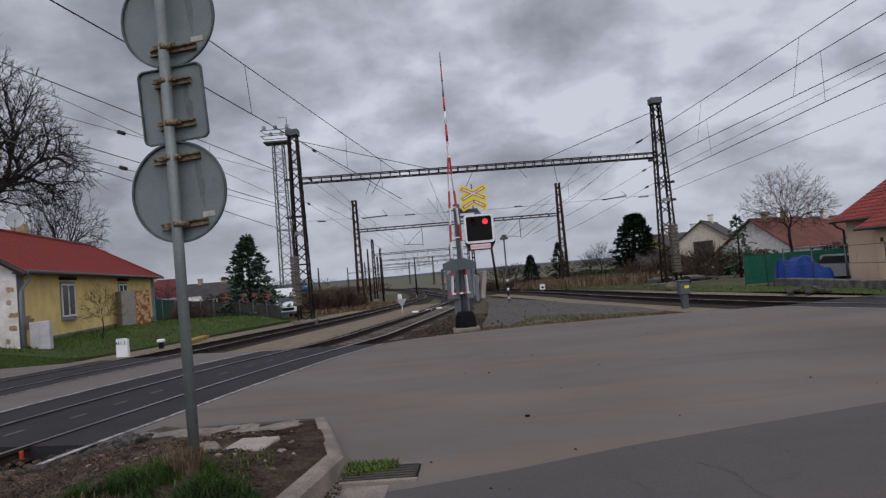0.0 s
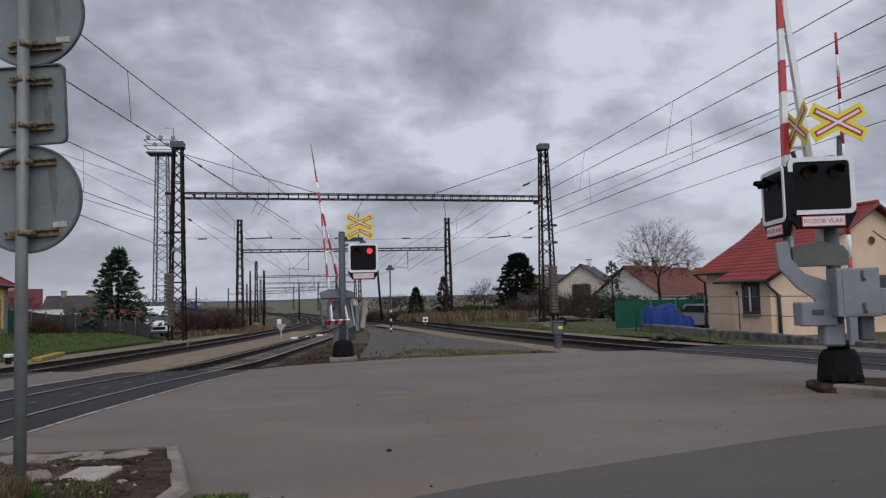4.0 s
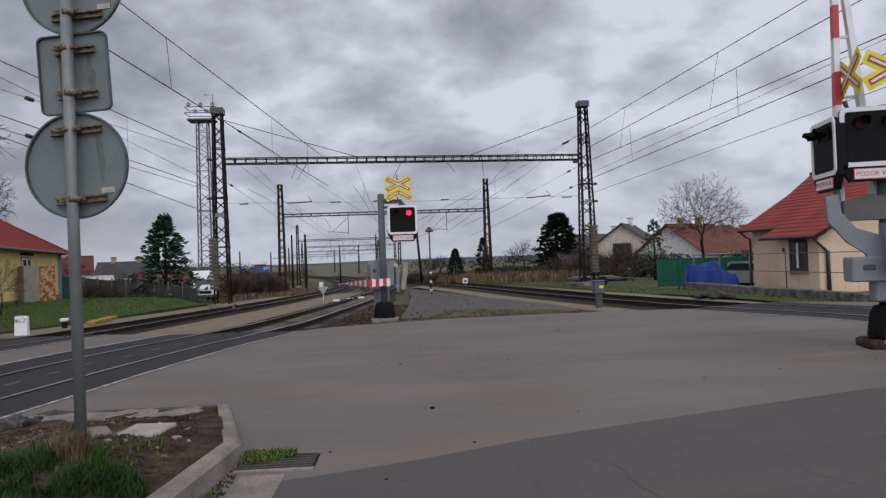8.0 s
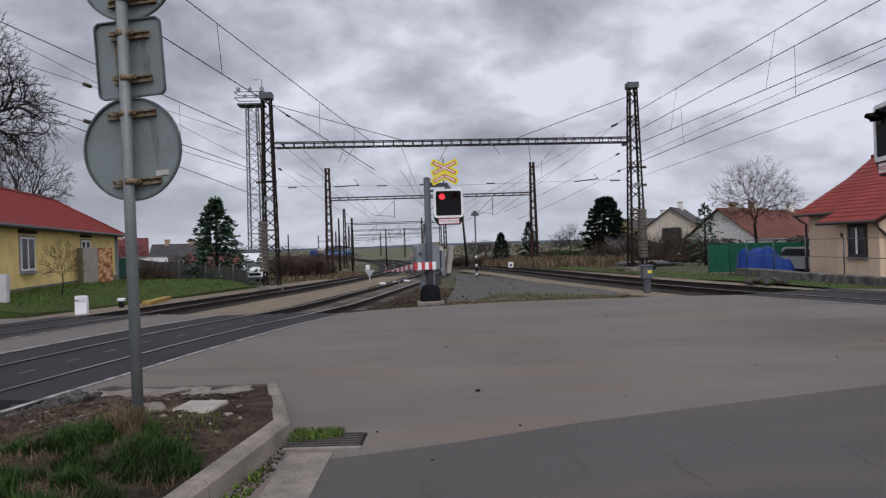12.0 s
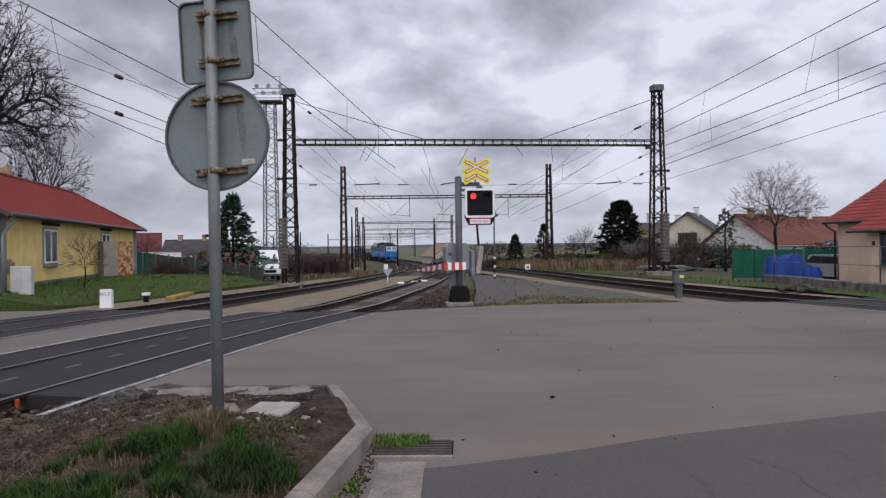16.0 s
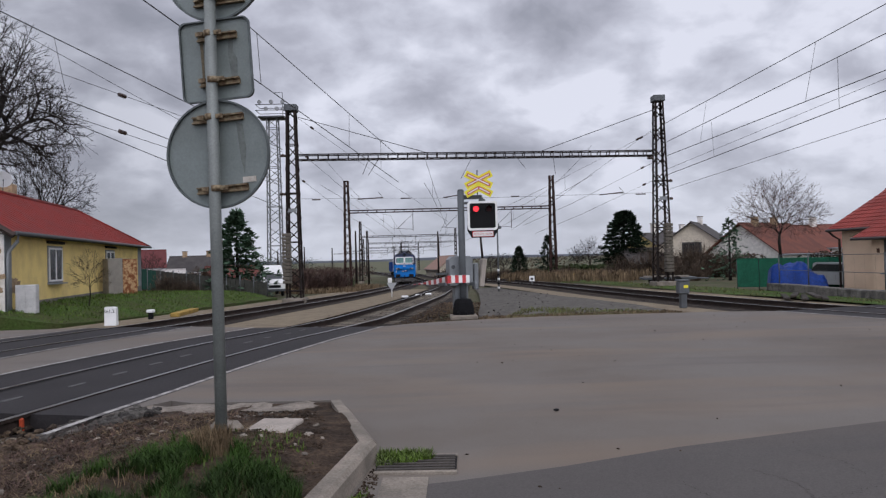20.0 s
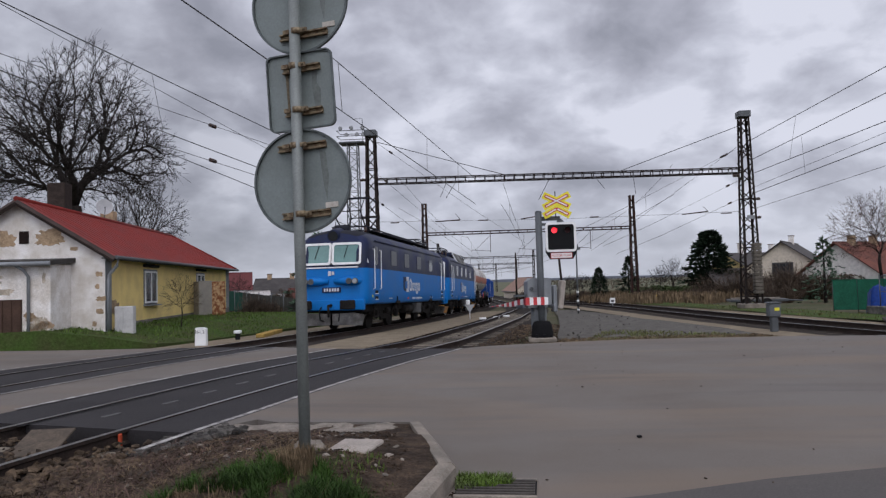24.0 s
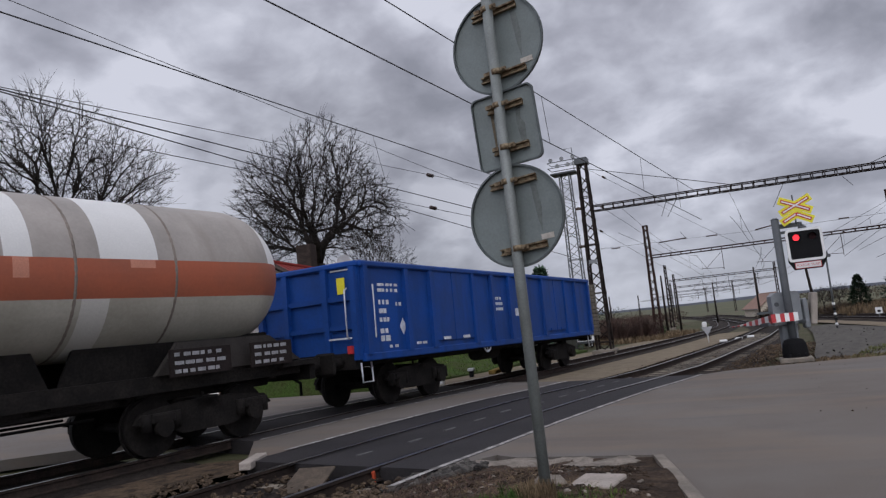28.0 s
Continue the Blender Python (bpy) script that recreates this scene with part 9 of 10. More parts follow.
def build_loco(label, red):
    rng = random.Random(4 if red else 2)
    L = 7.82
    g = thing("locomotive", Matrix(), label, "locomotive", "freight train")
    part("body", loco_body(L), [BLUE_LIGHT, BLUE_DARK, LOCO_ROOF], g, "two-tone blue body shell with a dark roof")
    loco_front(g, L, -1, red, rng)
    loco_front(g, L, 1, red, rng)
    X = 1.472
    for sx in (1, -1):
        x = sx * X
        part("gutter", box(B(), (sx * 1.43, 0, 3.6), (0.05, 2 * L - 2.4, 0.035)), BLUE_DARK, g)
        for y in (-6.62, 6.62):
            d = new("cab_door")
            d.parent = g
            part("leaf", round_panel(y, 2.5, 0.66, 1.76, 0.06, x - 0.006, x + sx * 0.006), BLUE_DARK, d)
            part("lower_leaf", side_panel(y - 0.33, y + 0.33, 1.62, 2.455, x + sx * 0.004, 0.012), BLUE_LIGHT, d)
            part("door_window", round_panel(y, 2.98, 0.4, 0.74, 0.05, x - sx * 0.004, x + sx * 0.012), GLASS_DARK, d)
            for k in (-0.45, 0.45):
                part("handrail", tube(B(), [(x, y + k, 1.62), (x + sx * 0.07, y + k, 1.66), (x + sx * 0.07, y + k, 3.2), (x, y + k, 3.24)], 0.02, n=6), WHITE_PAINT, d, "white handrail")
            for z in (1.5, 1.27):
                # flat black panel paints the shade inside the foot recess
                part("step_shade", side_panel(y - 0.2, y + 0.2, z - 0.07, z + 0.07, x - sx * 0.002, 0.01), BLACK_PLASTIC, d)
                part("step_edge", side_panel(y - 0.2, y + 0.2, z - 0.075, z - 0.045, x + sx * 0.006, 0.02), WHITE_PAINT, d)
            part("ladder", box(box(box(box(B(), (x - sx * 0.06, y - 0.2, 0.75), (0.03, 0.03, 0.6)), (x - sx * 0.06, y + 0.2, 0.75), (0.03, 0.03, 0.6)), (x - sx * 0.04, y, 0.52), (0.1, 0.4, 0.03)), (x - sx * 0.04, y, 0.82), (0.1, 0.4, 0.03)), UNDER, d)
        for y in (-3.95, -1.65, 0.85):
            w = new("side_window")
            w.parent = g
            part("frame", round_panel(y, 3.0, 0.94, 0.72, 0.05, x - sx * 0.004, x + sx * 0.006), BLUE_DARK, w)
            part("pane", round_panel(y, 3.0, 0.86, 0.64, 0.04, x - sx * 0.004, x + sx * 0.011), GLASS_DARK if red else mat("painted_over_window", (0.075, 0.08, 0.085), 0.35, var=0.3, scale=3), w)
        w = new("side_window")
        w.parent = g
        part("pane", round_panel(3.6, 2.96, 0.8, 0.6, 0.04, x - sx * 0.004, x + sx * 0.01), GLASS_DARK, w)
        part("top_sash", side_panel(3.2, 4.0, 3.12, 3.27, x + sx * 0.012, 0.012), mat("sash_grey", (0.11, 0.12, 0.14), 0.4, var=0.2), w)
        # company mark as plain shapes: a dark and a pale bracket, and a pale word of five blocks
        e = new("company_mark")
        e.parent = g
        e.location.y = 0.3
        flip = sx
        part("dark_bracket", box(box(box(B(), (x, -2.35 * 1, 2.12), (0.012, 0.62, 0.2)), (x, -2.5, 1.82), (0.012, 0.32, 0.42)), (x, -2.3, 1.62), (0.012, 0.42, 0.12)), BLUE_DARK, e)
        part("pale_bracket", box(box(box(B(), (x + sx * 0.004, -1.78, 1.88), (0.012, 0.2, 0.72)), (x + sx * 0.004, -1.98, 2.14), (0.012, 0.24, 0.2)), (x + sx * 0.004, -2.0, 1.6), (0.012, 0.28, 0.16)), MARKING, e)
        for k, (yy, ww, hh, zo) in enumerate(((-1.3, 0.42, 0.6, 0.0), (-0.82, 0.36, 0.42, -0.08), (-0.42, 0.22, 0.42, -0.08), (-0.04, 0.38, 0.58, -0.16), (0.42, 0.4, 0.42, -0.08))):
            bm = B()
            o = rounded(ww, hh, min(ww, hh) * 0.42, 5)
            i = [(a * 0.5, b * 0.58) for a, b in o]
            n = len(o)
            va, vb = [bm.verts.new((x + sx * 0.005, yy + p[0], 1.86 + zo + p[1])) for p in o], [bm.verts.new((x + sx * 0.005, yy + p[0], 1.86 + zo + p[1])) for p in i]
            for q in range(n):
                bm.faces.new((va[q], va[(q + 1) % n], vb[(q + 1) % n], vb[q]))
            r_ = bmesh.ops.extrude_face_region(bm, geom=bm.faces[:])
            for v_ in [v_ for v_ in r_["geom"] if isinstance(v_, bmesh.types.BMVert)]:
                v_.co.x += sx * 0.004
            part("word_block", bm, MARKING, e)
        bars(g, -0.7, 1.22, 9, 2.1, 0.085, x + sx * 0.003, MARKING, rng)
        bars(g, 3.2, 1.24, 4, 0.9, 0.05, x + sx * 0.003, MARKING, rng)
        bars(g, -4.8, 1.24, 3, 0.5, 0.05, x + sx * 0.003, MARKING, rng)
        part("red_label", side_panel(-1.65, -1.4, 1.18, 1.27, x + sx * 0.003, 0.006), RED_PAINT, g)
        part("small_sign", side_panel(-7.2, -7.1, 1.3, 1.4, x * 0.995, 0.012), YELLOW_SIGN, g)
        part("jack_bracket", box(box(B(), (x - sx * 0.02, -3.4, 1.06), (0.14, 0.5, 0.14), bevel=0.02), (x, -3.5, 1.2), (0.06, 0.08, 0.26)), UNDER if not red else BLUE_LIGHT, g)
        part("jack_bracket", box(box(B(), (x - sx * 0.02, 3.4, 1.06), (0.14, 0.5, 0.14), bevel=0.02), (x, 3.5, 1.2), (0.06, 0.08, 0.26)), UNDER if not red else BLUE_LIGHT, g)
        part("battery_box", box(B(), (sx * 1.2, 1.0, 0.72), (0.4, 0.95, 0.5), bevel=0.03), mat("box_grey", (0.10, 0.10, 0.10), 0.7, var=0.3), g)
        part("air_tank", rod(B(), (sx * 1.15, -1.5, 0.72), (sx * 1.15, 0.2, 0.72), 0.2, n=14), UNDER, g)
    # roof gear
    if red:
        for sx in (-1, 1):
            h = new("roof_louvre")
            h.parent = g
            bm = B()
            vs = [(sx * 1.41, -3.2, 3.62), (sx * 1.41, 1.9, 3.62), (sx * 0.98, 1.5, 4.38), (sx * 0.98, -2.8, 4.38)]
            v = [bm.verts.new(p) for p in vs] + [bm.verts.new((p[0] * 0.94, p[1], p[2] - 0.03)) for p in vs]
            for q in ((0, 1, 2, 3), (7, 6, 5, 4), (0, 4, 5, 1), (1, 5, 6, 2), (2, 6, 7, 3), (3, 7, 4, 0)):
                bm.faces.new([v[a] for a in q])
            bmesh.ops.recalc_face_normals(bm, faces=bm.faces[:])
            part("frame", bm, CAR_GREY, h, "silver sloping grille frame")
            for half in (-1, 1):
                for k in range(11):
                    f_ = (k + 1) / 12.5
                    x0, z0 = sx * (1.42 - 0.43 * f_), 3.635 + 0.76 * f_
                    c = -0.65 + half * 1.16
                    part("slat", box(B(), (x0, c, z0), (0.05, 1.9 - 0.25 * f_, 0.02), m=pose(0, 0, 0, 0, sx * 30, 0)), mat("louvre_slat", (0.30, 0.29, 0.27), 0.6, metal=0.3, var=0.2), h)
        part("roof_box", box(B(), (0, -0.65, 4.24), (1.95, 4.3, 0.3), bevel=0.03), BLUE_DARK, g)
    else:
        part("roof_walk", box(B(), (0.75, 0, 4.15), (0.4, 11.0, 0.05)), LOCO_ROOF, g)
        part("roof_walk", box(B(), (-0.75, 0, 4.15), (0.4, 11.0, 0.05)), LOCO_ROOF, g)
        for k in range(22):
            part("resistor_hood", box(B(), (0, -2.7 + k * 0.26, 4.2), (1.5, 0.19, 0.2), bevel=0.03), LOCO_ROOF, g)
    for k in range(9):
        part("roof_insulator", rod(rod(B(), (0.35, -3.2 + k * 0.8, 4.05), (0.35, -3.2 + k * 0.8, 4.4), 0.06, n=8), (0.35, -3.2 + k * 0.8, 4.27), (0.35, -3.2 + k * 0.8, 4.31), 0.09, n=10), INSULATOR, g)
    part("busbar", tube(B(), [(0.35, -6.0, 4.35), (0.35, -3.2, 4.43), (0.35, 3.2, 4.43), (0.35, 5.6, 4.35)], 0.025, n=6), LOCO_ROOF, g)
    pantograph(g, -4.75, not red)
    pantograph(g, 4.75, False)
    part("roof_drum", rod(B(), (0.3, -6.5, 4.15), (-0.3, -6.5, 4.15), 0.17, n=14), LOCO_ROOF, g)
    part("horn", rod(B(), (0.4, -6.7, 4.05), (0.4, -7.0, 4.1), 0.03, 0.07, n=10), LOCO_ROOF, g)
    part("aerial", rod(B(), (-0.4, -6.2, 4.0), (-0.4, -6.2, 4.5), 0.015, n=5), LOCO_ROOF, g)
    # running gear
    part("underframe", box(B(), (0, 0, 0.88), (2.3, 15.0, 0.3)), UNDER, g)
    for yb in (-4.15, 4.15):
        b_ = new("bogie")
        b_.parent = g
        b_.matrix_basis = pose(0, yb, 0)
        for sx in (-1, 1):
            part("side_frame", prism(B(), [(-2.5, 0.75), (-2.2, 0.95), (2.2, 0.95), (2.5, 0.75), (2.3, 0.55), (0.9, 0.55), (0.5, 0.36), (-0.5, 0.36), (-0.9, 0.55), (-2.3, 0.55)], sx * 1.02 - 0.06, sx * 1.02 + 0.06, axis="x"), UNDER, b_)
            for y in (-1.6, 1.6):
                part("axle_box", box(B(), (sx * 1.14, y, 0.6), (0.2, 0.36, 0.36), bevel=0.05), UNDER, b_)
                for k in (-0.36, 0.36):
                    part("coil_spring", rod(B(), (sx * 1.1, y + k, 0.62), (sx * 1.1, y + k, 0.98), 0.1, n=10), UNDER, b_)
            part("sand_pipe", tube(B(), [(sx * 1.05, -2.3, 1.0), (sx * 1.0, -2.35, 0.6), (sx * 0.8, -2.25, 0.16)], 0.025, n=5), UNDER, b_)
            part("brake_cylinder", rod(B(), (sx * 1.12, -0.35, 0.72), (sx * 1.12, 0.35, 0.72), 0.13, n=12), UNDER, b_)
            part("damper", rod(B(), (sx * 1.2, 0.5, 0.5), (sx * 1.2, 1.1, 1.0), 0.05, n=8), UNDER, b_)
        for y in (-1.6, 1.6):
            wheelset(b_, y, 0.62, rim=False)
            if red:
                for sx in (-1, 1):
                    bm = B()
                    a = [[bm.verts.new((sx * 0.826, y + rr * math.cos(2 * math.pi * k / 32), 0.62 + rr * math.sin(2 * math.pi * k / 32))) for k in range(32)] for rr in (0.615, 0.53)]
                    for k in range(32):
                        bm.faces.new((a[0][k], a[0][(k + 1) % 32], a[1][(k + 1) % 32], a[1][k]))
                    part("tyre_rim", bm, WHEEL_RIM, b_, "worn bright wheel rim")
    return g


def wagon_bogie(parent, y):
    b_ = new("bogie")
    b_.parent = parent
    b_.matrix_basis = pose(0, y, 0)
    for sx in (-1, 1):
        part("side_frame", prism(B(), [(-1.35, 0.55), (-1.2, 0.72), (-0.5, 0.8), (0.5, 0.8), (1.2, 0.72), (1.35, 0.55), (0.95, 0.5), (0.5, 0.3), (-0.5, 0.3), (-0.95, 0.5)], sx * 1.0 - 0.05, sx * 1.0 + 0.05, axis="x"), UNDER, b_)
        for yy in (-0.9, 0.9):
            part("axle_box", box(rod(B(), (sx * 1.0, yy, 0.46), (sx * 1.17, yy, 0.46), 0.15, n=14), (sx * 1.05, yy, 0.6), (0.2, 0.42, 0.16), bevel=0.03), UNDER, b_)
            for k in (-0.26, 0.26):
                part("coil_spring", rod(B(), (sx * 1.05, yy + k, 0.42), (sx * 1.05, yy + k, 0.68), 0.085, n=10), UNDER, b_)
        part("brake_hanger", rod(B(), (sx * 0.9, 0, 0.35), (sx * 0.9, 0, 0.9), 0.03, n=6), UNDER, b_)
    part("bolster", box(B(), (0, 0, 0.72), (2.1, 0.5, 0.22), bevel=0.03), UNDER, b_)
    for yy in (-0.9, 0.9):
        wheelset(b_, yy, 0.46, rim=False)
    return b_


def data_panel(parent, y, z, w, h, x, rng, rows):
    """A dark panel with rows of plain white marks."""
    sx = 1 if x > 0 else -1
    p_ = part("data_panel", side_panel(y - w / 2, y + w / 2, z - h / 2, z + h / 2, x, 0.03), mat("panel_brown", (0.022, 0.016, 0.015), 0.7, var=0.3, scale=4), parent)
    for k in range(rows):
        bm = B()
        yy = y - w / 2 + 0.08
        zz = z + h / 2 - h * (k + 0.6) / (rows + 0.2)
        while yy < y + w / 2 - 0.2:
            ww = rng.uniform(0.05, 0.16)
            box(bm, (x + sx * 0.017, yy + ww / 2, zz), (0.006, ww, h / rows * 0.42))
            yy += ww + rng.uniform(0.02, 0.09)
        tagged(part("lettering", bm, mat("dull_marking", (0.33, 0.33, 0.34), 0.7, var=0.3, scale=6), p_), kind="stuff")
    return p_


def build_tank():
    rng = random.Random(8)
    g = thing("tank_wagon", Matrix(), "grey gas tank wagon with an orange band and white patches", "tank wagon", "freight train")
    R, ZC, HL = 1.3, 2.9, 7.55
    N = 64
    # shell: rings with dished ends, cut along the edges of the band and of the repainted patches
    st = [(-HL + 1.1 * (1 - math.cos(math.pi * i / 32)), math.sin(math.pi * i / 32) ** 0.85 if i else 0.0) for i in range(17)]
    body = [-HL + 1.1 + (2 * HL - 2.2) * k / 12 for k in range(1, 13)]
    st = st + [(y, 1.0) for y in body] + [(-y, k) for y, k in st[-2::-1]]
    B0, B1 = -0.33, 0.12
    # patches: from and to along the tank, from and to in height (in radii), which paint
    patches = [(-7.6, -7.05, B1, 0.8, 1), (-6.25, -5.1, B1, 0.86, 1), (-4.75, -3.6, B1, 0.68, 1), (-3.3, -2.4, B1, 1.1, 1), (-1.0, -0.35, B1, 1.1, 1), (2.5, 2.85, B1, 1.1, 1), (3.75, 4.65, B1, 1.1, 1), (6.85, 7.6, B1, 1.1, 1),
               (-7.6, -7.1, -0.1, 0.08, 3), (-6.75, -6.5, B0, B1, 3), (-5.2, -4.8, B0, -0.12, 3), (-4.3, -3.95, -0.2, -0.03, 3), (-2.7, -2.45, 0.0, B1, 3), (-0.6, -0.4, -0.08, B1, 3), (2.6, 2.8, -0.1, B1, 3), (4.2, 4.6, 0.02, B1, 3),
               (-5.7, -4.9, -0.98, B0, 5), (-4.0, -3.4, -0.98, B0, 5), (-1.5, -0.8, -0.9, -0.42, 5), (-1.95, -1.7, -0.5, B0, 5), (3.5, 3.9, -0.98, B0, 5)]

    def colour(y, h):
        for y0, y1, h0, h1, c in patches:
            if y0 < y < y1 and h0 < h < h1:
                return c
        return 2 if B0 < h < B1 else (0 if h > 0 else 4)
    bm = B()
    rows = []
    for y, k in st:
        if k == 0:
            rows.append([bm.verts.new((0, y, ZC))])
            continue
        rows.append([bm.verts.new((R * k * math.cos(2 * math.pi * (j + 0.5) / N), y, ZC + R * k * math.sin(2 * math.pi * (j + 0.5) / N))) for j in range(N)])
    for a, b in zip(rows, rows[1:]):
        for j in range(N):
            vs = list(dict.fromkeys([a[j % len(a)], a[(j + 1) % len(a)], b[(j + 1) % len(b)], b[j % len(b)]]))
            bm.faces.new(vs)
    for h in sorted({v for q in patches for v in q[2:4]} | {B0, B1}):
        if abs(h) < 1:
            bmesh.ops.bisect_plane(bm, geom=bm.verts[:] + bm.edges[:] + bm.faces[:], plane_co=(0, 0, ZC + R * h), plane_no=(0, 0, 1), dist=1e-4)
    for y in sorted({v for q in patches for v in q[:2]}):
        if abs(y) < HL:
            bmesh.ops.bisect_plane(bm, geom=bm.verts[:] + bm.edges[:] + bm.faces[:], plane_co=(0, y, 0), plane_no=(0, 1, 0), dist=1e-4)
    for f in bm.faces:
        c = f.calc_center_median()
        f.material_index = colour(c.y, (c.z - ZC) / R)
        f.smooth = True
    bmesh.ops.recalc_face_normals(bm, faces=bm.faces[:])
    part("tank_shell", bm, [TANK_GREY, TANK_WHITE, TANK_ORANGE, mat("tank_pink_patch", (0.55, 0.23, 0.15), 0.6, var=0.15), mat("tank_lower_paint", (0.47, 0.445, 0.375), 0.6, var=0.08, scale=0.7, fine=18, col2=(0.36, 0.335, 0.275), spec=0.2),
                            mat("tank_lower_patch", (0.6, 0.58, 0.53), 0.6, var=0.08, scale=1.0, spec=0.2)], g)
    for y in (-6.2, -4.0, -2.0, 0.0, 2.2, 3.4, 4.95):
        bm = B()
        a = [[bm.verts.new((rr * math.cos(2 * math.pi * k / 48), y + dy, ZC + rr * math.sin(2 * math.pi * k / 48))) for k in range(48)] for rr, dy in ((R, -0.025), (R + 0.008, 0), (R, 0.025))]
        for r0, r1 in zip(a, a[1:]):
            for k in range(48):
                bm.faces.new((r0[k], r0[(k + 1) % 48], r1[(k + 1) % 48], r1[k]))
        part("weld_seam", bm, TANK_WELD, g)
    for sx in (-1, 1):
        part("sole_bar", box(B(), (sx * 1.05, 0, 1.12), (0.12, 15.0, 0.26)), UNDER, g)
        for y in (-5.9, 5.9):
            part("saddle", prism(B(), [(y - 1.3, 1.25), (y + 1.6, 1.25), (y + 0.9, 1.75), (y - 0.9, 1.75)], sx * 1.1 - 0.05, sx * 1.1 + 0.05, axis="x"), mat("saddle_grey", (0.045, 0.04, 0.037), 0.7, var=0.3), g)
        data_panel(g, -4.2, 1.46, 2.3, 0.8, sx * 1.36, rng, 5)
        data_panel(g, 5.2, 1.42, 1.1, 0.42, sx * 1.42, rng, 3)
        data_panel(g, 6.6, 1.42, 0.9, 0.42, sx * 1.42, rng, 3)
        pl = part("hazard_plate", side_panel(-3.42, -3.06, 1.12, 1.42, sx * 1.38, 0.02), ORANGE_PLATE, g, "orange hazard plate")
        part("plate_bar", side_panel(-3.42, -3.06, 1.265, 1.28, sx * 1.392, 0.006), BLACK_PLASTIC, pl)
        for k, w_ in ((1.35, "268"), (1.19, "1005")):
            text_mesh(w_, 0.14, BLACK_PLASTIC, pl, pose(sx * 1.393, -3.24, k, 90, 0, sx * 90), "figures")
        part("rail_marking", side_panel(-0.5, 1.2, 1.17, 1.22, sx * 1.115, 0.01), MARKING, g)
        part("red_marking", side_panel(0.2, 0.6, 1.16, 1.23, sx * 1.12, 0.012), RED_PAINT, g)
        hw = new("hand_wheel")
        hw.parent = g
        bm = tube(B(), [(sx * 1.3, 1.0 + 0.24 * math.cos(2 * math.pi * k / 20), 1.28 + 0.24 * math.sin(2 * math.pi * k / 20)) for k in range(21)], 0.022, n=6)
        for k in range(4):
            rod(bm, (sx * 1.3, 1.0, 1.28), (sx * 1.3, 1.0 + 0.24 * math.cos(k * 1.571), 1.28 + 0.24 * math.sin(k * 1.571)), 0.015, n=5)
        part("wheel", bm, RED_PAINT, hw, "red brake hand wheel")
        bm = B()
        k = -1.3
        for ww, hh in ((0.2, 0.3), (0.2, 0.3), (0.2, 0.3), (0.2, 0.3), (0.2, 0.3), (0.12, 0.08), (0.2, 0.3), (0.2, 0.3)):
            a = -0.24
            box(bm, (sx * (R * math.cos(a) + 0.006), k, ZC + R * math.sin(a)), (0.012, ww * 0.6, hh))
            k += 0.26
        tagged(part("lettering", bm, mat("faded_grey_letters", (0.22, 0.21, 0.20), 0.7, var=0.2), g), kind="stuff")
    part("centre_pipe", rod(B(), (0, -5, 0.95), (0, 5, 0.95), 0.18, n=12), UNDER, g)
    part("air_reservoir", rod(B(), (0.75, -1.6, 0.82), (0.75, 0.2, 0.82), 0.24, n=16), UNDER, g)
    part("valve_chest", box(B(), (0.8, 1.3, 0.82), (0.5, 0.7, 0.5), bevel=0.04), UNDER, g)
    part("ladder_base", box(B(), (0, 0, 0.95), (1.6, 2.4, 0.12)), UNDER, g)
    part("centre_sill", box(B(), (0, 0, 1.02), (0.9, 14.6, 0.42), bevel=0.02), UNDER, g)
    for sx in (-1, 1):
        for y, l in ((-5.4, 4.0), (0.0, 6.6), (5.4, 4.0)):
            part("cradle_plate", prism(B(), [(y - l / 2, 1.2), (y + l / 2, 1.2), (y + l / 2 - 0.25, 1.82), (y - l / 2 + 0.25, 1.82)], sx * 0.62 - 0.03, sx * 0.62 + 0.03, axis="x"), UNDER, g)
    for y in (-6.9, -4.4, -3.2, -1.9, 0.0, 1.9, 3.2, 4.4, 6.9):
        part("cross_member", box(B(), (0, y, 1.08), (2.1, 0.16, 0.26)), UNDER, g)
    for sx in (-1, 1):
        part("brake_rod", rod(B(), (sx * 0.45, -4.0, 0.7), (sx * 0.45, 4.0, 0.7), 0.025, n=6), UNDER, g)
        part("pipe_run", tube(B(), [(sx * 0.95, -3.6, 0.92), (sx * 0.98, -1.0, 0.84), (sx * 0.98, 2.0, 0.84), (sx * 0.95, 3.8, 0.92)], 0.03, n=6), UNDER, g)
    # end platform with railings
    for sy in (-1, 1):
        part("end_platform", box(B(), (0, sy * 7.35, 1.18), (2.7, 0.9, 0.1)), UNDER, g)
        part("head_stock", box(B(), (0, sy * 7.68, 1.02), (2.5, 0.14, 0.36)), UNDER, g)
        buffers(g, sy * 7.72, sy * 1.1, square=False)
        part("coupling", rod(B(), (0, sy * 7.7, 1.0), (0, sy * 8.15, 0.9), 0.05, n=8), UNDER, g)
        part("brake_hose", tube(B(), [(0.5, sy * 7.7, 0.95), (0.55, sy * 8.0, 0.75), (0.5, sy * 8.05, 0.5)], 0.03, n=6), BLACK_RUBBER, g)
    for sx in (-1, 1):
        part("railing", tube(B(), [(sx * 1.3, -7.75, 1.2), (sx * 1.3, -7.75, 2.1), (sx * 1.3, -7.6, 2.2), (sx * 1.3, -5.9, 2.2), (sx * 1.3, -5.75, 2.1), (sx * 1.3, -5.75, 1.2)], 0.025, n=6), UNDER, g)
        part("railing_bar", rod(B(), (sx * 1.3, -7.75, 1.7), (sx * 1.3, -5.75, 1.7), 0.02, n=6), UNDER, g)
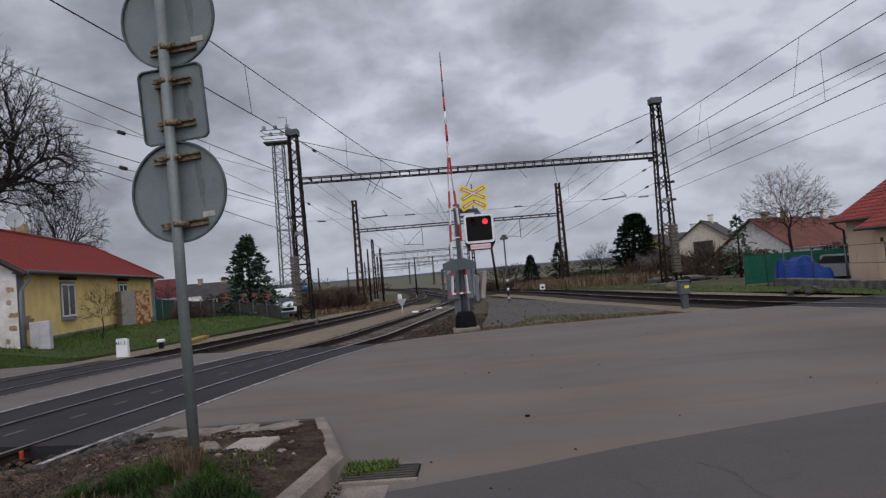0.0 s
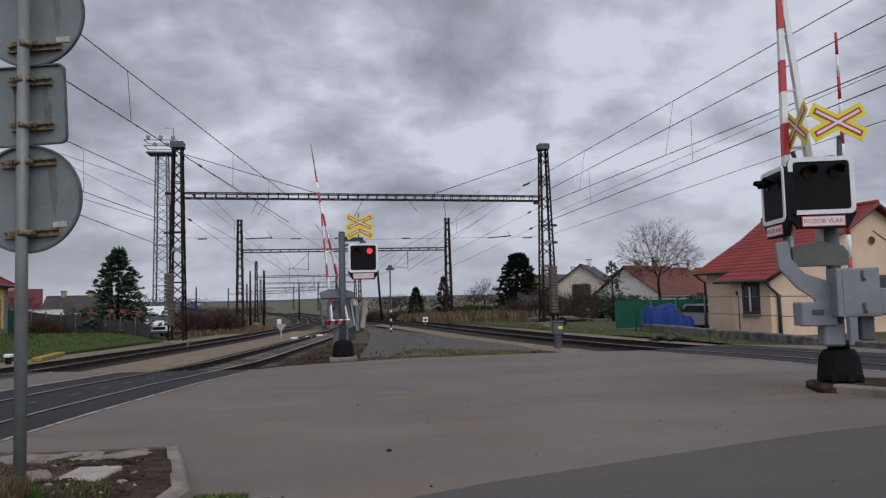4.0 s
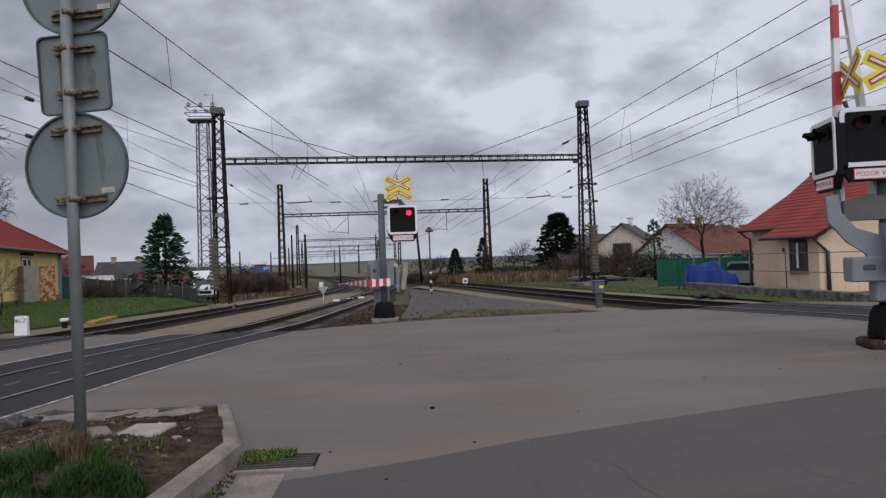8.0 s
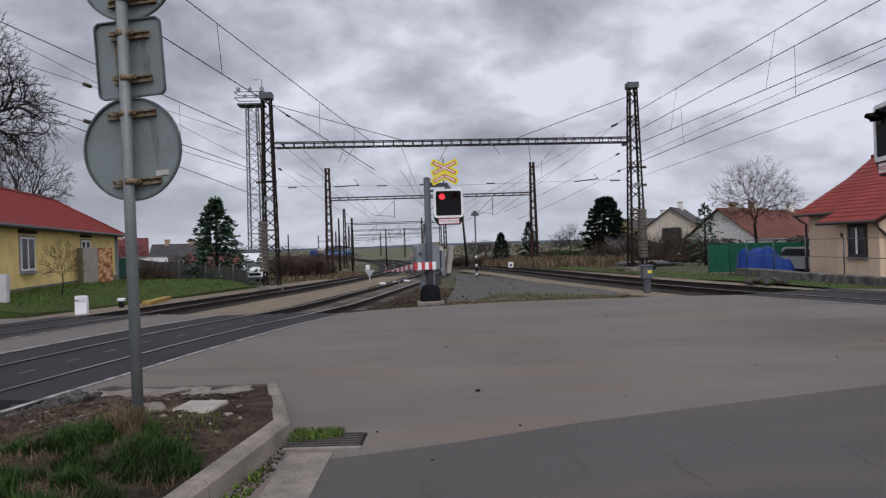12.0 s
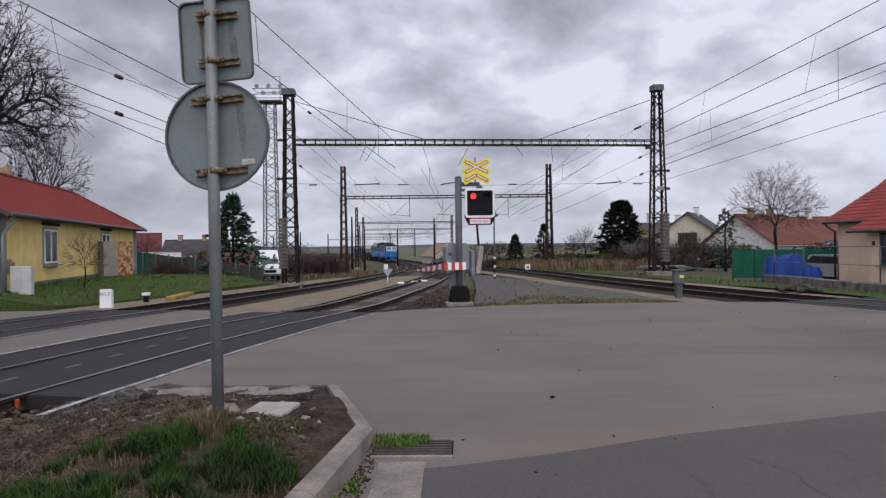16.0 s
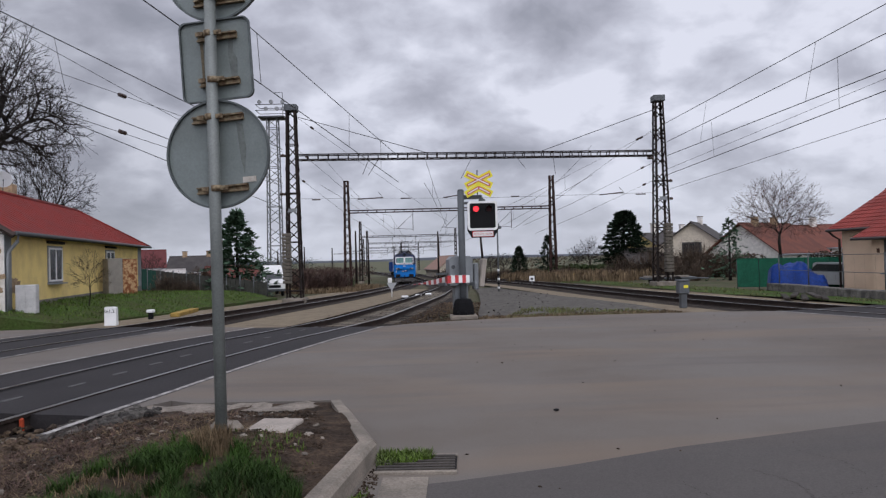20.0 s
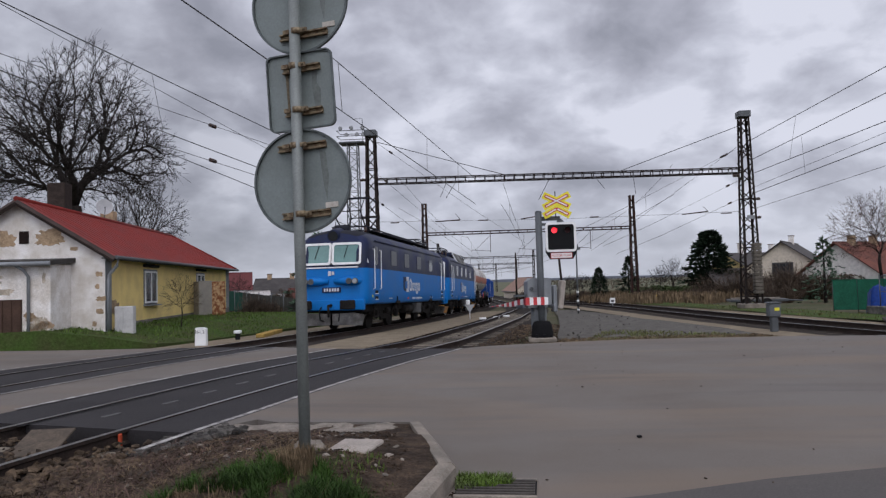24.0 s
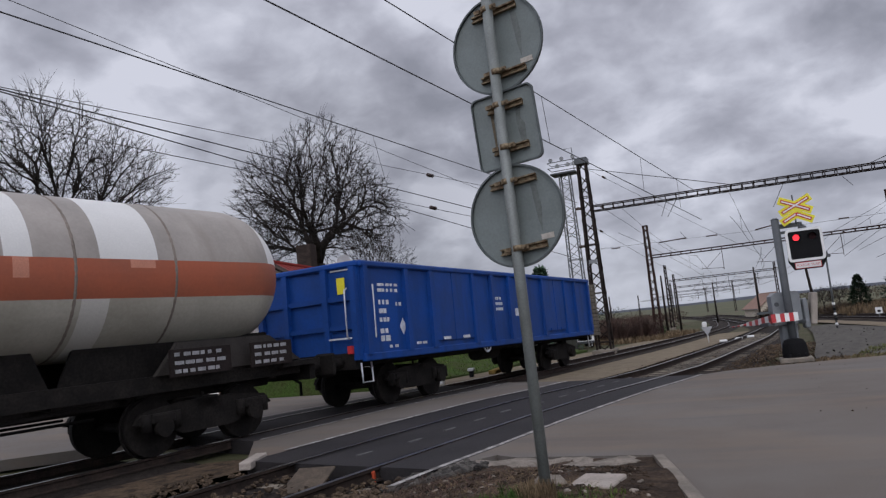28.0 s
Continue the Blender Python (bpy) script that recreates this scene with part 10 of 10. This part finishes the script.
        part("tail_lamp", box(B(), (sx * 1.1, -7.8, 1.25), (0.16, 0.1, 0.2), bevel=0.02), RED_PAINT if sx == 1 else UNDER, g)
        part("white_post", box(B(), (sx * 1.25, -7.85, 1.55), (0.05, 0.05, 0.5)), WHITE_PAINT, g)
    part("end_valve", box(B(), (0.9, -7.28, 2.98), (0.26, 0.2, 0.28), bevel=0.02), mat("valve_olive", (0.13, 0.12, 0.09), 0.7, var=0.2), g)
    part("vent_pipe", tube(B(), [(0.35, -7.1, 3.75), (0.42, -7.3, 3.85), (0.42, -7.32, 3.6)], 0.03, n=6), TANK_WELD, g)
    for y in (-5.55, 5.55):
        wagon_bogie(g, y)
    return g


def build_gondola():
    rng = random.Random(9)
    g = thing("gondola_wagon", Matrix(), "blue open freight wagon with ribbed steel sides", "open wagon", "freight train")
    HL, HW, Z0, Z1 = 7.25, 1.36, 1.06, 3.0
    for sx in (-1, 1):
        s = new("side_wall")
        s.parent = g
        part("sheet", box(B(), (sx * HW, 0, (Z0 + Z1) / 2), (0.05, 2 * HL, Z1 - Z0)), BLUE_WAGON, s)
        part("top_rail", box(B(), (sx * (HW + 0.03), 0, Z1 + 0.05), (0.16, 2 * HL + 0.06, 0.13), bevel=0.03), BLUE_WAGON, s)
        part("bottom_rail", box(B(), (sx * (HW + 0.02), 0, Z0 + 0.04), (0.12, 2 * HL, 0.16), bevel=0.02), BLUE_WAGON, s)
        for y in (-7.1, -5.55, -4.45, -2.3, -1.15, 0.0, 1.3, 2.55, 4.55, 5.65, 7.1):
            part("rib", prism(B(), [(y - 0.09, Z0 + 0.1), (y + 0.09, Z0 + 0.1), (y + 0.07, Z1), (y - 0.07, Z1)], sx * (HW + 0.02), sx * (HW + 0.12), axis="x"), BLUE_WAGON, s)
        for y0, y1 in ((-4.35, -3.4), (-3.36, -2.4), (2.65, 3.58), (3.62, 4.46)):
            d = part("door", box(B(), (sx * (HW + 0.04), (y0 + y1) / 2, 2.15), (0.05, y1 - y0, 1.7), bevel=0.015), BLUE_WAGON, s)
            part("latch", box(B(), (sx * (HW + 0.08), (y0 + y1) / 2, 1.36), (0.05, 0.3, 0.07)), MARKING if y0 < 0 else BLUE_WAGON, d)
        for y, z, n, w, h in ((-6.6, 2.62, 5, 0.8, 0.06), (-6.6, 2.5, 5, 0.8, 0.07), (-6.6, 2.24, 3, 0.42, 0.1), (-6.6, 2.05, 2, 0.32, 0.1), (-6.6, 1.86, 3, 0.42, 0.09), (-6.6, 1.62, 2, 0.36, 0.1), (-6.6, 1.46, 2, 0.36, 0.12), (-5.95, 2.2, 2, 0.25, 0.08), (-0.95, 2.35, 3, 0.5, 0.08), (-0.95, 2.2, 3, 0.6, 0.08), (-0.95, 2.05, 3, 0.6, 0.08), (0.4, 1.95, 1, 0.3, 0.22), (-6.3, 1.28, 2, 0.4, 0.06), (-5.2, 1.3, 2, 0.5, 0.06), (1.0, 2.78, 4, 0.5, 0.06)):
            bars(s, y, z, n, w, h, sx * (HW + 0.03), MARKING, rng)
        part("white_diamond", prism(B(), [(-5.85, 1.7), (-5.72, 1.88), (-5.59, 1.7), (-5.72, 1.52)], sx * (HW + 0.028), sx * (HW + 0.034), axis="x"), MARKING, s)
        part("round_badge", prism(B(), [(1.25 + p[0], 2.85 + p[1]) for p in disc(0.11, 20)], sx * (HW + 0.028), sx * (HW + 0.034), axis="x"), MARKING, s)
        part("sole_bar", box(B(), (sx * 1.1, 0, 1.06), (0.14, 14.6, 0.24)), UNDER, g)
        hw = new("hand_wheel")
        hw.parent = g
        bm = tube(B(), [(sx * 1.36, -1.6 + 0.22 * math.cos(2 * math.pi * k / 20), 1.12 + 0.22 * math.sin(2 * math.pi * k / 20)) for k in range(21)], 0.022, n=6)
        for k in range(4):
            rod(bm, (sx * 1.36, -1.6, 1.12), (sx * 1.36, -1.6 + 0.22 * math.cos(k * 1.571), 1.12 + 0.22 * math.sin(k * 1.571)), 0.015, n=5)
        part("wheel", bm, MARKING, hw, "pale brake hand wheel")
        part("handrail", tube(B(), [(sx * (HW + 0.12), -6.9, 1.5), (sx * (HW + 0.16), -6.95, 1.52), (sx * (HW + 0.16), -6.95, 2.55), (sx * (HW + 0.12), -6.9, 2.6)], 0.018, n=6), MARKING, g)
    for sy in (-1, 1):
        e = new("end_wall")
        e.parent = g
        part("sheet", box(B(), (0, sy * HL, (Z0 + Z1) / 2), (2 * HW, 0.05, Z1 - Z0)), BLUE_WAGON, e)
        part("top_rail", box(B(), (0, sy * (HL + 0.03), Z1 + 0.05), (2 * HW + 0.1, 0.16, 0.13), bevel=0.03), BLUE_WAGON, e)
        for x in (-1.3, -0.55, 0.55, 1.3):
            part("rib", box(B(), (x, sy * (HL + 0.07), (Z0 + Z1) / 2), (0.14, 0.12, Z1 - Z0)), BLUE_WAGON, e)
        for z in (1.75, 2.35):
            part("cross_rib", box(B(), (0, sy * (HL + 0.05), z), (2 * HW, 0.09, 0.1)), BLUE_WAGON, e)
        part("warning_plate", box(B(), (0.95, sy * (HL + 0.04), 2.62), (0.2, 0.02, 0.34)), YELLOW_SIGN, e)
        part("white_line", box(B(), (0.95, sy * (HL + 0.04), 2.95), (0.5, 0.02, 0.03)), MARKING, e)
        part("white_line", box(B(), (0.9, sy * (HL + 0.12), 1.52), (0.6, 0.02, 0.035)), MARKING, e)
        part("ladder_rail", tube(B(), [(1.15, sy * (HL + 0.12), 1.5), (1.15, sy * (HL + 0.2), 1.55), (1.15, sy * (HL + 0.2), 2.5), (1.15, sy * (HL + 0.12), 2.55)], 0.018, n=6), MARKING, e)
        part("head_stock", box(B(), (0, sy * (HL + 0.05), 1.05), (2.5, 0.16, 0.34)), UNDER, g)
        buffers(g, sy * (HL + 0.1), sy * 0.9, square=False)
        part("corner_step", tube(B(), [(1.3, sy * HL, 1.0), (1.32, sy * HL, 0.6), (1.32, sy * (HL - 0.35), 0.6), (1.3, sy * (HL - 0.35), 1.0)], 0.02, n=6), MARKING, g)
        part("red_lamp_bracket", box(B(), (1.18, sy * (HL + 0.16), 1.28), (0.12, 0.06, 0.16)), RED_PAINT, g)
    part("floor", box(B(), (0, 0, 1.24), (2 * HW, 2 * HL, 0.08)), UNDER, g)
    part("brake_cylinder", rod(B(), (0.5, -0.8, 0.85), (0.5, 0.5, 0.85), 0.2, n=14), UNDER, g)
    part("centre_sill", box(B(), (0, 0, 1.02), (0.5, 14, 0.3)), UNDER, g)
    for y in (-4.7, 4.7):
        wagon_bogie(g, y)
    return g


def on_track(line, s, ahead):
    """A pose with both bogies on the line: s is the middle, ahead half their distance."""
    a, b = line.at(s - ahead), line.at(s + ahead)
    d = b - a
    m = (a + b) / 2
    z0, z1 = lift(*a), lift(*b)
    return pose(m[0], m[1], (z0 + z1) / 2 + 0.012, math.degrees(math.atan2(z1 - z0, float(np.linalg.norm(d)))), 0, math.degrees(math.atan2(-d[0], d[1])))


def stretch(car, k):
    """Lengthens a vehicle; its bogies move apart and keep their shape."""
    for ob in car.children:
        if ob.name.startswith("bogie"):
            ob.location.y *= k
        else:
            ob.matrix_basis = Matrix.Diagonal((1, k, 1, 1)) @ ob.matrix_basis
    return car


SPEED, S_AT_25 = 16.8, 73.83
CARS = [(stretch(build_loco("two-tone blue electric locomotive with a raised pantograph", False), 1.04), 8.37, 4.3),
        (stretch(build_loco("second two-tone blue electric locomotive with an orange plough", True), 1.04), 26.17, 4.3),
        (stretch(build_tank(), 1.06), 43.6, 5.9), (build_gondola(), 60.1, 4.7)]


# ---- what moves ----
def motions():
    for car, u, half in CARS:
        rows = []
        for i in range(57):
            t = i * 0.5
            rows.append((t, on_track(FAR_LINE, S_AT_25 - SPEED * (t - 25) + u, half)))
        walk(car, rows)
    # the boom sinks from upright to level
    rows = []
    for t, a in ((0, 89.5), (0.6, 88), (1.2, 84.5), (2, 78), (2.5, 73.5), (3.0, 68.5), (3.5, 63), (4.2, 54.5), (4.9, 45), (5.5, 36.5), (5.8, 31), (6.2, 26), (6.5, 21.5), (6.8, 16), (7.1, 10.5), (7.4, 5.5), (7.7, 1.5), (8.0, -1.5), (8.4, -3), (28, -3)):
        rows.append((t, pose(0, 0, 1.07, a, 0, 0)))
    walk(left_boom, rows)
    # the light flashes from one lens to the other
    rows = [(0, pose(0.19, 0, 0))]
    for k in range(28):
        for t, a, b in ((k * 1.022 + 0.25, 0.19, -0.19), (k * 1.022 + 0.772, -0.19, 0.19)):
            if t < 27.9:
                rows += [(t, pose(a, 0, 0)), (t + 0.03, pose(b, 0, 0))]
    rows.append((28, rows[-1][1]))
    walk(lit_lamp, rows)


motions()
